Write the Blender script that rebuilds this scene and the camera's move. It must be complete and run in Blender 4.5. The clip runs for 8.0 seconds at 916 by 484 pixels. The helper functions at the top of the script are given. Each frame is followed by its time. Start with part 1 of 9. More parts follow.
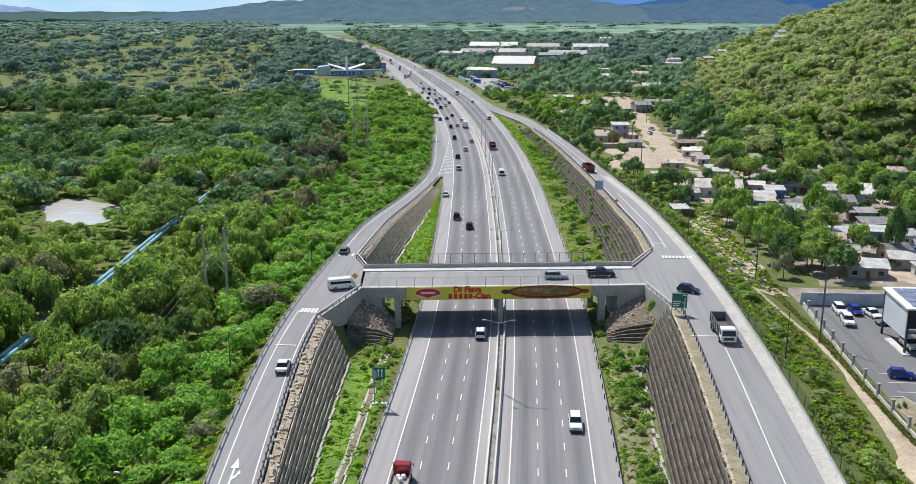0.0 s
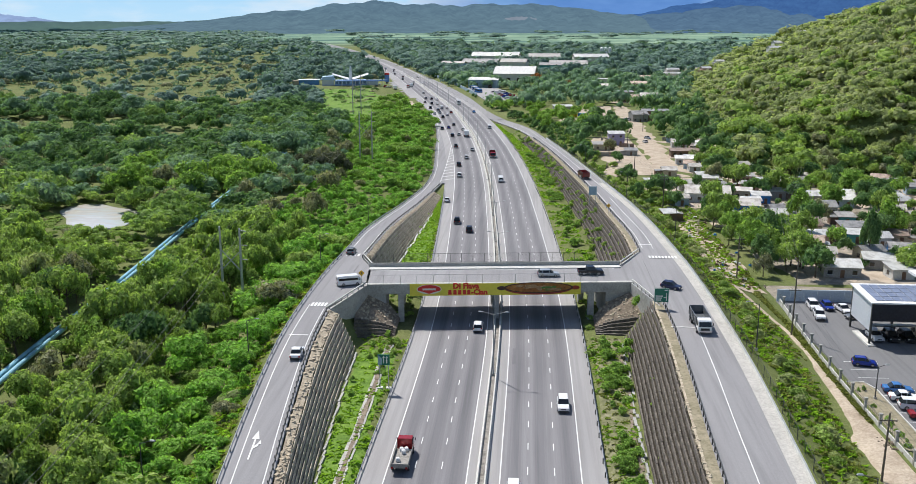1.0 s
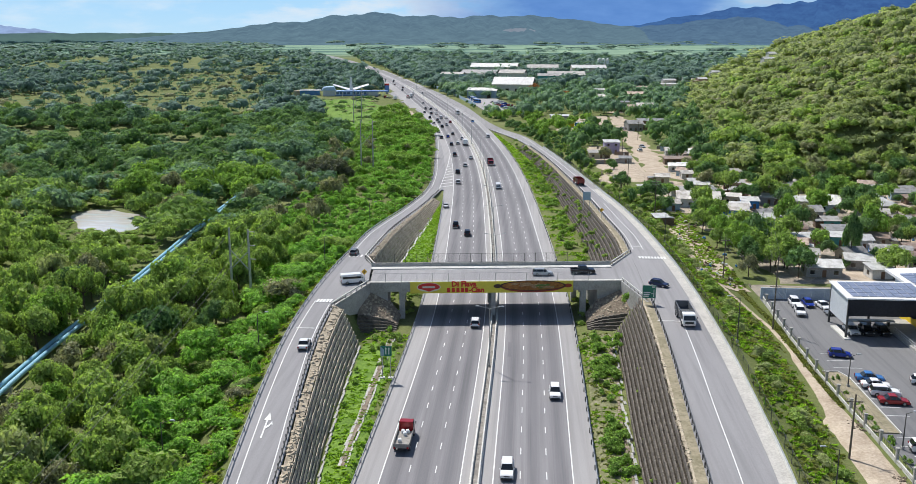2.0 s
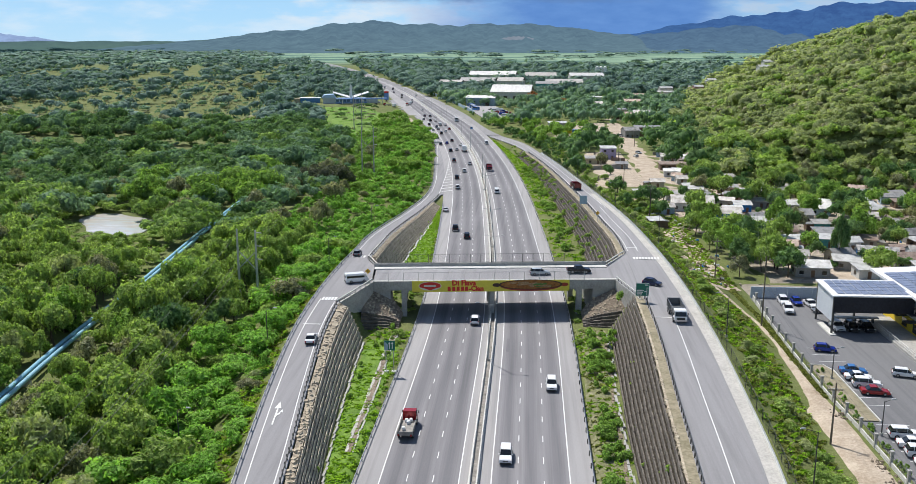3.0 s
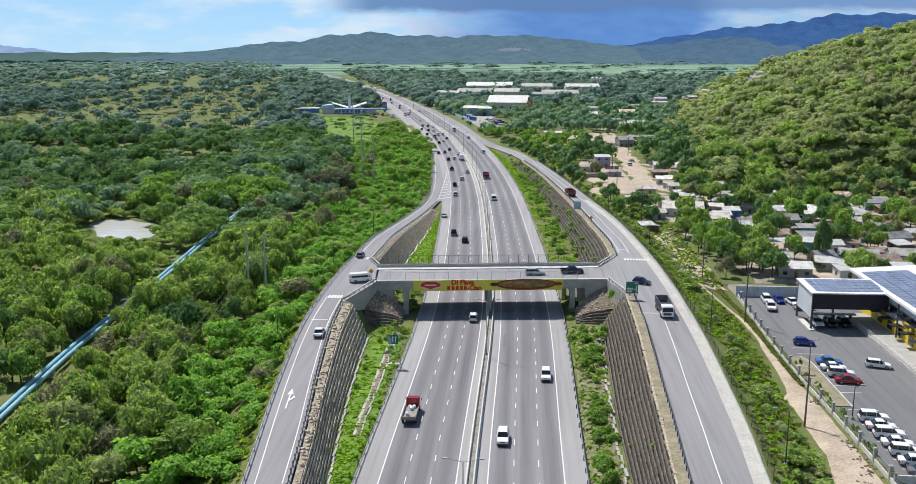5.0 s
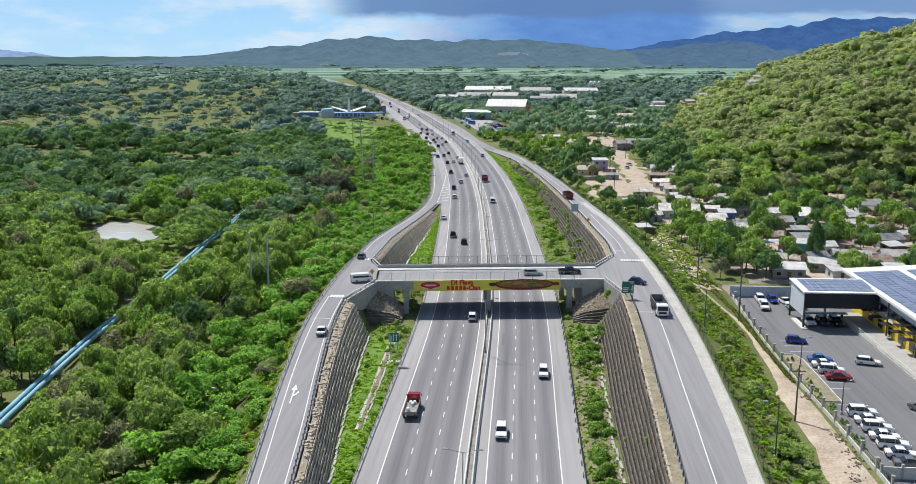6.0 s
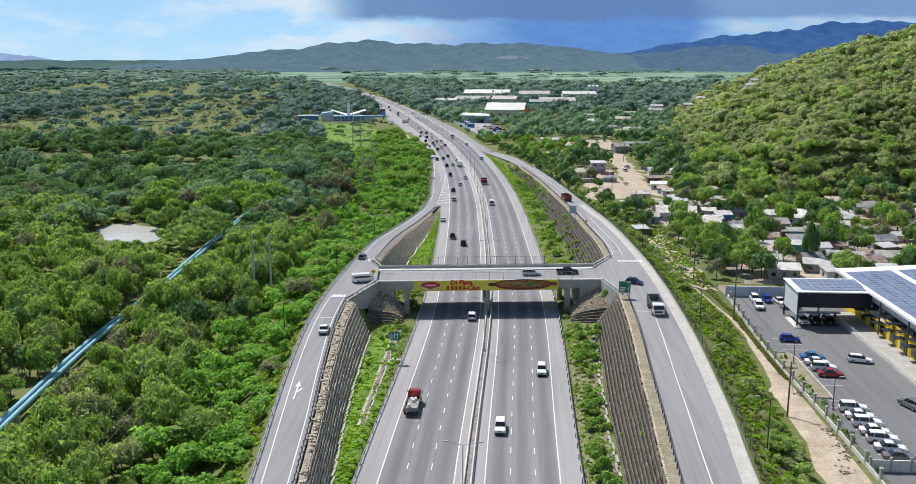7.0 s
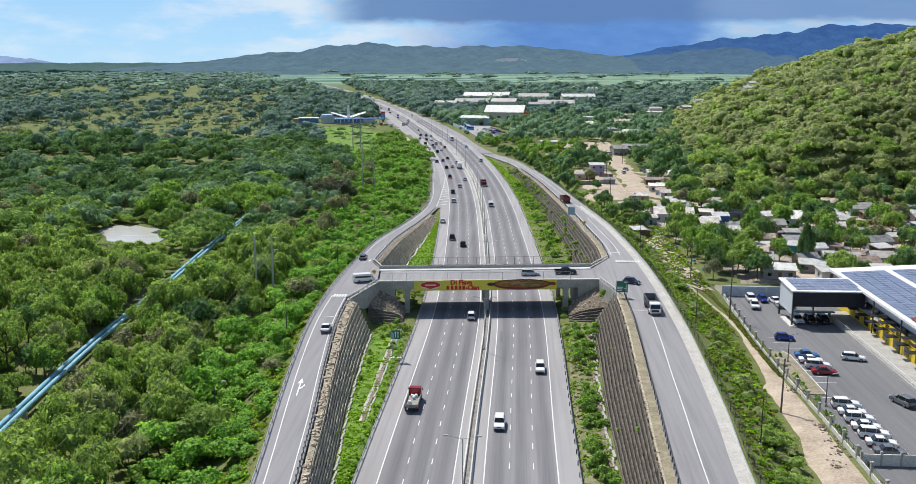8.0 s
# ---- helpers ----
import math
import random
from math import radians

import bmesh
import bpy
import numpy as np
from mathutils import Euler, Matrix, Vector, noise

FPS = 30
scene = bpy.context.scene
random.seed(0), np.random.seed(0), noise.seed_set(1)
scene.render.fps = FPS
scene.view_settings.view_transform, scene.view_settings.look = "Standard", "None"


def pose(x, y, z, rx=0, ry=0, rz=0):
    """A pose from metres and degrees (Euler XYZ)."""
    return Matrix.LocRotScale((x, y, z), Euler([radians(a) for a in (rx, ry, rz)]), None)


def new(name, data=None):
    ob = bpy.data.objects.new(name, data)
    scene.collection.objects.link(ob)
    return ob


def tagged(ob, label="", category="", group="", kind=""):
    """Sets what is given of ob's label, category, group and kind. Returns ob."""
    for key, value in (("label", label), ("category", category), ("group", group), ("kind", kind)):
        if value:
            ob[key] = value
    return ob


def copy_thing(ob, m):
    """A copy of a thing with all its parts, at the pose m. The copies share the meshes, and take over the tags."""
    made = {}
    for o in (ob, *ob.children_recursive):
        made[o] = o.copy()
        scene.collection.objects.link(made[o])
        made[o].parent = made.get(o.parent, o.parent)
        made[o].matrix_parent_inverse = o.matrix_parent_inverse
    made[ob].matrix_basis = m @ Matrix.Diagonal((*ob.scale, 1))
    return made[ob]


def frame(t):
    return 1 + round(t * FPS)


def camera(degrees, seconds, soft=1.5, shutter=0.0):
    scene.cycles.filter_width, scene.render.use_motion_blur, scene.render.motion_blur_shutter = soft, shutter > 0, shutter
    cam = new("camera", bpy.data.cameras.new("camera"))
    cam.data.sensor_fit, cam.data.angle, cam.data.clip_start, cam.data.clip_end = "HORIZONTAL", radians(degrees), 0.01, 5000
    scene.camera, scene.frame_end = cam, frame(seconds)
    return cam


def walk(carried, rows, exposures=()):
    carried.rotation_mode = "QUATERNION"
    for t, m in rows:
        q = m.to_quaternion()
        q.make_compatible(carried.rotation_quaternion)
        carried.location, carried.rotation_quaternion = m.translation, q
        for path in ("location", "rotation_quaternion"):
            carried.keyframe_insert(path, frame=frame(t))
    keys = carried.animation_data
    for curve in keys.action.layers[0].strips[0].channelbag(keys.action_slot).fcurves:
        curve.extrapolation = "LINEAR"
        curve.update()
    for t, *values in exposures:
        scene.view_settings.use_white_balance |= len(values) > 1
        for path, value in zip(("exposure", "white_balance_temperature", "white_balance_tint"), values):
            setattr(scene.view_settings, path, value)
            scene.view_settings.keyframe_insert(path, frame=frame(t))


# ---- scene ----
cam = camera(53.13, 8.0, 0.8)
# seconds, x, y, z, pitch, yaw: a drone that backs away along the highway
ROWS = [
    (0.0, -2.74, 37.36, 57.77, -14.344, 3.972),
    (0.5, -1.81, 30.62, 58.85, -14.133, 4.104),
    (1.0, -1.16, 24.54, 59.20, -13.779, 4.143),
    (1.5, -0.53, 19.47, 59.21, -13.413, 4.130),
    (3.0, -0.13, 8.12, 59.21, -12.609, 4.002),
    (3.5, -0.10, 5.21, 59.22, -12.417, 3.941),
    (4.0, -0.05, 2.43, 59.26, -12.231, 3.880),
    (4.5, 0.00, 0.00, 59.30, -12.077, 3.835),
    (6.0, 0.19, -6.17, 59.44, -11.688, 3.715),
    (6.5, 0.24, -8.00, 59.48, -11.575, 3.682),
    (7.0, 0.28, -9.67, 59.53, -11.474, 3.655),
    (7.5, 0.35, -11.21, 59.57, -11.389, 3.638),
    (8.0, 0.41, -12.57, 59.60, -11.317, 3.621),
]
walk(cam, [(t, pose(x, y, z, 90 + pitch, 0, yaw)) for t, x, y, z, pitch, yaw in ROWS])

# ---- world and sun ----
SUN = Vector((-0.42, 0.55, 1.0)).normalized()      # the way to the sun
world = bpy.data.worlds.new("world")
scene.world = world
world.use_nodes = True
wn = world.node_tree
sky = wn.nodes.new("ShaderNodeTexSky")
sky.sky_type = "NISHITA"
sky.sun_disc = False
sky.sun_elevation = math.asin(SUN.z)
sky.sun_rotation = math.atan2(SUN.x, SUN.y)
sky.air_density, sky.dust_density, sky.ozone_density = 1.0, 0.6, 1.0
wn.links.new(sky.outputs[0], wn.nodes["Background"].inputs[0])
wn.nodes["Background"].inputs[1].default_value = 0.105
lamp = bpy.data.lights.new("sun", "SUN")
lamp.energy, lamp.angle, lamp.color = 4.75, radians(0.53), (1.0, 0.968, 0.925)
sun = new("sun", lamp)
sun.rotation_euler = SUN.to_track_quat("Z", "Y").to_euler()
scene.view_settings.exposure = 0.13


# ---- materials ----
def rgb(c):
    return (c[0], c[1], c[2], 1.0)


class Nodes:
    """A small wrapper to write node trees in few lines."""

    def __init__(self, name):
        self.mat = bpy.data.materials.new(name)
        self.mat.use_nodes = True
        self.t = self.mat.node_tree
        self.bsdf = self.t.nodes["Principled BSDF"]
        self.out = self.t.nodes["Material Output"]
        self.geo = self.t.nodes.new("ShaderNodeNewGeometry")

    def put(self, kind, **sets):
        n = self.t.nodes.new(kind)
        for k, v in sets.items():
            n.inputs[k.replace("_", " ")].default_value = v
        return n

    def link(self, a, b):
        self.t.links.new(a, b)

    def noise(self, scale, detail=3.0, rough=0.6, stretch=None):
        n = self.put("ShaderNodeTexNoise", Scale=scale, Detail=detail, Roughness=rough)
        if stretch:
            m = self.put("ShaderNodeMapping")
            m.inputs["Scale"].default_value = stretch
            self.link(self.geo.outputs["Position"], m.inputs["Vector"])
            self.link(m.outputs[0], n.inputs["Vector"])
        else:
            self.link(self.geo.outputs["Position"], n.inputs["Vector"])
        return n.outputs["Fac"]

    def ramp(self, fac, stops):
        r = self.t.nodes.new("ShaderNodeValToRGB")
        e = r.color_ramp.elements
        while len(e) < len(stops):
            e.new(0.5)
        for el, (p, c) in zip(e, stops):
            el.position, el.color = p, rgb(c)
        self.link(fac, r.inputs[0])
        return r.outputs[0]

    def mix(self, fac, a, b, mode="MIX"):
        m = self.t.nodes.new("ShaderNodeMix")
        m.data_type, m.blend_type = "RGBA", mode
        for src, sock in ((fac, m.inputs[0]), (a, m.inputs[6]), (b, m.inputs[7])):
            if isinstance(src, (int, float)):
                sock.default_value = src
            elif isinstance(src, tuple):
                sock.default_value = rgb(src)
            else:
                self.link(src, sock)
        return m.outputs[2]

    def bump(self, height, strength, distance):
        b = self.put("ShaderNodeBump", Strength=strength, Distance=distance)
        self.link(height, b.inputs["Height"])
        self.link(b.outputs[0], self.bsdf.inputs["Normal"])

    def finish(self, color, rough=0.8, metal=0.0, spec=0.3):
        if isinstance(color, tuple):
            self.bsdf.inputs["Base Color"].default_value = rgb(color)
        else:
            self.link(color, self.bsdf.inputs["Base Color"])
        self.bsdf.inputs["Roughness"].default_value = rough
        self.bsdf.inputs["Metallic"].default_value = metal
        self.bsdf.inputs["Specular IOR Level"].default_value = spec
        return self.mat


def rough_mat(name, dark, light, scale, fine, rough=0.85, bump=0.3, dist=0.05, stretch=None, metal=0.0, spec=0.25, mid=None):
    """Colour between two tones by coarse noise, broken by fine noise and relief."""
    n = Nodes(name)
    coarse, small = n.noise(scale, 4, 0.65, stretch), n.noise(fine, 3, 0.6)
    stops = [(0.32, dark), (0.68, light)] if mid is None else [(0.3, dark), (0.5, mid), (0.7, light)]
    col = n.ramp(coarse, stops)
    col = n.mix(0.35, col, n.ramp(small, [(0.3, tuple(c * 0.62 for c in dark)), (0.7, tuple(min(1, c * 1.25) for c in light))]))
    if bump:
        n.bump(small, bump, dist)
    return n.finish(col, rough, metal, spec)


def paint_mat(name, color, rough=0.35, metal=0.0, wear=0.12, spec=0.5):
    n = Nodes(name)
    f = n.noise(1.7, 4, 0.6)
    col = n.ramp(f, [(0.35, tuple(c * (1 - wear) for c in color)), (0.65, tuple(min(1, c * (1 + wear * 0.4)) for c in color))])
    return n.finish(col, rough, metal, spec)


def leaf_mat(name, tones, through_light=0.45, patch=0.09, mottle=0.5, grain=3.6, depth=1.0):
    """Foliage: tone by the stand of trees and by the single leaf cluster; light also comes through."""
    n = Nodes(name)
    stand = n.noise(patch, 3, 0.6)
    col = n.ramp(stand, [(0.30, tones[0]), (0.5, tones[1]), (0.70, tones[2])])
    own = n.geo.outputs["Random Per Island"]
    col = n.mix(mottle, col, n.ramp(own, [(0.0, tuple(c * 0.55 for c in tones[0])), (0.5, tones[1]), (1.0, tuple(c * 1.35 for c in tones[2]))]))
    # single leaves, and the shade of the hollows between them multiplied into the colour
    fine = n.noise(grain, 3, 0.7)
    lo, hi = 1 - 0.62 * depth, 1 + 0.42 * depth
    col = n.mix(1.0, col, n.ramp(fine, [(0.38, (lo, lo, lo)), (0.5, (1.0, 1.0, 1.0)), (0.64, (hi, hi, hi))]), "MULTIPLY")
    n.bump(fine, 1.0, 0.9 / grain)
    n.finish(col, 0.75, 0, 0.1)
    tr = n.put("ShaderNodeBsdfTranslucent")
    n.link(n.mix(1.0, col, (1.08, 1.2, 0.62), "MULTIPLY"), tr.inputs[0])
    mx = n.put("ShaderNodeMixShader", Fac=through_light)
    n.link(n.bsdf.outputs[0], mx.inputs[1])
    n.link(tr.outputs[0], mx.inputs[2])
    n.link(mx.outputs[0], n.out.inputs[0])
    return n.mat


def asphalt_mat(name, dark, light):
    """Sun-bleached asphalt: blotches, grain and long streaks."""
    n = Nodes(name)
    big = n.noise(0.05, 4, 0.6, (1.0, 0.25, 1.0))
    col = n.ramp(big, [(0.3, dark), (0.7, light)])
    grain = n.noise(6.0, 3, 0.7)
    col = n.mix(0.22, col, n.ramp(grain, [(0.25, tuple(c * 0.55 for c in dark)), (0.75, tuple(c * 1.35 for c in light))]))
    streak = n.noise(1.1, 3, 0.6, (1.0, 0.02, 1.0))
    col = n.mix(n.ramp(streak, [(0.45, (0, 0, 0)), (0.75, (0.55, 0.55, 0.55))]), col, tuple(c * 0.72 for c in dark))
    n.bump(grain, 0.15, 0.02)
    return n.finish(col, 0.9, 0, 0.2)


M = {}
M["asphalt"] = asphalt_mat("highway_asphalt", (0.195, 0.189, 0.195), (0.282, 0.274, 0.278))
M["ramp_asphalt"] = asphalt_mat("ramp_asphalt", (0.234, 0.228, 0.232), (0.315, 0.308, 0.311))
M["shoulder"] = asphalt_mat("shoulder_asphalt", (0.285, 0.275, 0.272), (0.39, 0.378, 0.372))
M["lot_asphalt"] = asphalt_mat("lot_asphalt", (0.15, 0.15, 0.155), (0.22, 0.22, 0.22))
M["tyre_track"] = asphalt_mat("tyre_track", (0.146, 0.142, 0.149), (0.213, 0.207, 0.214))
M["tyre_fade"] = asphalt_mat("tyre_fade", (0.162, 0.157, 0.164), (0.238, 0.231, 0.237))
M["tyre_faint"] = asphalt_mat("tyre_faint", (0.178, 0.173, 0.179), (0.26, 0.253, 0.258))
M["line"] = rough_mat("road_paint", (0.62, 0.62, 0.60), (0.8, 0.8, 0.78), 0.8, 7, 0.6, 0.1)
M["concrete"] = rough_mat("concrete", (0.30, 0.29, 0.27), (0.46, 0.45, 0.42), 0.35, 3.0, 0.9, 0.25)
M["pale_concrete"] = rough_mat("pale_concrete", (0.48, 0.47, 0.43), (0.66, 0.65, 0.61), 0.4, 3.0, 0.9, 0.2)
M["dark_concrete"] = rough_mat("weathered_concrete", (0.13, 0.12, 0.11), (0.34, 0.32, 0.29), 0.5, 2.0, 0.95, 0.4)
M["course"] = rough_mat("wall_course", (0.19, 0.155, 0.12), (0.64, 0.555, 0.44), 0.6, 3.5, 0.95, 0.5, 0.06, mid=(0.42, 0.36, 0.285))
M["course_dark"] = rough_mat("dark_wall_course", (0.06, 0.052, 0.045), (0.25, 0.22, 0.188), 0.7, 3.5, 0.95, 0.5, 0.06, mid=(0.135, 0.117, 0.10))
# soil behind the wall courses, with the gaps' shade put into its colour
M["gap_soil"] = rough_mat("shaded_gap_soil", (0.018, 0.015, 0.011), (0.065, 0.054, 0.04), 0.5, 3.0, 0.95, 0.5, 0.1)
M["rock"] = rough_mat("loose_rock", (0.25, 0.205, 0.145), (0.57, 0.49, 0.37), 0.9, 2.5, 0.95, 0.8, 0.15)
M["verge"] = rough_mat("dry_verge", (0.17, 0.155, 0.09), (0.36, 0.31, 0.22), 0.4, 2.0, 0.95, 0.5, 0.1)
M["soil"] = rough_mat("bare_soil", (0.29, 0.225, 0.16), (0.54, 0.455, 0.355), 0.3, 2.6, 0.95, 0.22, 0.06)
M["gravel"] = rough_mat("pale_gravel", (0.36, 0.345, 0.315), (0.52, 0.50, 0.46), 0.3, 3.0, 0.95, 0.4)
M["steel"] = rough_mat("galvanised_steel", (0.34, 0.35, 0.35), (0.5, 0.51, 0.51), 1.0, 6.0, 0.5, 0.1, metal=0.5)
M["dark_steel"] = rough_mat("dull_steel", (0.06, 0.062, 0.06), (0.13, 0.13, 0.125), 1.0, 6.0, 0.6, 0.1, metal=0.4)
M["wood_pole"] = rough_mat("weathered_pole", (0.10, 0.08, 0.065), (0.2, 0.17, 0.14), 0.8, 5.0, 0.9, 0.2)
M["grass"] = rough_mat("grass", (0.06, 0.13, 0.018), (0.22, 0.33, 0.06), 0.25, 3.0, 0.95, 0.7, 0.15, mid=(0.13, 0.235, 0.032))
M["weedy"] = rough_mat("weedy_soil", (0.08, 0.09, 0.035), (0.32, 0.285, 0.20), 0.5, 2.6, 0.95, 0.5, 0.1, mid=(0.16, 0.175, 0.065))
M["yard_earth"] = rough_mat("yard_earth", (0.15, 0.13, 0.10), (0.40, 0.35, 0.285), 0.35, 2.4, 0.95, 0.4, 0.08, mid=(0.27, 0.235, 0.185))


def ground_mat():
    n = Nodes("ground_cover")
    a = n.noise(0.035, 4, 0.65)
    col = n.ramp(a, [(0.3, (0.06, 0.085, 0.025)), (0.46, (0.12, 0.155, 0.042)), (0.58, (0.20, 0.215, 0.085)), (0.72, (0.31, 0.275, 0.165))])
    b = n.noise(0.9, 4, 0.7)
    col = n.mix(0.5, col, n.ramp(b, [(0.3, (0.05, 0.06, 0.022)), (0.7, (0.19, 0.205, 0.085))]))
    col = n.mix(0.4, col, n.ramp(n.noise(4.0, 3, 0.7), [(0.3, (0.05, 0.065, 0.02)), (0.55, (0.17, 0.205, 0.065)), (0.72, (0.32, 0.29, 0.165))]))
    # cane fields on the far plain, in long strips of differing green
    sep = n.put("ShaderNodeSeparateXYZ")
    n.link(n.geo.outputs["Position"], sep.inputs[0])
    far = n.put("ShaderNodeMapRange")
    n.link(sep.outputs[1], far.inputs["Value"])
    far.inputs["From Min"].default_value, far.inputs["From Max"].default_value = 1900.0, 2300.0
    strips = n.noise(0.007, 3, 0.6, (0.22, 1.0, 1.0))
    field = n.ramp(strips, [(0.42, (0.075, 0.15, 0.12)), (0.48, (0.15, 0.25, 0.17)), (0.55, (0.27, 0.37, 0.25)), (0.60, (0.17, 0.27, 0.18)), (0.68, (0.085, 0.165, 0.13))])
    col = n.mix(far.outputs[0], col, field)
    n.bump(b, 0.8, 0.3)
    return n.finish(col, 0.95, 0, 0.1)


M["ground"] = ground_mat()
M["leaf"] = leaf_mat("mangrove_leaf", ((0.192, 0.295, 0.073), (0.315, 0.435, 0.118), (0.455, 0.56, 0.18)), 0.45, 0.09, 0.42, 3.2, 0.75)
# the blue haze of distance is put into the next two leaf colours
M["leaf_far"] = leaf_mat("hazed_woodland_leaf", ((0.102, 0.178, 0.152), (0.165, 0.262, 0.212), (0.24, 0.34, 0.277)), 0.28, 0.02, 0.28, 0.8, 0.4)
M["leaf_mid"] = leaf_mat("hazed_wetland_leaf", ((0.125, 0.23, 0.143), (0.21, 0.335, 0.202), (0.33, 0.45, 0.275)), 0.36, 0.035, 0.26, 1.8, 0.5)
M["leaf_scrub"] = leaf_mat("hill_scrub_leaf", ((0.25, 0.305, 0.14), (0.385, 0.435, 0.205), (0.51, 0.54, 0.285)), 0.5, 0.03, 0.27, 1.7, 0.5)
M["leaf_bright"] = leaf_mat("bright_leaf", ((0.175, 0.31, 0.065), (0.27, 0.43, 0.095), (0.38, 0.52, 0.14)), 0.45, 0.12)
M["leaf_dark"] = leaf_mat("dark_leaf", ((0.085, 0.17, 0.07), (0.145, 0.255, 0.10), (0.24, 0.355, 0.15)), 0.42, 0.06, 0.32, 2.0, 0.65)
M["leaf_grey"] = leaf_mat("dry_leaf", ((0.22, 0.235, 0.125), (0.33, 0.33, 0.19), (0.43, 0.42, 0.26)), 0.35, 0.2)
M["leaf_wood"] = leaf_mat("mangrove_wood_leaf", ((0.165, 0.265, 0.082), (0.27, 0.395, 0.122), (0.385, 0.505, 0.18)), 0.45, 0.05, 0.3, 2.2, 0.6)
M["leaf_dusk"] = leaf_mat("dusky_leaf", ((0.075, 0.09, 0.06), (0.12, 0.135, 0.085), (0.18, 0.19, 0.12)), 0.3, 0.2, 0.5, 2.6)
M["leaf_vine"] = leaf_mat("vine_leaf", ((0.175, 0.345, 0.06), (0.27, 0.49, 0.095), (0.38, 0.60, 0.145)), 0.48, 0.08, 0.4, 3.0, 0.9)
M["bark"] = rough_mat("bark", (0.07, 0.05, 0.035), (0.16, 0.125, 0.09), 1.0, 6.0, 0.95, 0.5)


# ---- mesh helpers ----
def mesh_from(name, verts, faces, mat, smooth=False, mats=None, index=None):
    me = bpy.data.meshes.new(name)
    me.from_pydata([tuple(v) for v in verts], [], [tuple(f) for f in faces])
    for m in (mats or [mat]):
        me.materials.append(m)
    if index is not None:
        me.polygons.foreach_set("material_index", np.asarray(index, dtype=np.int32))
    if smooth:
        me.polygons.foreach_set("use_smooth", np.ones(len(me.polygons), dtype=bool))
    me.update()
    return me


def quads_mesh(name, verts, quads, tris, mat):
    """A large mesh from arrays: four-cornered and three-cornered faces."""
    me = bpy.data.meshes.new(name)
    verts = np.asarray(verts, dtype=np.float32)
    nq, nt = len(quads), len(tris)
    me.vertices.add(len(verts))
    me.vertices.foreach_set("co", verts.ravel())
    loops = np.concatenate([np.asarray(quads, dtype=np.int32).ravel(), np.asarray(tris, dtype=np.int32).ravel()])
    me.loops.add(len(loops))
    me.loops.foreach_set("vertex_index", loops)
    me.polygons.add(nq + nt)
    starts = np.concatenate([np.arange(nq) * 4, nq * 4 + np.arange(nt) * 3]).astype(np.int32)
    me.polygons.foreach_set("loop_start", starts)
    me.materials.append(mat)
    me.update(calc_edges=True)
    me.validate()
    return me


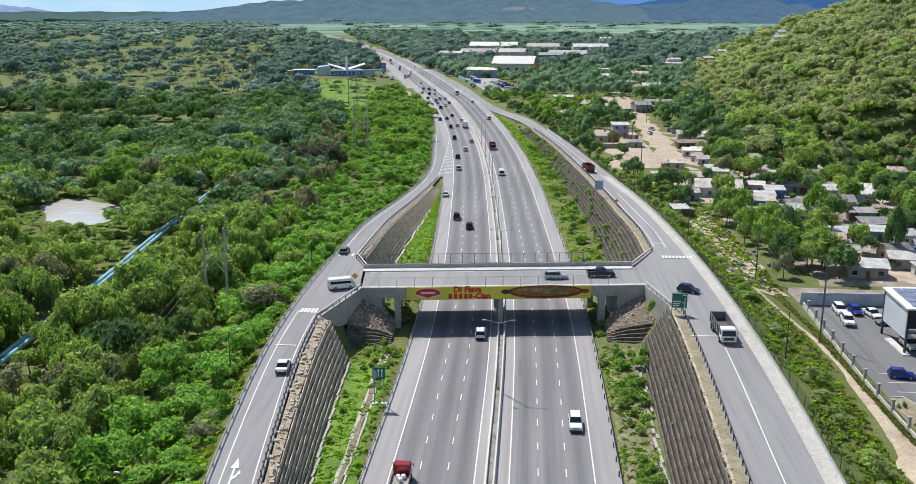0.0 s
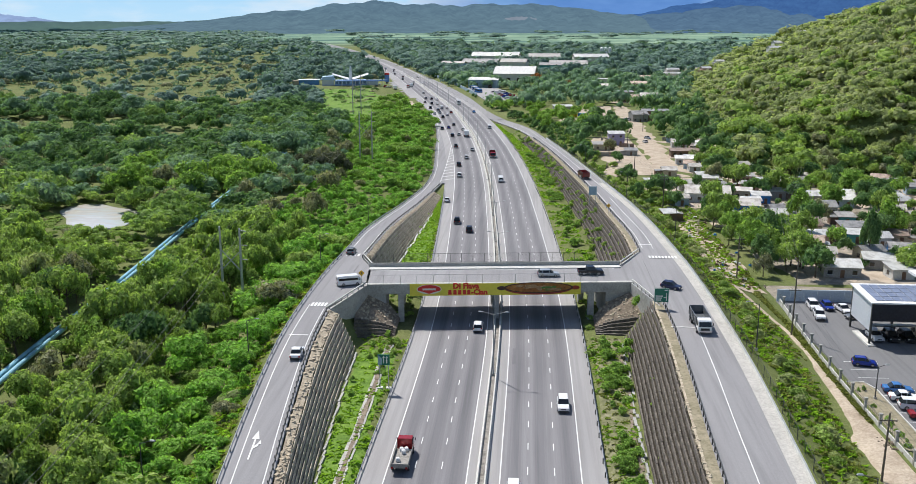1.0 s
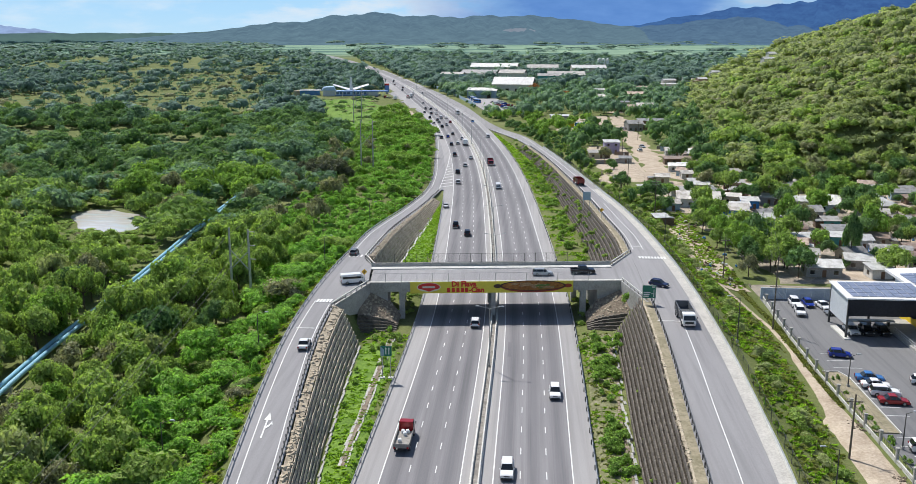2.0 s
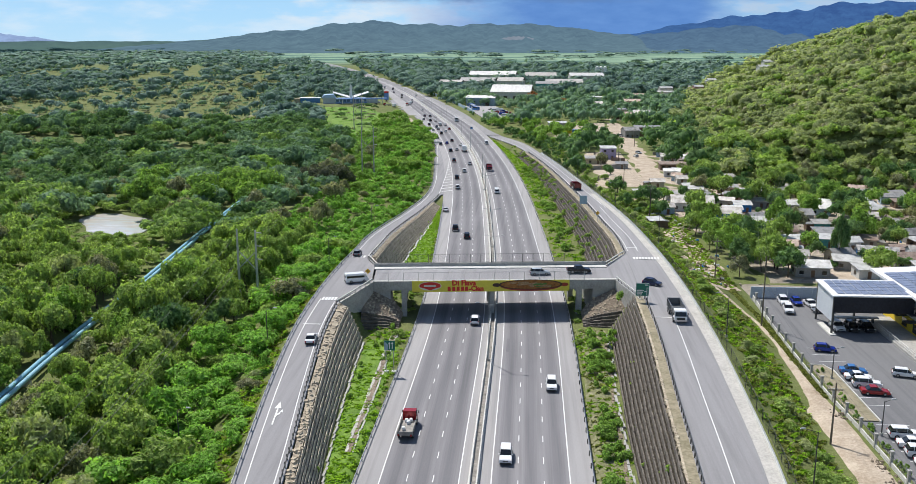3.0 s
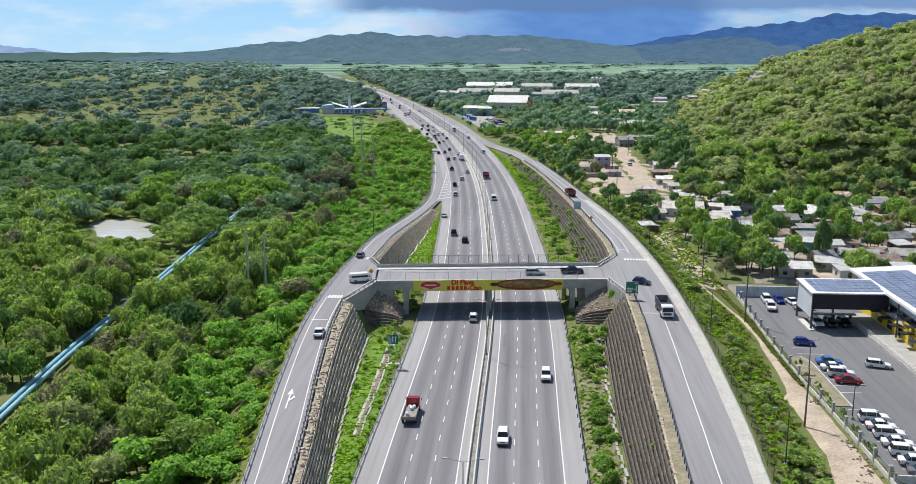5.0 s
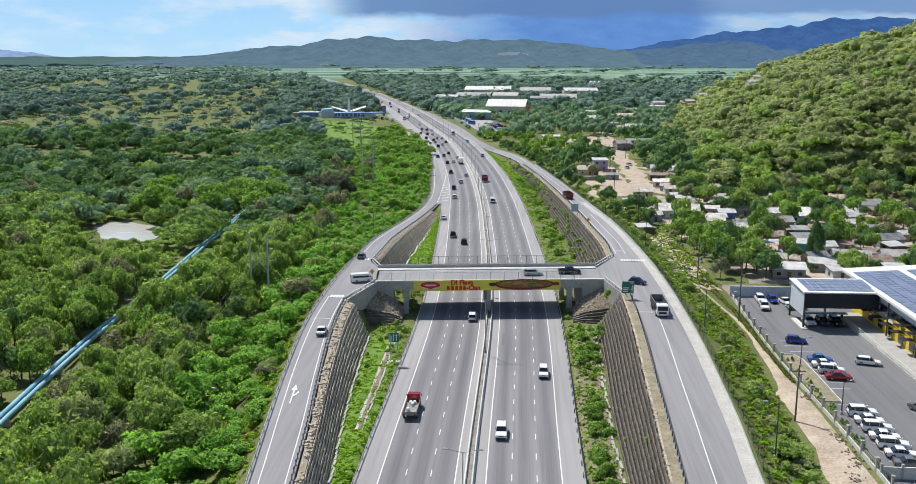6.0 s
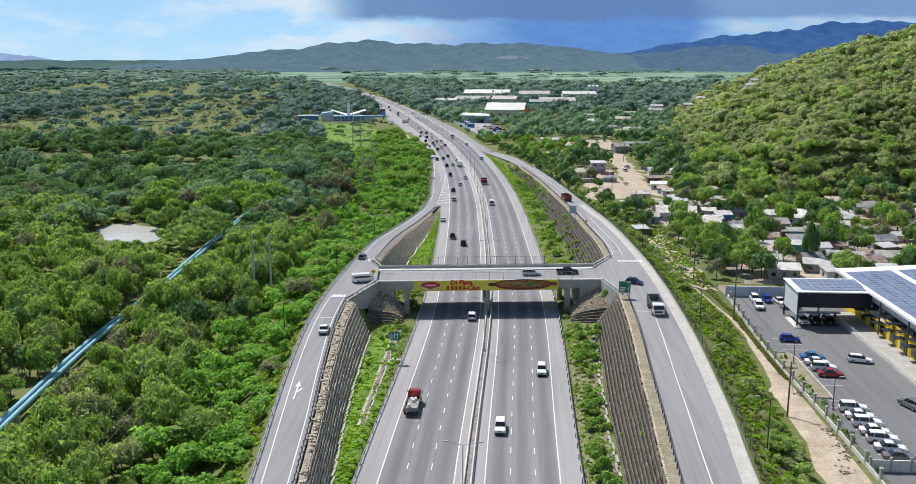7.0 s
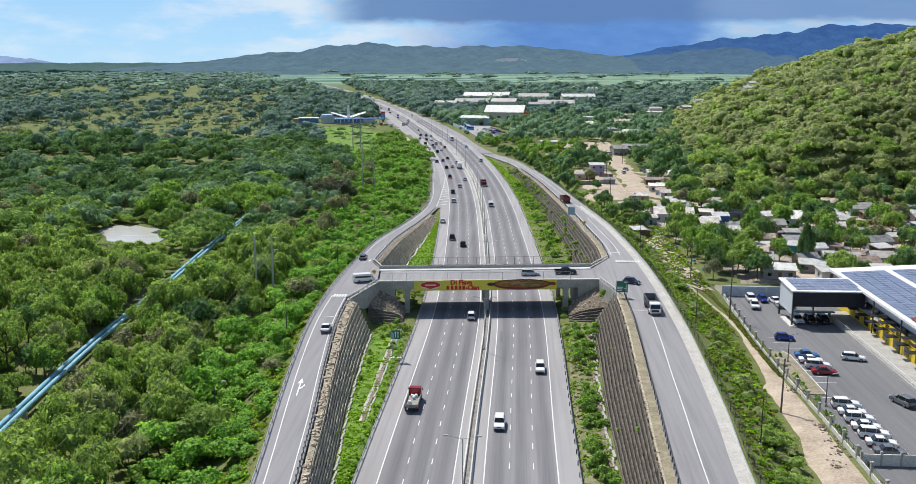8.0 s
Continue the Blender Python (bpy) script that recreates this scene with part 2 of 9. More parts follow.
class Solid:
    """Collects boxes, prisms and tubes into one mesh."""

    def __init__(self):
        self.v, self.f = [], []

    def add(self, verts, faces):
        b = len(self.v)
        self.v += [tuple(p) for p in verts]
        self.f += [tuple(b + i for i in f) for f in faces]
        return self

    def box(self, cx, cy, cz, sx, sy, sz, rz=0.0, taper=1.0, shear=0.0):
        c, s = math.cos(rz), math.sin(rz)
        pts = []
        for k, t in ((-0.5, 1.0), (0.5, taper)):
            for x, y in ((-0.5, -0.5), (0.5, -0.5), (0.5, 0.5), (-0.5, 0.5)):
                px, py = x * sx * t + (shear if k > 0 else 0), y * sy * t
                pts.append((cx + px * c - py * s, cy + px * s + py * c, cz + k * sz))
        return self.add(pts, [(3, 2, 1, 0), (4, 5, 6, 7), (0, 1, 5, 4), (1, 2, 6, 5), (2, 3, 7, 6), (3, 0, 4, 7)])

    def tube(self, a, b, r0, r1=None, n=8, caps=True):
        a, b = Vector(a), Vector(b)
        r1 = r0 if r1 is None else r1
        d = (b - a).normalized()
        u = d.orthogonal().normalized()
        w = d.cross(u)
        pts = [a + (u * math.cos(2 * math.pi * i / n) + w * math.sin(2 * math.pi * i / n)) * r0 for i in range(n)]
        pts += [b + (u * math.cos(2 * math.pi * i / n) + w * math.sin(2 * math.pi * i / n)) * r1 for i in range(n)]
        fs = [(i, (i + 1) % n, n + (i + 1) % n, n + i) for i in range(n)]
        if caps:
            fs += [tuple(range(n - 1, -1, -1)), tuple(range(n, 2 * n))]
        return self.add(pts, fs)

    def prism(self, outline, lo, hi, axis="y"):
        """An outline of 2D points drawn out along an axis; for axis y the outline is (x, z), for x it is (y, z), for z it is (x, y)."""
        n = len(outline)
        put = {"y": lambda p, t: (p[0], t, p[1]), "x": lambda p, t: (t, p[0], p[1]), "z": lambda p, t: (p[0], p[1], t)}[axis]
        pts = [put(p, lo) for p in outline] + [put(p, hi) for p in outline]
        fs = [(i, (i + 1) % n, n + (i + 1) % n, n + i) for i in range(n)] + [tuple(range(n - 1, -1, -1)), tuple(range(n, 2 * n))]
        return self.add(pts, fs)

    def sweep(self, path, section):
        """A section of (sideways, up) points carried along a path of 3D points; the path's way is level."""
        path = [Vector(p) for p in path]
        n = len(section)
        pts = []
        for i, p in enumerate(path):
            d = path[min(i + 1, len(path) - 1)] - path[max(i - 1, 0)]
            d.z = 0
            d.normalize()
            side = Vector((d.y, -d.x, 0))
            pts += [p + side * s + Vector((0, 0, u)) for s, u in section]
        fs = []
        for i in range(len(path) - 1):
            for j in range(n):
                k = (j + 1) % n
                fs.append((i * n + j, i * n + k, (i + 1) * n + k, (i + 1) * n + j))
        fs += [tuple(range(n - 1, -1, -1)), tuple((len(path) - 1) * n + j for j in range(n))]
        return self.add(pts, fs)

    def mesh(self, name, mat, smooth=False, fix=True):
        me = mesh_from(name, self.v, self.f, mat, smooth)
        if fix:
            bm = bmesh.new()
            bm.from_mesh(me)
            bmesh.ops.recalc_face_normals(bm, faces=bm.faces)
            bm.to_mesh(me)
            bm.free()
        return me


def part(name, body, material, parent=None, label="", smooth=False, at=None):
    """One mesh object under a thing or a part. body: a Solid, a bmesh or a mesh."""
    if isinstance(body, Solid):
        me = body.mesh(name, material, smooth)
    elif isinstance(body, bmesh.types.BMesh):
        me = bpy.data.meshes.new(name)
        bmesh.ops.recalc_face_normals(body, faces=body.faces)
        body.to_mesh(me)
        body.free()
        me.materials.append(material)
        if smooth:
            me.polygons.foreach_set("use_smooth", np.ones(len(me.polygons), dtype=bool))
    else:
        me = body
    ob = new(name, me)
    ob.parent = parent
    if at is not None:
        ob.matrix_basis = at
    return tagged(ob, label)


def thing(name, label, category, at=None, group="", kind=""):
    """An empty at the base of a thing, to carry its parts."""
    ob = new(name)
    ob.empty_display_size = 0.3
    if at is not None:
        ob.matrix_basis = at
    return tagged(ob, label, category, group, kind)


def curve(*knots):
    """A smooth function through (y, value) knots, straight beyond the ends."""
    k = np.array(knots, dtype=float)
    ys, vs = k[:, 0], k[:, 1]
    m = np.gradient(vs, ys)

    def value(y):
        y = np.asarray(y, dtype=float)
        i = np.clip(np.searchsorted(ys, y) - 1, 0, len(ys) - 2)
        h = ys[i + 1] - ys[i]
        t = (y - ys[i]) / h
        tc = np.clip(t, 0, 1)
        r = ((2 * tc**3 - 3 * tc**2 + 1) * vs[i] + (tc**3 - 2 * tc**2 + tc) * h * m[i]
             + (-2 * tc**3 + 3 * tc**2) * vs[i + 1] + (tc**3 - tc**2) * h * m[i + 1])
        return r + np.where(t < 0, t * h * m[0], 0) + np.where(t > 1, (t - 1) * h * m[-1], 0)
    return value


def smooth01(t):
    t = np.clip(t, 0, 1)
    return t * t * (3 - 2 * t)


# ---- the plan: lines along the valley, in metres; y runs along the highway ----
median_x = curve((0, -5.95), (120, -5.95), (210, -5.95), (250, -7.5), (300, -10.1), (363, -14.0), (434, -20.2), (508, -29.0),
                 (560, -36.5), (620, -46.0), (748, -72), (1026, -133), (1266, -194), (1595, -290), (2000, -420), (2600, -640))
ramp_l_out = curve((0, -24.0), (60, -29.5), (104, -34.6), (125, -37.3), (142, -39.3), (167, -41.5), (194, -42.0), (224, -41.6),
                   (248, -41.8), (300, -38.6), (345, -36.6), (388, -37.6), (433, -41.2), (537, -51.1), (611, -62), (706, -82))
ramp_l_in = curve((0, -18.5), (60, -23.6), (105, -28.4), (117, -29.7), (140, -32.6), (170, -35.6), (182, -36.0), (212, -36.0),
                  (233, -35.9), (248, -35.9), (305, -33.0), (357, -30.9))
ramp_r_in = curve((0, 19.5), (60, 21.0), (110, 22.3), (125, 23.0), (138, 23.5), (160, 24.5), (174, 24.9), (190, 24.9), (225, 25.2),
                  (247, 25.2), (273, 23.4), (310, 20.8), (348, 17.4), (430, 8.6), (515, -5.5), (552, -15.5), (575, -22.0))
ramp_r_out = curve((0, 29.0), (60, 31.0), (109, 32.4), (118, 33.1), (138, 34.0), (163, 34.7), (187, 34.6), (243, 33.2), (270, 31.8),
                   (339, 24.8), (452, 11.6), (534, -1.2), (575, -13.5), (738, -46), (863, -74), (1027, -116), (1266, -178))
toe_l = curve((0, -20.5), (60, -22.8), (115, -26.3), (133, -28.2), (153, -29.8), (180, -31.3), (215, -32.2), (253, -31.6), (302, -29.6), (340, -29.2), (357, -29.8))
toe_r = curve((0, 16.0), (118, 16.4), (135, 16.6), (174, 18.0), (190, 18.4), (225, 18.0), (257, 17.6), (330, 12.8), (425, 4.6), (500, -7.5), (552, -17.0))
DECK = 7.8


def ramp_l_z(y):
    y = np.asarray(y, dtype=float)
    near = DECK - np.maximum(0, 190 - y) * 0.028
    far = DECK * (1 - smooth01((y - 205) / 165) * 0.5 - np.clip((y - 212) / 145, 0, 1) * 0.5)
    return np.where(y < 205, near, np.maximum(far, 0.0)) + 0.02


def ramp_r_z(y):
    y = np.asarray(y, dtype=float)
    near = DECK - np.maximum(0, 190 - y) * 0.028
    far = DECK * np.clip((565 - y) / 350, 0, 1)
    return np.where(y < 215, near, far) + 0.02


def hill_z(x, y):
    foot = np.interp(y, [300, 510, 678, 764, 967, 1400, 1900], [80, 82, 97, 112, 150, 330, 700]) + np.maximum(0, y - 1700) * 1.1
    u = x - foot
    w = (y - np.interp(x, [60, 93, 125, 145, 200, 400, 900], [380, 362, 352, 340, 325, 290, 240])) * 0.95
    d = np.where(u < w, u, w)
    s = np.maximum(d, 0)
    soft = np.where(s < 40, s * s / 80 + s * 0.15, (s - 20) + 6) * 0.52
    cap = np.interp(y, [300, 700, 1000, 1500], [150, 150, 100, 40])
    return cap * (1 - np.exp(-soft / cap * 1.1))


def lumps(x, y, size, seed):
    """Cheap smooth unevenness from a few crossed waves."""
    r = np.random.RandomState(seed)
    z = 0
    for i in range(6):
        a, f, p = r.uniform(0, 6.28), r.uniform(0.6, 1.9) / size, r.uniform(0, 6.28)
        z = z + np.sin((x * np.cos(a) + y * np.sin(a)) * f * 6.28 + p)
    return z / 6


def land_z(x, y):
    """The ground with the hill, but without roads and their banks."""
    x, y = np.asarray(x, dtype=float), np.asarray(y, dtype=float)
    right = smooth01((x - ramp_r_out(y) - 1) / 14) * np.interp(y, [0, 430, 620], [2.4, 2.4, 0.2])
    h = hill_z(x, y)
    return 0.2 + right + lumps(x, y, 60, 3) * 0.25 + h + lumps(x, y, 70, 5) * np.clip(h / 12, 0, 1) * 5


def ground_z(x, y):
    x, y = np.asarray(x, dtype=float), np.asarray(y, dtype=float)
    z = land_z(x, y)
    mx = median_x(y)
    lo, ro, li, ri = ramp_l_out(y), ramp_r_out(y), ramp_l_in(y), ramp_r_in(y)
    zl, zr, tl, tr = ramp_l_z(y), ramp_r_z(y), toe_l(y), toe_r(y)
    has_l, has_r = y < 357, y < 556
    # the strip between the two ramps, with the highway in it
    inner_l = np.where(has_l, tl, np.where(y < 720, lo, mx - 17))
    inner_r = np.where(has_r, tr, ro)
    flat = (x > inner_l) & (x < inner_r)
    road = (x > mx - 17.2) & (x < mx + 17.2)
    z = np.where(flat, np.where(road, -0.35, 0.12 + lumps(x, y, 9, 9) * 0.12), z)
    # ramps on their banks
    on = has_l & (x <= li) & (x >= lo)
    z = np.where(on, zl - 0.35, z)
    bank = zl - 0.3 - (lo - x) * 0.62
    z = np.where((y < 380) & (x < lo), np.maximum(z, bank), z)
    z = np.where(has_l & (x > li) & (x <= tl), np.interp((x - li) / np.maximum(tl - li, 0.2), [0, 1], [1, 0]) * (zl - 0.5) - 0.35, z)
    on = has_r & (x >= ri) & (x <= ro)
    z = np.where(on, zr - 0.35, z)
    bank = zr - 0.3 - (x - ro - 1.0) * 0.42
    z = np.where((y < 600) & (x > ro), np.maximum(z, bank), z)
    z = np.where(has_r & (x < ri) & (x >= tr), np.clip((x - tr) / np.maximum(ri - tr, 0.2), 0, 1) * (zr - 0.5) - 0.35, z)
    # the fill behind the abutments
    mid = 204 + (x + 5.5) * 0.107
    cone = 4.6 - np.maximum(np.abs(y - mid) - 5.6, 0) * 1.6
    side = ((x < -29.5) & (x > -37)) | ((x > 18.0) & (x < 26))
    z = np.where(side & (np.abs(y - mid) < 19), np.maximum(z, np.minimum(cone, DECK - 0.5)), z)
    # the paved lot lies level, and the highway beyond the merge is one wide bed
    z = np.where((x > 51.5) & (x < 95) & (y < 221), 2.3, z)
    z = np.where((x > 93) & (x < 110) & (y < 221), 2.3 + (x - 93) / 17 * (z - 2.3), z)
    pond = ((x + 0.46 * (y - 297) + 134) / 14) ** 2 + ((y - 290) / 20) ** 2
    z = np.where(pond < 1.4, np.minimum(z, -0.1 + np.maximum(pond - 1, 0)), z)
    bay = (y >= 357) & (x > np.where(y < 720, lo, mx - 22) - 0.5) & (x < np.where(has_r, mx, ro + 0.5))
    z = np.where(bay, -0.35, z)
    return z


def spaced(*runs):
    out = [np.arange(a, b, s) for a, b, s in runs]
    return np.unique(np.concatenate(out))


# ---- ground ----
gx = spaced((-4900, -1500, 250), (-1500, -420, 45), (-420, -160, 13), (-160, -56, 4.0), (-56, 40, 1.0), (40, 110, 2.5), (110, 420, 9), (420, 1400, 50), (1400, 4901, 250))
gy = spaced((-700, 0, 70), (0, 80, 8), (80, 260, 1.5), (260, 600, 4), (600, 1100, 16), (1100, 2200, 60), (2200, 4901, 220))
GX, GY = np.meshgrid(gx, gy)
GZ = ground_z(GX, GY)
nx, ny = len(gx), len(gy)
ii = np.arange(nx * ny).reshape(ny, nx)
quads = np.stack([ii[:-1, :-1], ii[:-1, 1:], ii[1:, 1:], ii[1:, :-1]], -1).reshape(-1, 4)
me = quads_mesh("ground", np.stack([GX, GY, GZ], -1).reshape(-1, 3), quads, np.zeros((0, 3)), M["ground"])
me.polygons.foreach_set("use_smooth", np.ones(len(me.polygons), dtype=bool))
tagged(new("ground", me), "green brown earth with grass and low weeds", "ground", kind="structure")


# ---- roads ----
def ribbon(left, right, z, y0, y1, step=4.0, thick=0.3):
    """A paved strip between two lines, with skirts."""
    ys = np.linspace(y0, y1, max(2, int((y1 - y0) / step)))
    l, r, h = left(ys), right(ys), z(ys)
    v, f = [], []
    for i, y in enumerate(ys):
        v += [(l[i], y, h[i] - thick), (l[i], y, h[i]), (r[i], y, h[i]), (r[i], y, h[i] - thick)]
    for i in range(len(ys) - 1):
        a, b = i * 4, i * 4 + 4
        f += [(a, a + 1, b + 1, b)[::-1], (a + 1, a + 2, b + 2, b + 1), (a + 2, a + 3, b + 3, b + 2)]
    n = len(v) - 4
    f += [(0, 1, 2, 3)[::-1], (n, n + 1, n + 2, n + 3)]
    return v, f


def road(name, mat, label, *args, parent=None, **kw):
    v, f = ribbon(*args, **kw)
    ob = new(name, mesh_from(name, v, f, mat))
    if parent:
        ob.parent = parent
        return tagged(ob, label)
    return tagged(ob, label, "road", kind="structure")


def off(line, d):
    return lambda y: line(y) + d


def flat_z(h):
    return lambda y: np.zeros_like(y) + h


highway = road("highway", M["shoulder"], "wide grey asphalt highway with two carriageways and paved shoulders", lambda y: np.where(y < 720, median_x(y) - 16.6, median_x(y) - 22),
               off(median_x, 16.6), flat_z(0.0), -260, 2600, 8)
road("carriageway", M["asphalt"], "", off(median_x, -12.9), off(median_x, -2.0), flat_z(0.012), -260, 2600, 8, thick=0.01, parent=highway)
road("carriageway", M["asphalt"], "", off(median_x, 2.3), off(median_x, 13.1), flat_z(0.012), -260, 2600, 8, thick=0.01, parent=highway)
# darker strip worn along the middle of each lane
for base in (-11.05, -7.45, -3.85, 4.15, 7.75, 11.35):
    for k, w in enumerate((1.15, 0.85, 0.5)):
        road("worn_track", M["tyre_track"] if k == 2 else M["tyre_fade"] if k == 1 else M["tyre_faint"], "", off(median_x, base - w), off(median_x, base + w), flat_z(0.016 + 0.003 * k), -260, 900, 10, thick=0.003, parent=highway)
# edge lines
for d in (-12.95, -2.1, 2.3, 13.1):
    road("edge_line", M["line"], "", off(median_x, d - 0.08), off(median_x, d + 0.08), flat_z(0.032), -260, 1700, 6, thick=0.015, parent=highway)
# lane dashes
dash = Solid().box(0, 0, 0, 0.13, 2.1, 0.016).mesh("lane_dash", M["line"])
for d in (-9.25, -5.65, 5.95, 9.55):
    y, n = (43.0 if d < 0 else 42.2), 0
    while n < 74:
        a = math.atan2(float(median_x(y + 1) - median_x(y - 1)), 2)
        part("lane_dash", dash, None, highway, at=pose(float(median_x(y)) + d, y, 0.03, 0, 0, -math.degrees(a)))
        y += 7.3
        n += 1
far_dash = Solid()
for d in (-9.25, -5.65, 5.95, 9.55):
    for i in range(60):
        y = 583 + i * 9.0
        a = math.atan2(float(median_x(y + 1) - median_x(y - 1)), 2)
        far_dash.box(float(median_x(y)) + d, y, 0.03, 0.16, 3.0, 0.016, -a)
tagged(part("far_lane_dashes", far_dash, M["line"], highway), kind="stuff")

for x0, x1, y0, y1 in ((3.0, 4.6, 176, 184),):
    road("asphalt_patch", M["tyre_track"], "darker asphalt repair", off(median_x, x0), off(median_x, x1), flat_z(0.026), y0, y1, 4, thick=0.008, parent=highway)
left_ramp = road("left_ramp", M["ramp_asphalt"], "pale grey asphalt slip road on a bank", ramp_l_out, ramp_l_in, ramp_l_z, -10, 357, 3)
road("merging_lane", M["ramp_asphalt"], "pale asphalt lane that joins the highway", ramp_l_out, lambda y: np.minimum(median_x(y) - 16.4, ramp_l_out(y) + 30), flat_z(0.02), 355, 720, 5)
right_ramp = road("right_ramp", M["ramp_asphalt"], "pale grey asphalt slip road with a gravel verge", ramp_r_in, lambda y: ramp_r_out(y) - 0.2, ramp_r_z, -10, 575, 3)
road("frontage_lane", M["ramp_asphalt"], "pale asphalt lane beside the highway", off(median_x, 16.4), ramp_r_out, flat_z(0.02), 573, 1260, 6)
road("gravel_verge", M["gravel"], "", lambda y: ramp_r_out(y) - 2.0, lambda y: ramp_r_out(y) - 0.3, lambda y: ramp_r_z(y) + 0.05, -10, 330, 3, parent=right_ramp, thick=0.05)

# ---- the overpass ----
NEAR_Y, SKEW = 199.1, 0.107        # the near face where x is -5.5, and its slope
W_DECK = 13.6
ANG = math.atan(SKEW)


def bridge_pose(s, d, z):
    """From metres along the overpass (0 over the median), across it and up."""
    c, n = math.cos(ANG), math.sin(ANG)
    return (-5.5 + s * c - d * n, NEAR_Y + s * n + d * c, z)


BR = pose(-5.5, NEAR_Y, 0, 0, 0, math.degrees(ANG))
bridge = thing("overpass_bridge", "grey concrete road overpass with mesh fences above the highway", "bridge", BR, kind="structure")
part("deck", Solid().box(-0.0, W_DECK / 2, DECK - 0.25, 53.2, W_DECK - 0.6, 0.5), M["ramp_asphalt"], bridge, "pale asphalt bridge deck")
for d in (1.2, 4.0, 6.8, 9.6, 12.4):
    part("girder", Solid().prism([(d - 0.45, 5.75), (d + 0.45, 5.75), (d + 0.3, 6.1), (d + 0.3, 6.9), (d + 0.6, 7.28), (d - 0.6, 7.28), (d - 0.3, 6.9), (d - 0.3, 6.1)], -19.8, 18.6, "x"), M["concrete"], bridge)
part("edge_beam", Solid().prism([(-0.05, 6.0), (0.4, 6.0), (0.4, 8.0), (-0.05, 8.0)], -26.6, 26.6, "x"), M["concrete"], bridge)
part("edge_beam", Solid().prism([(W_DECK - 0.4, 6.0), (W_DECK, 6.0), (W_DECK, 8.75), (W_DECK - 0.3, 8.75), (W_DECK - 0.4, 8.0)], -26.6, 26.6, "x"), M["concrete"], bridge)
part("footway", Solid().prism([(W_DECK - 2.4, DECK - 0.02), (W_DECK - 0.42, DECK - 0.02), (W_DECK - 0.42, DECK + 0.2), (W_DECK - 2.4, DECK + 0.2)], -26.5, 26.5, "x"), M["pale_concrete"], bridge, "bleached concrete footway")
part("kerb", Solid().prism([(0.42, DECK - 0.02), (1.0, DECK - 0.02), (1.0, DECK + 0.18), (0.42, DECK + 0.18)], -26.5, 26.5, "x"), M["pale_concrete"], bridge)
# edge lines on the deck
for d in (1.5, W_DECK - 2.8):
    part("edge_line", Solid().box(0, d, DECK + 0.008, 50, 0.12, 0.014), M["line"], bridge)
# abutments and their columns
for side, s0, s1 in ((-1, -26.4, -19.9), (1, 18.7, 26.4)):
    a, b = (s0, s1) if side < 0 else (s1, s0)
    # sloped under-edge: deep at the highway, shallow at the ramp
    b2 = b + side * 2.6
    part("abutment", Solid().prism([(a, 4.4), (a, 7.3), (b, 7.3), (b, 6.0), (b2, 6.0), (b2, -0.3), (b2 + side * 1.6, -0.3), (b2 + side * 1.9, 3.0)], 0.25, W_DECK - 0.25, "y"), M["concrete"], bridge, "stained grey concrete abutment")
    part("column", Solid().prism([(b - side * 0.9, -0.2), (b + side * 0.25, -0.2), (b + side * 0.25, 5.9), (b - side * 0.9, 5.9)], 0.1, 1.4, "y"), M["concrete"], bridge)
    part("column", Solid().prism([(b - side * 0.9, -0.2), (b + side * 0.25, -0.2), (b + side * 0.25, 5.9), (b - side * 0.9, 5.9)], W_DECK - 1.4, W_DECK - 0.1, "y"), M["concrete"], bridge)
    part("bearing_shelf", Solid().box(b - side * 0.5, W_DECK / 2, 5.72, 1.6, W_DECK - 0.4, 0.5), M["concrete"], bridge)
for d in (1.6, W_DECK / 2, W_DECK - 1.6):
    part("pier", Solid().box(-0.45, d, 2.75, 0.95, 1.1, 5.6), M["concrete"], bridge)
part("pier_cap", Solid().prism([(-1.1, 5.4), (0.2, 5.4), (0.75, 5.9), (0.75, 6.1), (-1.65, 6.1), (-1.65, 5.9)], 0.5, W_DECK - 0.5, "y"), M["concrete"], bridge)


def fence(mat_post, parent, s0, s1, d, z, high, step):
    post = Solid().tube((0, 0, 0), (0, 0, high), 0.05, n=6).mesh("fence_post", mat_post)
    n = int(round((s1 - s0) / step))
    for i in range(n + 1):
        part("fence_post", post, None, parent, at=pose(s0 + (s1 - s0) * i / n, d, z))
    rail = Solid()
    for k in range(2):
        h = z + 0.08 + (high - 0.1) * k
        rail.tube((s0, d, h), (s1, d, h), 0.028, n=5)
    part("rail", rail, mat_post, parent)
    net = Solid()
    step_w = 0.32
    count = int((s1 - s0) / step_w)
    for i in range(count):
        x = s0 + i * step_w
        net.tube((x, d, z), (min(x + high * 0.5, s1), d, z + high), 0.005, n=3, caps=False)
        net.tube((min(x + high * 0.5, s1), d, z), (x, d, z + high), 0.005, n=3, caps=False)
    part("wire_mesh", net, mat_post, parent, "wire mesh")


fence(M["steel"], bridge, -26.2, 19.4, 0.12, 8.0, 1.9, 3.3)
fence(M["dark_steel"], bridge, -21.5, 17.0, W_DECK - 0.15, 8.75, 2.0, 2.4)

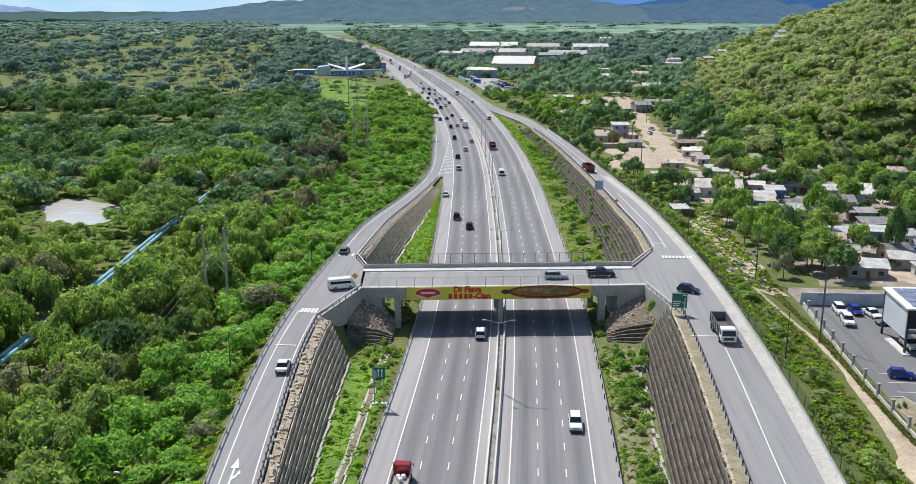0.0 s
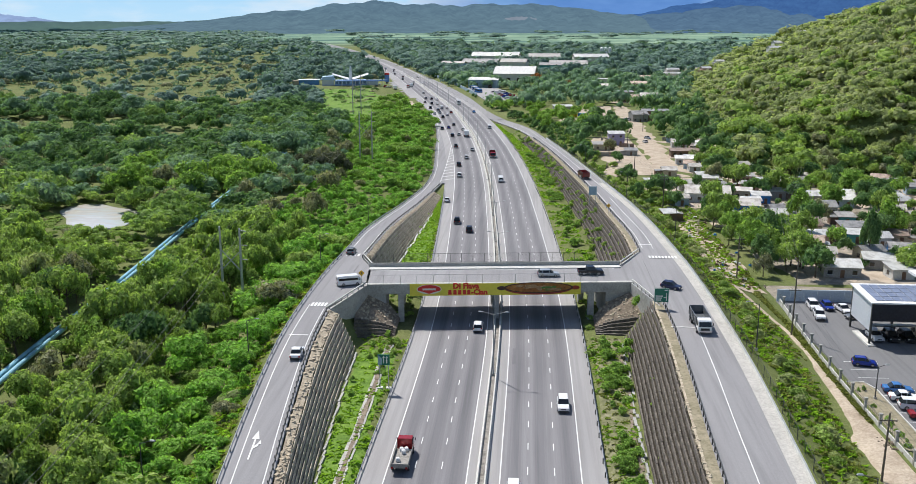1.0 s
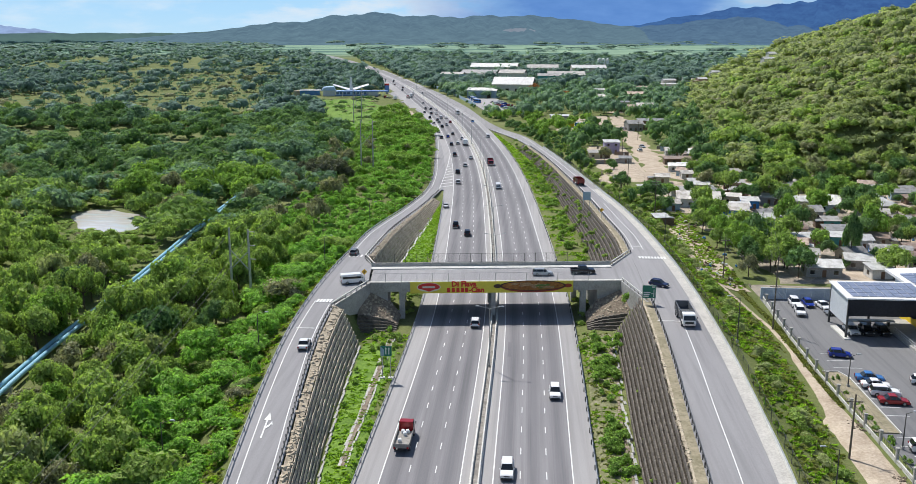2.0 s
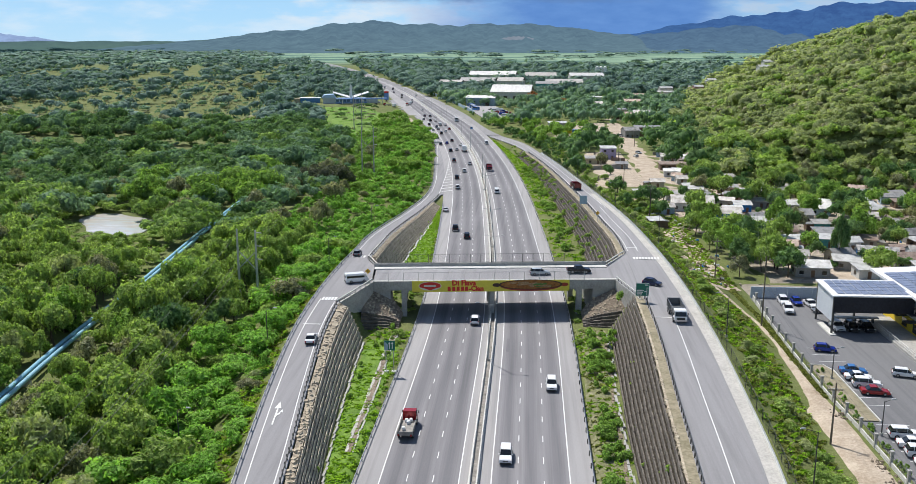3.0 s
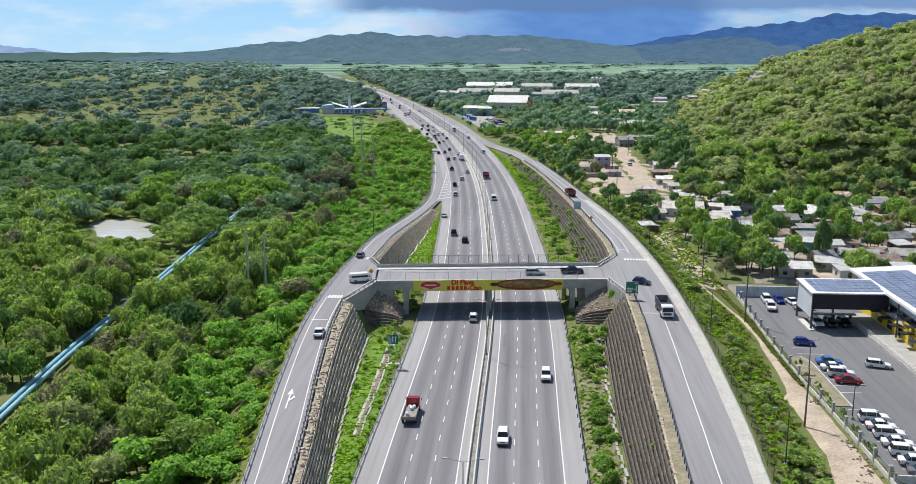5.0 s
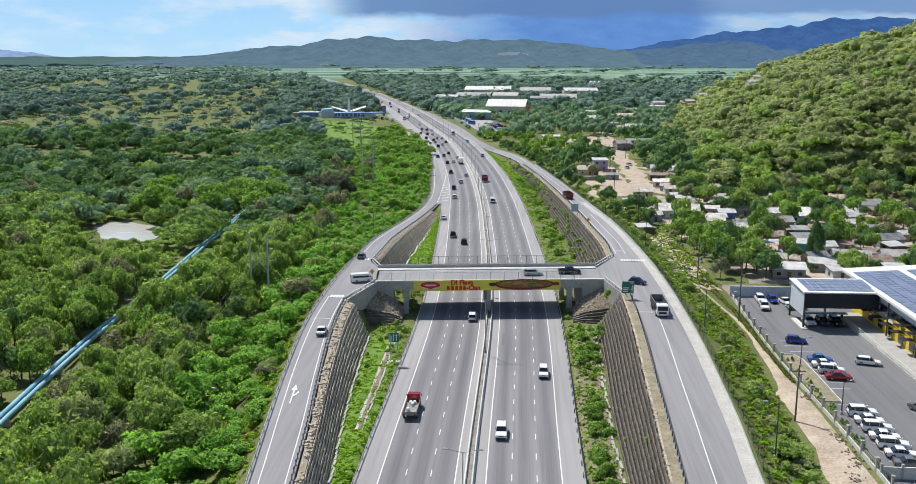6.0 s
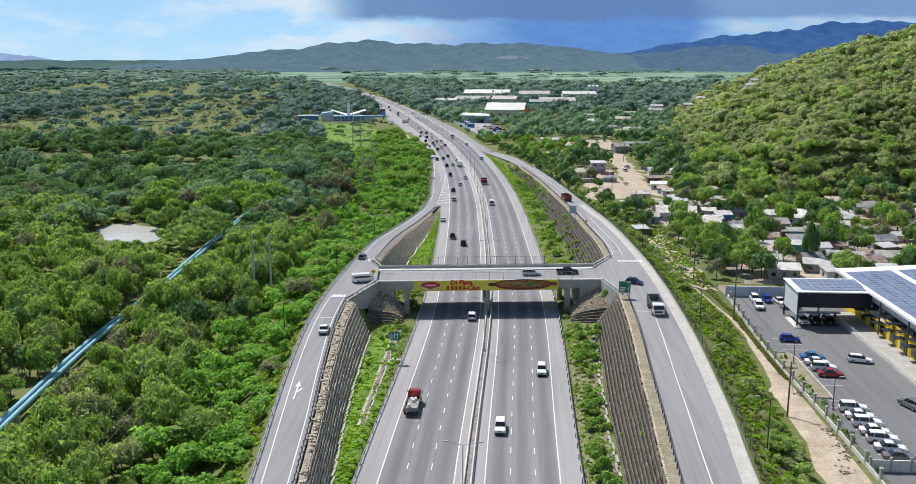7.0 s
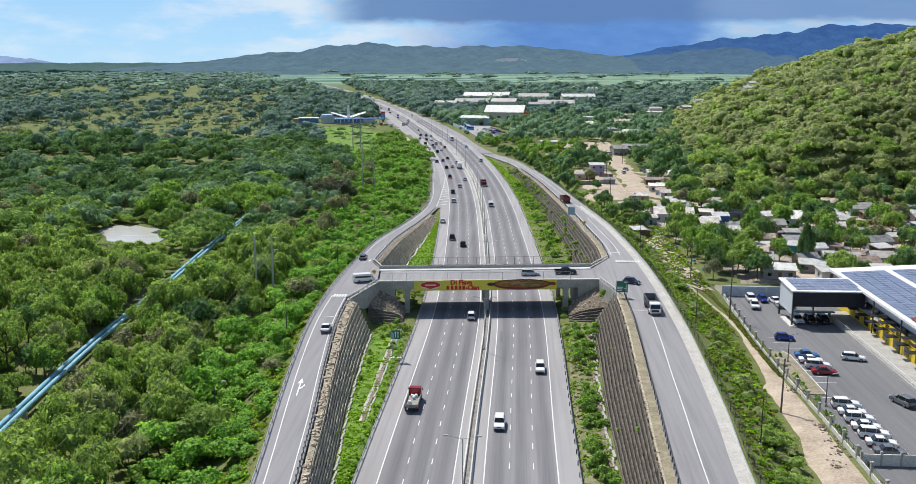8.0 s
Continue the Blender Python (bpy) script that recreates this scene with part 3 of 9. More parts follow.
# the advertisement on the near face: what it says in letters is kept to the two plain words
M["banner"] = paint_mat("banner_yellow", (0.70, 0.60, 0.06), 0.5, wear=0.06)
M["banner_red"] = paint_mat("banner_red", (0.60, 0.02, 0.015), 0.5, wear=0.05)
M["banner_white"] = paint_mat("banner_white", (0.7, 0.68, 0.6), 0.5)
M["pot_red"] = paint_mat("pot_red", (0.28, 0.03, 0.02), 0.4)
M["pot_dark"] = paint_mat("pot_dark", (0.05, 0.02, 0.015), 0.4)
M["stew"] = rough_mat("stew", (0.14, 0.045, 0.015), (0.48, 0.22, 0.06), 0.9, 3.0, 0.6, 0.0, mid=(0.28, 0.11, 0.03))
banner = thing("advertising_banner", "long yellow banner with red emblem and pot of stew", "banner", BR @ pose(0, -0.16, 0))
part("cloth", Solid().box(-0.85, 0, 6.85, 34.0, 0.06, 2.45), M["banner"], banner)


def flat_disc(pts, y0, y1):
    return Solid().prism(pts, y0, y1, "y")


def ring(cx, cz, rx, rz, n=40, a0=0.0, a1=2 * math.pi):
    return [(cx + rx * math.cos(a0 + (a1 - a0) * i / (n if a1 - a0 > 6.2 else n - 1)), cz + rz * math.sin(a0 + (a1 - a0) * i / (n if a1 - a0 > 6.2 else n - 1))) for i in range(n)]


part("emblem_card", Solid().box(-14.0, -0.06, 6.95, 5.6, 0.08, 2.2), M["banner"], banner)
part("emblem_border", flat_disc(ring(-14.0, 6.98, 2.45, 0.98) , -0.125, -0.1), M["banner_white"], banner)
part("emblem", flat_disc(ring(-14.0, 6.98, 2.3, 0.86, 24, 0.0, math.pi) + [(-16.2, 6.72), (-15.0, 6.4), (-14.0, 6.02), (-13.0, 6.4), (-11.8, 6.72)], -0.15, -0.128), M["banner_red"], banner)
part("emblem_bar", Solid().box(-14.0, -0.16, 6.98, 2.6, 0.02, 0.36), M["banner_white"], banner)


def lettering(words, size, x, z, parent, mat, bold=0.05):
    cu = bpy.data.curves.new("lettering", "FONT")
    cu.body, cu.size, cu.extrude, cu.offset, cu.resolution_u = words, size, 0.012, bold, 2
    ob = bpy.data.objects.new("lettering", cu)
    scene.collection.objects.link(ob)
    bpy.context.view_layer.update()
    me = bpy.data.meshes.new_from_object(ob.evaluated_get(bpy.context.evaluated_depsgraph_get()))
    bpy.data.objects.remove(ob)
    me.materials.clear()
    me.materials.append(mat)
    o = new("lettering", me)
    o.parent = parent
    o.matrix_basis = pose(x, -0.05, z, 90, 0, 0)
    return o


lettering("Di Flava", 1.6, -9.3, 7.06, banner, M["banner_red"], 0.075)
for x in (-9.9, -8.9, -7.95, -7.0, -6.15):
    part("word_bar", Solid().box(x, -0.05, 6.3, 0.7, 0.04, 0.95, 0, 0.85), M["banner_red"], banner)
lettering("-Cian", 1.5, -5.7, 5.82, banner, M["banner_red"], 0.075)
part("pot_handle", flat_disc(ring(0.35, 7.05, 0.9, 0.42), -0.07, -0.04), M["pot_dark"], banner)
part("pot_handle", flat_disc(ring(15.0, 7.05, 0.9, 0.42), -0.07, -0.04), M["pot_red"], banner)
part("pot_body", flat_disc([(1.0, 7.1), (14.4, 7.1)] + ring(7.7, 6.95, 6.75, 1.3, 24, 2 * math.pi, math.pi), -0.08, -0.04), M["pot_red"], banner)
part("pot_rim", flat_disc(ring(7.7, 7.12, 6.9, 1.12), -0.10, -0.05), M["pot_dark"], banner)
part("stew", flat_disc(ring(7.7, 7.12, 6.45, 0.95), -0.13, -0.08), M["stew"], banner)
M["fish"] = rough_mat("stew_pieces", (0.22, 0.12, 0.06), (0.5, 0.33, 0.18), 1.0, 4.0, 0.6, 0.0)
M["herb"] = paint_mat("herb_green", (0.08, 0.18, 0.03), 0.6)
rr = random.Random(4)
for i in range(26):
    a, q = rr.uniform(0, 6.28), rr.uniform(0.1, 0.8)
    part("morsel", flat_disc(ring(7.7 + math.cos(a) * 6.0 * q, 7.12 + math.sin(a) * 0.85 * q, rr.uniform(0.3, 1.0), rr.uniform(0.12, 0.26), 12), -0.15 - i * 0.002, -0.125), M["fish"] if i % 4 else M["herb"], banner)


# wing walls with a rail on top
def wing(a, b, z0, z1, foot, parent):
    (ax, ay), (bx, by) = a, b
    d = Vector((bx - ax, by - ay, 0)).normalized()
    nrm = Vector((-d.y, d.x, 0)) * 0.2
    v = []
    for s in (1, -1):
        v += [(ax + nrm.x * s, ay + nrm.y * s, foot), (bx + nrm.x * s, by + nrm.y * s, foot - 3.4), (bx + nrm.x * s, by + nrm.y * s, z1), (ax + nrm.x * s, ay + nrm.y * s, z0)]
    part("panel", Solid().add(v, [(0, 1, 2, 3), (7, 6, 5, 4), (0, 4, 5, 1), (1, 5, 6, 2), (2, 6, 7, 3), (3, 7, 4, 0)]), M["concrete"], parent)
    n = 7
    for i in range(n):
        t = (i + 0.5) / n
        x, y, z = ax + (bx - ax) * t, ay + (by - ay) * t, z0 + (z1 - z0) * t
        part("post", Solid().box(x, y, z + 0.3, 0.16, 0.16, 0.62), M["dark_concrete"], parent)
    part("rail", Solid().sweep([(ax, ay, z0 + 0.55), (bx, by, z1 + 0.55)], [(-0.09, 0), (0.09, 0), (0.09, 0.24), (-0.09, 0.24)]), M["pale_concrete"], parent)


w1 = thing("wing_wall", "bare concrete wing wall with a pale rail", "wall", kind="structure")
wing((-36.3, 180.5), (-31.7, 196.2), 7.6, 7.95, 5.2, w1)
w2 = thing("wing_wall", "bare concrete wing wall with a pale rail", "wall", kind="structure")
wing((24.3, 187.5), (20.7, 201.6), 7.75, 7.95, 5.2, w2)
w3 = thing("wing_wall", "bare concrete wing wall with a pale rail", "wall", kind="structure")
wing((-36.2, 219.0), (-32.8, 210.0), 7.7, 7.95, 5.2, w3)
w4 = thing("wing_wall", "bare concrete wing wall with a pale rail", "wall", kind="structure")
wing((25.0, 228.0), (19.6, 215.0), 7.6, 7.95, 5.2, w4)
# the paved junctions between the ramps and the deck
j1 = Solid().add([(-36.6, 181.5, DECK + 0.0), (-31.6, 196.6, DECK + 0.0), (-32.9, 209.6, DECK + 0.0), (-36.6, 218, DECK - 0.1),
                  (-36.6, 181.5, 6.9), (-31.6, 196.6, 6.9), (-32.9, 209.6, 6.9), (-36.6, 218, 6.9)],
                 [(0, 1, 2, 3), (7, 6, 5, 4), (0, 4, 5, 1), (1, 5, 6, 2), (2, 6, 7, 3), (3, 7, 4, 0)])
part("junction", j1, M["ramp_asphalt"], left_ramp)
j2 = Solid().add([(25.3, 186.5, DECK - 0.05), (25.3, 228, DECK - 0.2), (19.4, 214.6, DECK + 0.0), (20.6, 202, DECK + 0.0),
                  (25.3, 186.5, 6.9), (25.3, 228, 6.9), (19.4, 214.6, 6.9), (20.6, 202, 6.9)],
                 [(0, 1, 2, 3), (7, 6, 5, 4), (0, 4, 5, 1), (1, 5, 6, 2), (2, 6, 7, 3), (3, 7, 4, 0)])
part("junction", j2, M["ramp_asphalt"], right_ramp)


# ---- terraced retaining walls ----
def terrace(name, edge, toe, top_z, y0, y1, rows, band, label, seed, mat, lip=0.5, batter=0.05):
    """Courses of rough blocks stepping up from the toe to the edge of the ramp, each with a trough of soil behind it,
    coloured near black as a shaded gap, and a band of loose rock on top.
    """
    rng = random.Random(seed)
    wall = thing(name, label, "retaining wall", kind="structure")
    n = max(2, int((y1 - y0) / 2.0))
    ys = [y0 + (y1 - y0) * i / n for i in range(n + 1)]
    E, T, Z = [np.array([float(q(y)) for y in ys]) for q in (edge, toe, top_z)]
    X1, Z1 = T + (E - T) * (1 - band), Z * (1 - band * 0.3)
    soil = Solid()
    for r in range(rows):
        so = Solid()
        for i in range(n):
            if Z1[i + 1] / rows < 0.14:
                continue
            j, k = rng.uniform(-0.035, 0.035), rng.uniform(-0.06, 0.04)
            pts, low = [], []
            for m, g in ((i, 0.008), (i + 1, -0.008)):
                y, h, w = ys[m] + g, Z1[m] / rows, (X1[m] - T[m]) / rows
                f = T[m] + w * r + j
                z0 = 0.05 + h * r
                pts += [(f - w * batter, y, z0 - 0.22 * h), (f + w * lip, y, z0 - 0.25 * h), (f + w * lip, y, z0 + h + k), (f + w * batter, y, z0 + h + k)]
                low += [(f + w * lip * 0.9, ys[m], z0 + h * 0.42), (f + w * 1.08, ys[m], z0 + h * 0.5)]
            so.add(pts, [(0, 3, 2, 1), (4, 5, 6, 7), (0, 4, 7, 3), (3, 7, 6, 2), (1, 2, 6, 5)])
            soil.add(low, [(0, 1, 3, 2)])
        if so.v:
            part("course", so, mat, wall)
    part("soil", soil, M["gap_soil"], wall, "soil between the courses, darkened as shaded gaps")
    so = Solid()
    for i in range(n * (7 if band > 0.15 else 3)):
        q = rng.random() * n
        f = 1 - band * rng.random()
        y, e, t, zt = y0 + (y1 - y0) * q / n, np.interp(q, range(n + 1), E), np.interp(q, range(n + 1), T), np.interp(q, range(n + 1), Z)
        if zt < 0.8:
            continue
        s = rng.uniform(0.2, 0.75 if band > 0.15 else 0.5)
        so.box(t + (e - t) * f, y, zt * (1 - (1 - f) * 0.3) - 0.1, s * 1.2, s * 1.5, s * 0.8, rng.uniform(0, 3), 0.6)
    if so.v:
        tagged(part("loose_rock", so, M["rock"], wall, "pale tumbled rock"), kind="stuff")
    slope = Solid()
    for i in range(n):
        slope.add([(X1[i] - 0.0, ys[i], Z1[i] + 0.05), (E[i], ys[i], Z[i] + 0.02), (E[i + 1], ys[i + 1], Z[i + 1] + 0.02), (X1[i + 1], ys[i + 1], Z1[i + 1] + 0.05)], [(0, 1, 2, 3)])
    part("rock_band", slope, M["rock"], wall, "pale tumbled rock")
    return wall


terrace("retaining_wall", off(ramp_l_in, 0.25), toe_l, ramp_l_z, 40, 181, 8, 0.30, "terraced dark stone block wall below the slip road", 1, M["course"], 0.52, 0.14)
terrace("retaining_wall", off(ramp_l_in, 0.25), toe_l, ramp_l_z, 220, 330, 8, 0.2, "terraced dark stone block wall below the slip road", 2, M["course"])
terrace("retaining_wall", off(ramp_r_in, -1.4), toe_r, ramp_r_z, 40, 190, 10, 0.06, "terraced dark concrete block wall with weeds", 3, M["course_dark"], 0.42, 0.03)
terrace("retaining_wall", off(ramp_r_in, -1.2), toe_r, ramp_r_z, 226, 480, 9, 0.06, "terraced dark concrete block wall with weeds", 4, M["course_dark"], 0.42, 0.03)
road("soil_verge", M["verge"], "dry soil verge", off(ramp_r_in, -1.5), off(ramp_r_in, 0.05), lambda y: ramp_r_z(y) - 0.04, 40, 190, 3, parent=right_ramp, thick=0.25)
road("soil_verge", M["verge"], "dry soil verge", off(ramp_r_in, -1.3), off(ramp_r_in, 0.05), lambda y: ramp_r_z(y) - 0.04, 226, 480, 4, parent=right_ramp, thick=0.25)


M["rubble"] = rough_mat("brown_rubble", (0.13, 0.10, 0.075), (0.33, 0.27, 0.2), 0.9, 2.5, 0.95, 0.8, 0.15)


# the earth that slopes from each wing wall down to the highway, with block courses at its foot
def abutment_slope(x_high, x_low, y_face, seed):
    rng = random.Random(seed)
    wall = thing("abutment_slope", "brown rubble slope and dark block courses below the abutment", "retaining wall", kind="structure")
    n = 12
    xs = [x_high + (x_low - x_high) * i / n for i in range(n + 1)]
    top = [float(np.interp(i / n, (0, 0.45, 0.73, 1), (6.7, 4.9, 3.7, 1.0))) for i in range(n + 1)]
    yf = [y_face + (x - x_high) * SKEW for x in xs]
    # rows: foot, top of the courses, against the abutment
    foot = [(x, y - 9.8 + 1.5 * i / n, -0.3) for i, (x, y) in enumerate(zip(xs, yf))]
    mid = [(x, y - 6.6 + 1.0 * i / n, t * 0.48) for i, (x, y, t) in enumerate(zip(xs, yf, top))]
    back = [(x, y + 0.3, t) for x, y, t in zip(xs, yf, top)]
    v, f = foot + mid + back, []
    for r in range(2):
        for i in range(n):
            p = r * (n + 1) + i
            f.append((p, p + 1, p + n + 2, p + n + 1))
    part("earth", mesh_from("earth", v, f, M["rubble"], True), None, wall, "brown rubble slope")
    for r in range(5):
        so = Solid()
        for i in range(n):
            q = (r + 0.5) / 5
            a, b = Vector(foot[i]).lerp(Vector(mid[i]), q), Vector(foot[i + 1]).lerp(Vector(mid[i + 1]), q)
            c = (a + b) / 2
            so.box(c.x, c.y - 0.1, c.z + 0.22 + rng.uniform(-0.04, 0.04), (b - a).length * 0.97, 0.42, 0.5, math.atan2(b.y - a.y, b.x - a.x))
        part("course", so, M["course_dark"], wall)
    so = Solid()
    for i in range(150):
        k, q = rng.randrange(n), rng.random()
        c = Vector(mid[k]).lerp(Vector(back[k]), q)
        s = rng.uniform(0.15, 0.5)
        so.box(c.x + rng.uniform(-0.3, 0.3), c.y, c.z, s * 1.3, s, s * 0.7, rng.uniform(0, 3), 0.6)
    tagged(part("rubble", so, M["rock"], wall), kind="stuff")


abutment_slope(-33.0, -25.2, 196.4, 5)
abutment_slope(22.0, 13.2, 201.6, 6)

# ---- trees ----
PHI = (1 + 5 ** 0.5) / 2
ICO_V = np.array([(-1, PHI, 0), (1, PHI, 0), (-1, -PHI, 0), (1, -PHI, 0), (0, -1, PHI), (0, 1, PHI), (0, -1, -PHI), (0, 1, -PHI), (PHI, 0, -1), (PHI, 0, 1), (-PHI, 0, -1), (-PHI, 0, 1)]) / math.sqrt(1 + PHI * PHI)
ICO_F = np.array([(0, 11, 5), (0, 5, 1), (0, 1, 7), (0, 7, 10), (0, 10, 11), (1, 5, 9), (5, 11, 4), (11, 10, 2), (10, 7, 6), (7, 1, 8),
                  (3, 9, 4), (3, 4, 2), (3, 2, 6), (3, 6, 8), (3, 8, 9), (4, 9, 5), (2, 4, 11), (6, 2, 10), (8, 6, 7), (9, 8, 1)])


UP_F = ICO_F[ICO_V[ICO_F].mean(1)[:, 2] > -0.45]
HALF = (ICO_V, UP_F)


def finer(verts, faces):
    """Each face of a ball cut in four."""
    out = []
    for a, b, c in verts[faces]:
        ab, bc, ca = (a + b) / 2, (b + c) / 2, (c + a) / 2
        out += [(a, ab, ca), (ab, b, bc), (ca, bc, c), (ab, bc, ca)]
    out = np.array(out)
    return out / np.linalg.norm(out, axis=2)[:, :, None]


BALL = finer(ICO_V, ICO_F)
BALL = BALL[BALL.mean(1)[:, 2] > -0.3]


def crown_arrays(rng, lobes, leaves, leaf, low=0.22, flat=1.0, spread=0.66, core=0.86, even=0.35, ruffle=0.5, blocks=(ICO_V, ICO_F), clad=False):
    """A crown of radius 1 and height 1: lobes round the limbs' ends, each a loose shell of leaf clusters over a dim core."""
    V, Q, T = [], [], []
    n = 0
    for k in range(lobes):
        a = rng.uniform(0, 2 * np.pi)
        r = spread * np.sqrt(rng.uniform(0.0, 1.0)) if k else 0.1
        lr = rng.uniform(0.26, 0.46) * (1.25 if lobes < 5 else 1.0)
        zc = low + (1 - low - lr * 0.55) * (rng.uniform(even, 1.0) * (1 - 0.55 * (r / spread) ** 2)) * flat + 0.06
        c = np.array([np.cos(a) * r, np.sin(a) * r, zc])
        sq = np.array([1.0, 1.0, 0.72])
        if clad:
            # the lobe itself is closed with loose sprays, each turned a little its own way
            mid = BALL.mean(1)[:, None, :]
            spray = mid * rng.uniform(0.74, 1.16, (len(BALL), 1, 1)) + (BALL - mid) * rng.uniform(0.72, 1.12, (len(BALL), 1, 1)) + rng.normal(0, 0.12, BALL.shape)
            V.append((c + spray * lr * core * sq).reshape(-1, 3))
            T.append(np.arange(len(BALL) * 3).reshape(-1, 3) + n)
            n += len(BALL) * 3
            V.append(c + HALF[0] * rng.uniform(0.68, 0.88, (len(HALF[0]), 1)) * lr * core * sq)
            T.append(HALF[1] + n)
            n += len(HALF[0])
        else:
            jit = rng.uniform(0.75, 1.12, (len(blocks[0]), 1))
            V.append(c + blocks[0] * jit * lr * core * sq)
            T.append(blocks[1] + n)
            n += len(blocks[0])
        d = rng.normal(0, 1, (leaves, 3))
        d[:, 2] = d[:, 2] * 0.8 + 0.35
        d /= np.linalg.norm(d, axis=1)[:, None]
        p = c + d * (lr * rng.uniform(0.80, 1.24, (leaves, 1))) * sq
        nrm = d + rng.normal(0, ruffle, (leaves, 3)) + np.array([0.0, 0.1, 0.4])
        nrm /= np.linalg.norm(nrm, axis=1)[:, None]
        u = np.cross(nrm, rng.normal(0, 1, (leaves, 3)))
        u /= np.linalg.norm(u, axis=1)[:, None]
        w = np.cross(nrm, u)
        s = leaf * rng.uniform(0.6, 1.4, (leaves, 1))
        tri = np.stack([p - u * s - w * s * 0.55, p + u * s - w * s * 0.55, p + w * s * 0.9 + nrm * s * 0.3], 1)
        V.append(tri.reshape(-1, 3))
        T.append(np.arange(leaves * 3).reshape(-1, 3) + n)
        n += leaves * 3
    return np.concatenate(V), np.zeros((0, 4), dtype=int), np.concatenate(T)


RNG = np.random.RandomState(11)
HI = [crown_arrays(RNG, 11, 40, 0.045, even=0.5, ruffle=0.4, clad=True) for i in range(5)] + [crown_arrays(RNG, 10, 40, 0.047, 0.45, 0.9, 0.78, even=0.6, ruffle=0.4, clad=True) for i in range(2)]
MIDT = [crown_arrays(RNG, 6, 20, 0.066, even=0.55, ruffle=0.36, clad=True) for i in range(6)] + [crown_arrays(RNG, 6, 20, 0.07, 0.5, 0.85, 0.8, even=0.65, ruffle=0.36, clad=True) for i in range(3)]
MASS = [crown_arrays(RNG, 5, 5, 0.07, 0.3, 1.0, 0.7, even=0.7, ruffle=0.25, clad=True) for i in range(5)] + [crown_arrays(RNG, 5, 5, 0.072, 0.5, 0.9, 0.85, even=0.8, ruffle=0.25, clad=True) for i in range(4)]
BUSH = [crown_arrays(RNG, 3, 9, 0.09, 0.1, clad=True) for i in range(6)]
LOWT = [crown_arrays(RNG, 4, 11, 0.11, 0.25, 0.95, 0.7, even=0.7, ruffle=0.25, blocks=HALF) for i in range(6)]
TINY = [crown_arrays(RNG, 2, 8, 0.2, 0.15, 0.9, 0.6, even=0.6, ruffle=0.3, blocks=HALF) for i in range(5)]


def stand(name, label, places, kit, mat, category="trees"):
    """Many crowns joined into one object. places: rows of x, y, z, radius, height."""
    if len(places) == 0:
        return
    rng = np.random.RandomState(len(places))
    V, Q, T, n = [], [], [], 0
    for x, y, z, r, h in places:
        v, q, t = kit[rng.randint(len(kit))]
        a = rng.uniform(0, 6.283)
        c, s = math.cos(a), math.sin(a)
        rx, ry = r * rng.uniform(0.85, 1.18), r * rng.uniform(0.85, 1.18)
        px, py = v[:, 0] * rx, v[:, 1] * ry
        V.append(np.stack([x + px * c - py * s, y + px * s + py * c, z + v[:, 2] * h], 1))
        Q.append(q + n)
        T.append(t + n)
        n += len(v)
    me = quads_mesh(name, np.concatenate(V), np.concatenate(Q), np.concatenate(T), mat)
    tagged(new(name, me), label, category, kind="stuff")


pipe_x = curve((80, -75.5), (133, -83.0), (165, -87.0), (210, -90.4), (284, -97.3), (346, -101.7), (396, -104.2), (450, -108))


def pond_at(x, y):
    """Under 1 on the pond, which is drawn out towards the south-east."""
    u = x + 0.46 * (y - 297) + 134
    return (u / 14) ** 2 + ((y - 290) / 20) ** 2


vine_edge = curve((225, -70), (245, -74), (297, -81), (355, -78), (465, -90), (548, -104), (640, -113), (720, -122))


def meadow(x, y):
    """True on the open meadow before the filling station."""
    wob = lumps(x, y, 40, 53) * 7
    return (y > 560) & (y < 795) & (x > -0.217 * y - 2 + wob) & (x < -0.173 * y + 10 + wob)


HILL_HOMES = ((190, 762, 10), (206, 815, 8), (240, 870, 8), (166, 905, 9), (180, 915, 8), (150, 1000, 14), (176, 1040, 12))


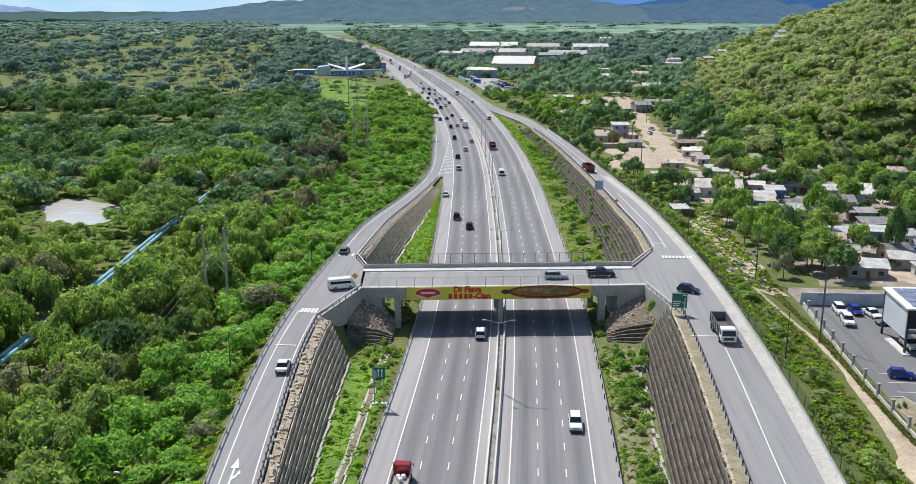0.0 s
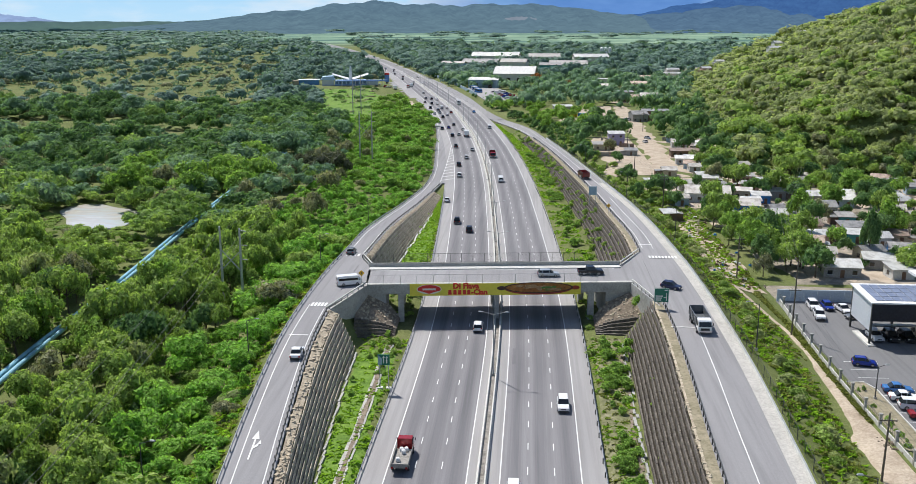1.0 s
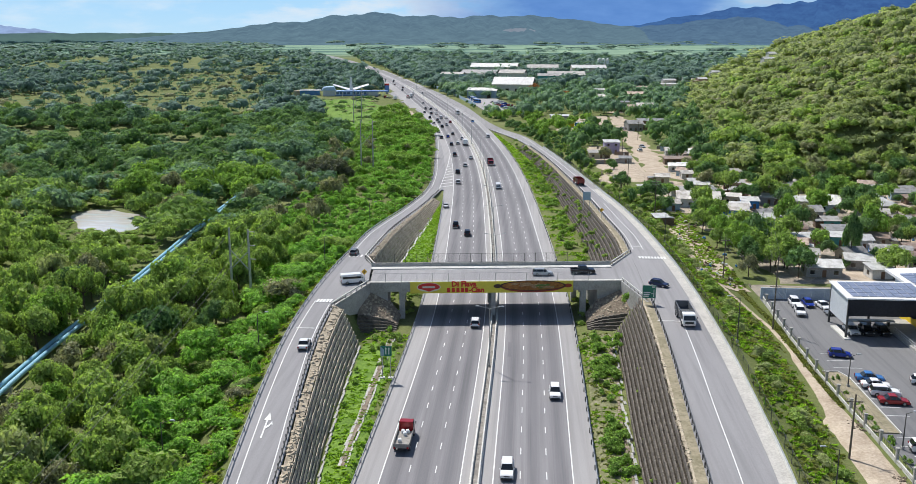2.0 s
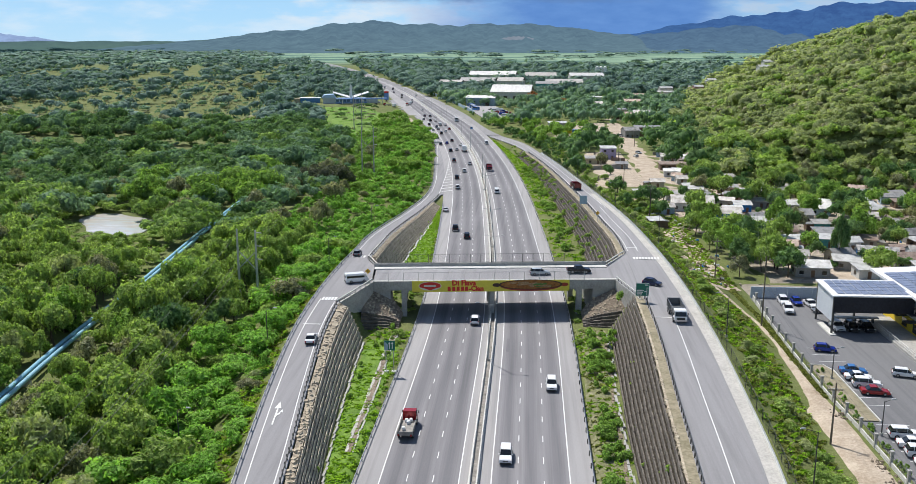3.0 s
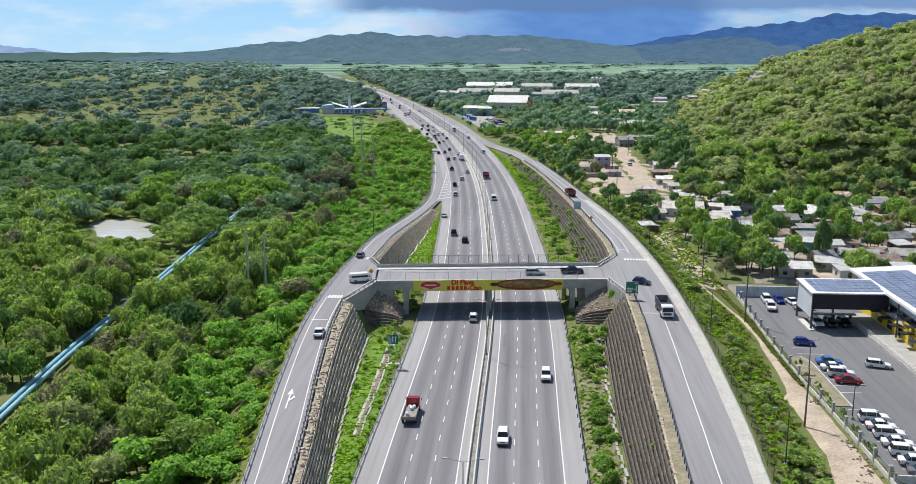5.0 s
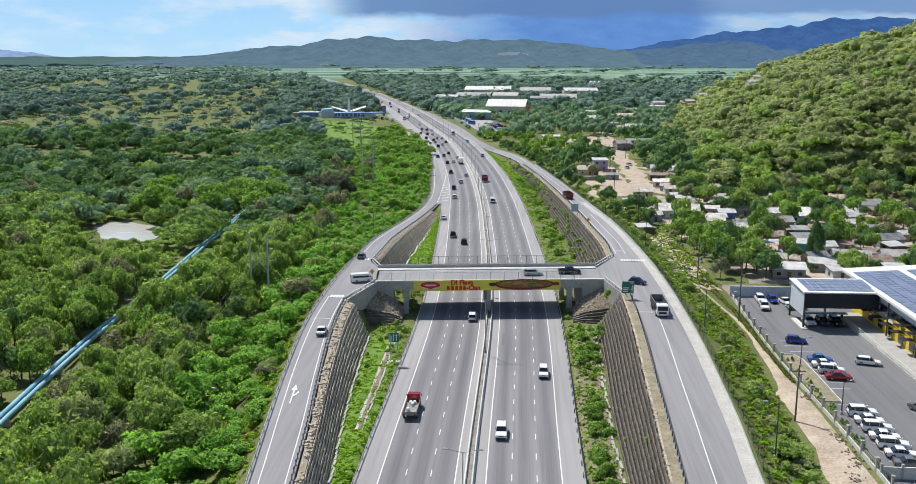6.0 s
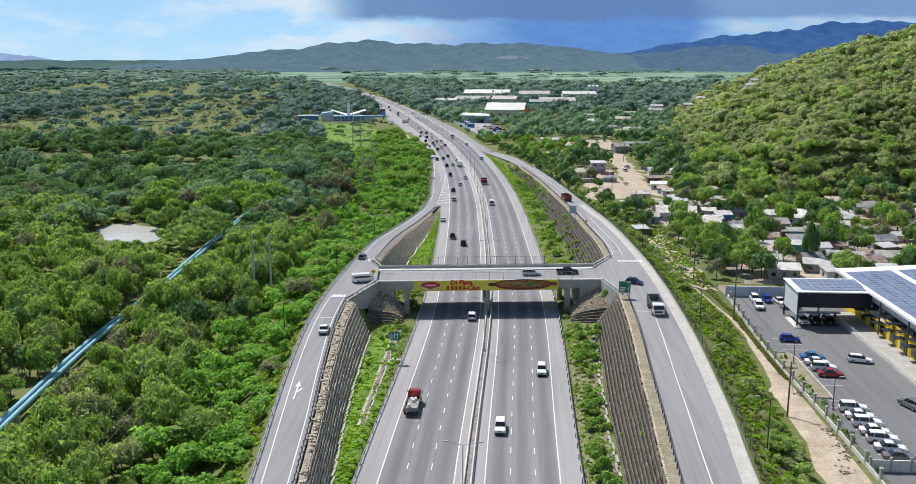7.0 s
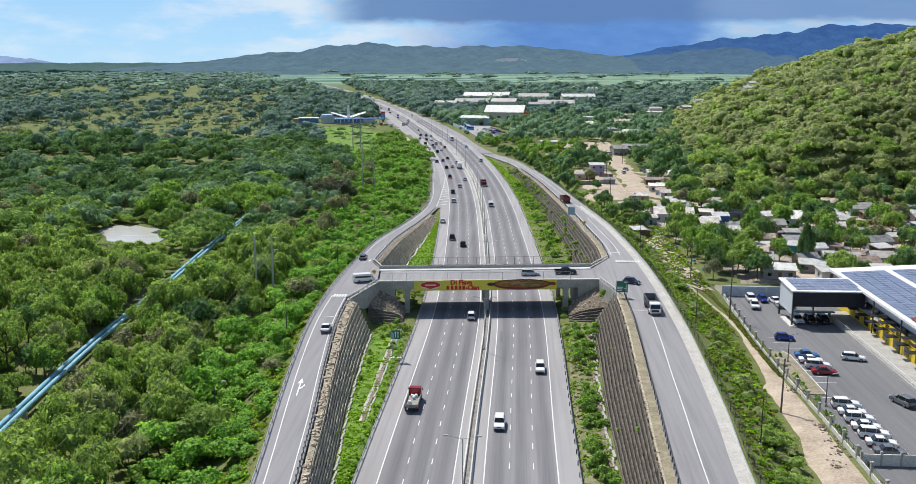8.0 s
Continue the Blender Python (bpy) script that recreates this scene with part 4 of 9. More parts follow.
def woods_ok(x, y):
    """Where trees may stand: off the roads, the lot, the paths, the pond, the pipe and the open fields."""
    left = np.where(y < 720, ramp_l_out(y), median_x(y) - 24) - 1.6
    left = np.where((y > 600) & (y < 720), left - 12 * smooth01((y - 600) / 60), left)
    right = ramp_r_out(y) + np.where(y < 300, 4.5, 3.5)
    ok = (x < left) | (x > right)
    ok &= ~((x - pipe_x(y) > -2.4) & (x - pipe_x(y) < 3.0) & (y < 420))
    ok &= ~((x - pipe_x(y) > -2.4) & (x - pipe_x(y) < 6.0) & (y < 172))
    ok &= pond_at(x, y) > 1.02
    ok &= ~((x > 49) & (x < 98) & (y < 226))
    ok &= ~((x > 41) & (x < 53) & (y < 215))
    ok &= ~((x > -205) & (x < -105) & (y > 770) & (y < 905))
    ok &= ~meadow(x, y)
    ok &= ~((x > ramp_r_out(y) + 5) & (x < ramp_r_out(y) + 40) & (y > 668) & (y < 815))
    for hx, hy, hw in HILL_HOMES:
        ok &= ~((np.abs(x - hx * (y / hy)) < hw / 2 + 2) & (y > hy - 26) & (y < hy + 6))
    ok &= ~((x > 48) & (x < 66) & (y > 400) & (y < 640))
    ok &= ~((x > 12) & (x < 62) & (y > 588) & (y < 652))
    for sx, sy, sw in ((-53, 1122, 42), (-10, 892, 40), (-40, 1246, 62), (82, 1224, 44), (-14, 1110, 30), (47, 1087, 42), (25, 1022, 22), (23, 1238, 40), (-82, 1078, 26), (147, 985, 24), (179, 988, 15), (136, 855, 14), (78, 590, 16), (72, 650, 14),
                       (118, 1020, 14), (74, 731, 12), (61, 793, 12), (95, 824, 14), (96, 1023, 16), (23, 612, 12), (88, 700, 12), (108, 905, 16), (70, 880, 14), (64, 560, 9)):
        ok &= ~((np.abs(x - sx * (y / sy)) < sw / 2 + (4 if sw > 16 else 1.5)) & (y > sy - (48 if sw > 16 else 24)) & (y < sy + (24 if sw > 16 else 8)))
    return ok


def scatter(x0, x1, y0, y1, gap, seed, keep=None):
    r = np.random.RandomState(seed)
    xs, ys = np.meshgrid(np.arange(x0, x1, gap), np.arange(y0, y1, gap))
    xs = (xs + r.uniform(-0.5, 0.5, xs.shape) * gap).ravel()
    ys = (ys + r.uniform(-0.5, 0.5, ys.shape) * gap).ravel()
    ok = woods_ok(xs, ys)
    ok &= (xs > -0.60 * (ys + 40) - 12) & (xs < 0.53 * (ys + 40) + 14)
    if keep is not None:
        ok &= keep(xs, ys, r.uniform(0, 1, xs.shape))
    return xs[ok], ys[ok], r


def sized(xs, ys, r, rad, high, sink=0.0):
    k = (1 + 0.28 * lumps(xs, ys, 25, 21)) * np.clip(np.exp(r.normal(0, 0.26, xs.shape)), 0.55, 1.45)
    low = np.where((ys < 430) & (xs > pipe_x(ys)) & ((lumps(xs, ys, 40, 77) > -0.3) | (ys < 178)), np.clip((xs - pipe_x(ys)) / 12.0, 0.25, 1.0), 1.0)
    low = np.where((xs > -150) & (xs < -93) & (ys > 225) & (ys < 288) & (np.abs(xs / ys + 0.455) < 0.06), np.minimum(low, np.clip((292 - ys) / 90, 0.18, 0.6)), low)
    # where the wood closes over the pipe
    shut = ((ys > 176) & (ys < 188)) | ((ys > 262) & (ys < 276)) | ((ys > 342) & (ys < 356)) | (ys > 412)
    low = np.where(shut & (ys < 430) & (xs < pipe_x(ys) + 30) & (xs > pipe_x(ys) - 10), np.maximum(low, 0.75), low)
    return np.stack([xs, ys, ground_z(xs, ys) - sink, rad * k * (0.4 + 0.6 * low), high * k * low * r.uniform(0.85, 1.15, xs.shape)], 1)


# trees that stand nearest, each with trunk, limbs and crown
def tree_mesh_set(kit_i, tall, rad, seed):
    rng = random.Random(seed)
    so = Solid()
    lean = (rng.uniform(-0.3, 0.3), rng.uniform(-0.3, 0.3))
    fork = (lean[0], lean[1], tall * 0.38)
    so.tube((0, 0, -0.2), fork, 0.16, 0.11, 6)
    for i in range(5):
        a = i * 1.257 + rng.uniform(-0.3, 0.3)
        r = rad * rng.uniform(0.4, 0.75)
        so.tube(fork, (math.cos(a) * r, math.sin(a) * r, tall * rng.uniform(0.6, 0.8)), 0.08, 0.03, 5)
    so.tube(fork, (lean[0], lean[1], tall * 0.9), 0.09, 0.03, 5)
    v, q, t = HI[kit_i]
    crown = np.stack([v[:, 0] * rad, v[:, 1] * rad, v[:, 2] * tall], 1)
    return so.mesh("trunk", M["bark"]), crown, q, t


def plant_trees(places, mat_of, name, labels, group, seed):
    rng = random.Random(seed)
    kinds = {}
    for i in range(len(HI)):
        for key in mat_of:
            trunk, crown, q, t = tree_mesh_set(i, 7.0, 3.4, seed + i)
            kinds[(i, key)] = (trunk, quads_mesh("crown", crown, q, t, mat_of[key]))
    keys = list(mat_of)
    for x, y, z, r, h in places:
        key = keys[0] if rng.random() < 0.5 else rng.choice(keys)
        trunk, crown = kinds[(rng.randrange(len(HI)), key)]
        ob = thing(name, labels[key], "tree", Matrix.LocRotScale((x, y, z), Euler((0, 0, rng.uniform(0, 6.28))), (r / 3.4, r / 3.4, h / 7.0)), group)
        part("trunk", trunk, None, ob)
        part("crown", crown, None, ob)


xs, ys, r = scatter(-150, -38, 84, 262, 4.8, 1)
near = sized(xs, ys, r, 3.5, 6.6)
gap_ = ramp_l_out(near[:, 1]) - near[:, 0]
near[:, 4] *= np.interp(gap_, [0, 5, 16, 20], [0.42, 0.5, 0.62, 1.0])
near[:, 3] = np.minimum(near[:, 3], np.maximum(gap_ - 0.4, 0.9) / 1.15)
vines = (gap_ < 17) & (lumps(near[:, 0], near[:, 1], 30, 88) > -0.25)
stand("bank_shrubs", "bright green shrubs and vines on the slip road's bank", near[vines], MIDT, M["leaf_vine"], "bushes")
near = near[~vines]
first = (near[:, 1] < 218) & (near[:, 0] > -112)
one = near[first]
step = max(1, int(math.ceil(len(one) / 290)))
plant_trees(one[::step][:290], {"green": M["leaf"], "bright": M["leaf_bright"], "scrub": M["leaf_scrub"], "dark": M["leaf_dark"], "grey": M["leaf_grey"]}, "mangrove_tree",
            {"scrub": "yellow-green mangrove tree on wet ground", "dark": "dark green mangrove tree on wet ground", "green": "dense green mangrove tree on wet ground", "bright": "fresh yellow-green tree with a loose crown", "grey": "thin greyish half-bare tree"}, "mangrove trees beside the slip road", 3)
rest = np.concatenate([near[~first], np.array([p for i, p in enumerate(one) if i % step or i // step >= 290]).reshape(-1, 5)])
stand("mangrove_wood", "dense green mangrove wood on wet ground", rest, MIDT + HI[:1], M["leaf"])

# low bright undergrowth beside the far slip road and between the trees
xs, ys, r = scatter(-112, -30, 225, 640, 3.7, 2, lambda x, y, u: (x > vine_edge(y)) & (u < 0.85))
stand("undergrowth", "bright green vines and low bushes", sized(xs, ys, r, 2.5, 2.5, 0.3), BUSH, M["leaf_vine"], "bushes")
# round bright crowns that rise out of it towards the merging lane
xs, ys, r = scatter(-112, -38, 300, 715, 8.5, 36, lambda x, y, u: (x > vine_edge(y) + 4) & (u < np.interp(y, [300, 420, 520, 700], [0.06, 0.3, 0.6, 0.85])))
stand("verge_trees", "fresh green rounded trees beside the merging lane", sized(xs, ys, r, 4.2, 4.6, 0.3), MIDT, M["leaf_bright"])
xs, ys, r = scatter(-66, -34, 80, 262, 3.0, 32, lambda x, y, u: (x > ramp_l_out(y) - 16) & (u < 0.8))
stand("undergrowth", "bright green creepers over the slip road's bank", sized(xs, ys, r, 1.9, 1.5, 0.2), BUSH, M["leaf_vine"], "bushes")
xs, ys, r = scatter(-150, -40, 80, 262, 4.8, 31, lambda x, y, u: (u < 0.75) & (x < ramp_l_out(y) - 14))
stand("undergrowth", "bright green vines and low bushes", sized(xs, ys, r, 2.0, 2.4, 0.2), BUSH, M["leaf_bright"], "bushes")

# the middle distance on the wetland
def glade(x, y):
    """Open grass between the stands of trees."""
    return (x < -0.2 * y - 48) & (y > 400) & (lumps(x * 0.4, y, 120, 15) > 0.06)


def wet(x, y, u):
    clearing = meadow(x, y)
    strip = (y < 720) & (x > vine_edge(y))
    return ~strip & ~(clearing & (u < 0.85)) & ~(glade(x, y) & (u < 0.93)) & (x < -20)


xs, ys, r = scatter(-420, -40, 262, 640, 8.0, 4, wet)
pl = sized(xs, ys, r, 5.6, 7.0, 1.3)
pick = lumps(pl[:, 0] * 0.6, pl[:, 1], 55, 34) + r.uniform(-0.22, 0.22, len(pl)) + np.clip((330 - pl[:, 1]) / 200, -0.35, 0.3)
stand("mangrove_wood", "dense green mangrove wood on wet ground", pl[pick > 0.16], MASS, M["leaf_wood"])
stand("mangrove_wood", "green wetland wood with wide crowns, tinted with blue haze", pl[(pick <= 0.16) & (pick > -0.22)], MASS, M["leaf_mid"])
stand("mangrove_wood", "darker green mangrove wood on wet ground", pl[pick <= -0.22], MASS, M["leaf_dark"])
# great spreading crowns that stand out of the wood
big = np.random.RandomState(91)
bx_, by_ = big.uniform(-330, -60, 230), big.uniform(330, 640, 230)
ok = woods_ok(bx_, by_) & ~glade(bx_, by_) & (bx_ < vine_edge(by_) - 7) & (bx_ > -0.58 * by_) & (lumps(bx_ * 0.6, by_, 90, 47) > -0.05)
bx_, by_ = bx_[ok], by_[ok]
sz = big.uniform(0.7, 1.3, len(bx_))
pl = np.stack([bx_, by_, ground_z(bx_, by_), 9.0 * sz, 10.5 * sz], 1)
stand("shade_trees", "great dark spreading crowns above the wetland wood", pl[::2], HI, M["leaf_dark"])
stand("shade_trees", "great green umbrella crowns tinted with blue haze above the wetland wood", pl[1::2], HI, M["leaf_mid"])
bx_, by_ = big.uniform(-150, -92, 46), big.uniform(318, 385, 46)
ok = woods_ok(bx_, by_) & (np.abs(bx_ / by_ + 0.345) < 0.075)
sz = big.uniform(0.75, 1.25, 46)
stand("shade_trees", "fresh yellow-green mound of mangrove crowns behind the pond", np.stack([bx_, by_, 0 * bx_, 7.0 * sz, 9.5 * sz], 1)[ok], HI, M["leaf_bright"])
# a dusky, half-dry clump at the edge of the vines
big = np.random.RandomState(17)
bx_, by_ = big.uniform(-92, -70, 12), big.uniform(350, 392, 12)
sz = big.uniform(0.7, 1.2, 12)
stand("dusky_trees", "dusky grey-brown trees at the edge of the vines", np.stack([bx_, by_, 0 * bx_, 5.6 * sz, 8.5 * sz], 1), HI, M["leaf_dusk"])
# tussocks and lone bushes over the meadow
big = np.random.RandomState(63)
by_ = big.uniform(562, 800, 620)
bx_ = -0.195 * by_ + 5 + big.uniform(-1, 1, 620) * (0.022 * by_ + 6)
sz = np.exp(big.normal(0, 0.5, 620))
pl = np.stack([bx_, by_, 0 * bx_ - 0.1, 1.5 * sz, 0.55 * sz], 1)
pick = lumps(bx_, by_, 45, 54) + big.uniform(-0.3, 0.3, 620)
stand("meadow_tussocks", "tall bright green tussocks over the meadow", pl[pick > 0], TINY, M["leaf_vine"], "bushes")
stand("meadow_tussocks", "dull olive weeds over the meadow", pl[(pick <= 0) & (pick > -0.3)], TINY, M["leaf_grey"], "bushes")
pl = pl[pick <= -0.3][:16] * np.array([1, 1, 1, 2.2, 4.5])
stand("meadow_tussocks", "lone dark bushes on the meadow", pl, MIDT, M["leaf_dark"], "bushes")
# bushes that hang over the pond's edge
a = np.linspace(0, 6.28, 90)
k = 1.10 + 0.16 * np.sin(a * 7) + RNG.uniform(-0.06, 0.10, 90)
py_ = 290 + 20 * k * np.sin(a)
px_ = -134 - 0.46 * (py_ - 297) + 14 * k * np.cos(a)
sz = RNG.uniform(0.7, 1.4, 90)
stand("pond_bushes", "low green mangrove bushes round the pond", np.stack([px_, py_, 0 * px_ - 0.2, 2.6 * sz, np.where(py_ > 292, 3.6, 0.9) * sz], 1), MIDT, M["leaf"], "bushes")
xs, ys, r = scatter(-260, -60, 240, 480, 11, 41, lambda x, y, u: u < 0.22)
stand("dry_scrub", "greyish half-bare scrub between the mangroves", sized(xs, ys, r, 3.6, 6.2), MIDT, M["leaf_grey"])


def far_left(x, y, u):
    open_land = ((x < -0.23 * y - 40) & (lumps(x * 0.45, y, 150, 14) > -0.10)) | ((x < -160) & (lumps(x * 0.4, y, 170, 15) > 0.22))
    return (x < -20) & ~(open_land & (u < 0.88)) & ~((y < 790) & (x > -0.217 * y - 2))


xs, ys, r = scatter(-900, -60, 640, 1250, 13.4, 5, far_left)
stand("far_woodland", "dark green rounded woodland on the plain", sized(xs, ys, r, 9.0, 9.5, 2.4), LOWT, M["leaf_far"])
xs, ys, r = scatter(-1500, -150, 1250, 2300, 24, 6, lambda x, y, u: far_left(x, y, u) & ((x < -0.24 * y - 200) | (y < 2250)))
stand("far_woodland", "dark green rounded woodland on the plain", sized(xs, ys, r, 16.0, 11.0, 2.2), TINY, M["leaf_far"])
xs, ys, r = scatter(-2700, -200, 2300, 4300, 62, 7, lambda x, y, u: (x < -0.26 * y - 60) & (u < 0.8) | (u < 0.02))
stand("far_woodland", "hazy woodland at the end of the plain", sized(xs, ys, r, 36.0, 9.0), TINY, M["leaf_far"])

# low bushes and dry trees over the open grassland
def open_left(x, y, u):
    return (x < -100) & (u < 0.36 + 0.4 * lumps(x, y, 60, 18)) & (x < -0.1 * y - 40)


xs, ys, r = scatter(-900, -125, 400, 1250, 9.0, 44, open_left)
pl = sized(xs, ys, r, 3.0, 2.0, 0.2)
pick = r.uniform(0, 1, len(pl))
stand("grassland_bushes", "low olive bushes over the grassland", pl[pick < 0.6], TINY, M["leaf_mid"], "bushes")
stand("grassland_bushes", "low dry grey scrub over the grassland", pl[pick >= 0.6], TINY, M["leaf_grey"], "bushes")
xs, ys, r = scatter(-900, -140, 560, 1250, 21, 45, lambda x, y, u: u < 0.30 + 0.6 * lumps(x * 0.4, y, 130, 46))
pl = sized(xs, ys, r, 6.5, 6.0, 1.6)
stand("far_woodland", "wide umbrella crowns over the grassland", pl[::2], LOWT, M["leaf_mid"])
stand("far_woodland", "pale olive umbrella crowns over the grassland", pl[1::2], LOWT, M["leaf_grey"])

# the hill
xs, ys, r = scatter(70, 460, 300, 700, 5.6, 8, lambda x, y, u: (hill_z(x, y) > 0.6) & (u < 0.93))
pl = sized(xs, ys, r, 4.0, 4.2, 1.2)
pl[:, 3:] *= np.clip(np.exp(r.normal(0, 0.32, (len(pl), 1))), 0.5, 1.8)
pick = lumps(pl[:, 0], pl[:, 1], 45, 33) + r.uniform(-0.25, 0.25, len(pl))
near_ = pl[:, 1] < 430
stand("hill_scrub", "dense yellow-green scrub wood on the hillside", pl[(pick > -0.2) & near_], MASS, M["leaf_scrub"])
stand("hill_scrub", "dense yellow-green scrub wood higher on the hillside", pl[(pick > -0.2) & ~near_], LOWT, M["leaf_scrub"])
stand("hill_scrub", "darker green scrub wood on the hillside", pl[(pick <= -0.2) & near_], MASS, M["leaf"])
stand("hill_scrub", "darker green scrub wood higher on the hillside", pl[(pick <= -0.2) & ~near_], LOWT, M["leaf"])
xs, ys, r = scatter(90, 700, 700, 1500, 12, 9, lambda x, y, u: (hill_z(x, y) > 2.0))
stand("hill_scrub", "yellow-green scrub wood on the far hillside", sized(xs, ys, r, 7.5, 5.5, 0.3), TINY, M["leaf_scrub"])

xs, ys, r = scatter(112, 215, 352, 430, 4.4, 83, lambda x, y, u: (hill_z(x, y) > 3) & (u < 0.7))
stand("hill_scrub", "close green scrub on the steep foot of the hill", sized(xs, ys, r, 3.0, 3.6, 0.4), LOWT, M["leaf_scrub"])

# the plain right of the highway
def far_right(x, y, u):
    return (hill_z(x, y) < 2.5) & (x > ramp_r_out(y) + 5) & (u < 0.8)


xs, ys, r = scatter(-80, 160, 640, 930, 9.5, 12, far_right)
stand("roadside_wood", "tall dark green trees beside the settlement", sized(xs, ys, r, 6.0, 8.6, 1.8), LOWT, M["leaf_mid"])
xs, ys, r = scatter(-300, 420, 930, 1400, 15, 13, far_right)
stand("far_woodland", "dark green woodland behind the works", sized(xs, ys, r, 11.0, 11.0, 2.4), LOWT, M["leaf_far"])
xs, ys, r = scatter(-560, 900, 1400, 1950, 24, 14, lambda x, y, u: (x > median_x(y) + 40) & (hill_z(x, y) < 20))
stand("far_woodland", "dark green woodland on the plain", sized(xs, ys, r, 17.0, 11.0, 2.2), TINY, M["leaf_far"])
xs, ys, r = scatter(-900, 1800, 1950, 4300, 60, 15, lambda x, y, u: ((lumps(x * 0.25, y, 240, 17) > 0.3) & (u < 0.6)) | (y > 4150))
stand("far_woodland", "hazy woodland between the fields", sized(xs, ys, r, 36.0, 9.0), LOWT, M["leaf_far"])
xs, ys, r = scatter(150, 1200, 1500, 2500, 26, 16, lambda x, y, u: hill_z(x, y) >= 2.0)
stand("hill_scrub", "yellow-green scrub wood on the far hillside", sized(xs, ys, r, 16.0, 9.0, 0.3), TINY, M["leaf_scrub"])
xs, ys, r = scatter(-30, 60, 515, 645, 7.5, 18, lambda x, y, u: (x > ramp_r_out(y) + 5) & (u < 0.7) & (np.abs(y - 604) > 14) & (x < 40))
stand("roadside_wood", "green trees beside the slip road", sized(xs, ys, r, 4.0, 6.0), MIDT, M["leaf_bright"])
xs, ys, r = scatter(80, 330, 325, 640, 4.8, 19, lambda x, y, u: (hill_z(x, y) > 0.4) & (u < 0.62))
pl = sized(xs, ys, r, 3.2, 3.8, 0.3)
stand("hill_scrub", "low dry scrub on the hillside", pl[::3], TINY, M["leaf_grey"])
stand("hill_scrub", "low green scrub on the hillside", np.concatenate([pl[1::3], pl[2::3]]), TINY, M["leaf_scrub"])
xs, ys, r = scatter(-120, 20, 560, 960, 4.5, 20, lambda x, y, u: (x > ramp_r_out(y) + 3.5) & (x < ramp_r_out(y) + 13) & (u < 0.6) & (np.abs(y - 604) > 9))
stand("roadside_bushes", "dark bushes along the lane", sized(xs, ys, r, 2.4, 3.2, 0.3), BUSH, M["leaf_dark"], "bushes")
xs, ys, r = scatter(-20, 50, 420, 600, 4.2, 22, lambda x, y, u: (x > ramp_r_out(y) + 2.5) & (x < ramp_r_out(y) + 17) & (u < 0.75) & (np.abs(y - 592) > 8))
stand("roadside_bushes", "green bushes beside the slip road", sized(xs, ys, r, 2.2, 3.0, 0.3), BUSH, M["leaf_dark"], "bushes")

# ---- barriers and rails ----
W_BEAM = [(-0.04, 0.45), (0.0, 0.45), (0.05, 0.52), (0.0, 0.6), (0.05, 0.68), (0.0, 0.76), (-0.04, 0.76), (-0.0, 0.68), (-0.05, 0.6), (-0.0, 0.52)]


def guard_rail(label, line, z, y0, y1, step, mat, height=0.0, post_w=0.16):
    rail = thing("guard_rail", label, "guard rail", kind="structure")
    ys = np.arange(y0, y1 + 0.1, step)
    pts = [(float(line(y)), float(y), float(z(y)) + height) for y in ys]
    part("beam", Solid().sweep(pts, W_BEAM), mat, rail, "galvanised steel beam")
    post = Solid().box(0, 0, 0.36, post_w, 0.12, 0.84).mesh("post", M["dark_steel"])
    for i, (x, y, h) in enumerate(pts):
        part("post", post, None, rail, at=pose(x - 0.1, y, h))
    return rail


zero = lambda y: np.zeros_like(np.asarray(y, dtype=float))
guard_rail("steel guard rail beside the left carriageway", off(median_x, -16.3), zero, 60, 340, 4.0, M["steel"])
guard_rail("steel guard rail beside the right carriageway", off(median_x, 16.3), zero, 60, 500, 4.0, M["steel"])
guard_rail("weathered steel rail on the edge of the slip road", off(ramp_l_out, 0.35), ramp_l_z, 60, 520, 4.0, M["steel"])
guard_rail("dark posts and rail above the terraced wall", off(ramp_l_in, -0.2), ramp_l_z, 60, 180, 2.0, M["dark_steel"])
guard_rail("dark posts and rail above the terraced wall", off(ramp_l_in, -0.2), ramp_l_z, 218, 352, 3.0, M["dark_steel"])
guard_rail("dark posts and rail above the terraced wall", off(ramp_r_in, 0.2), ramp_r_z, 60, 188, 2.0, M["dark_steel"])
guard_rail("dark posts and rail above the terraced wall", off(ramp_r_in, 0.2), ramp_r_z, 228, 470, 3.5, M["dark_steel"])


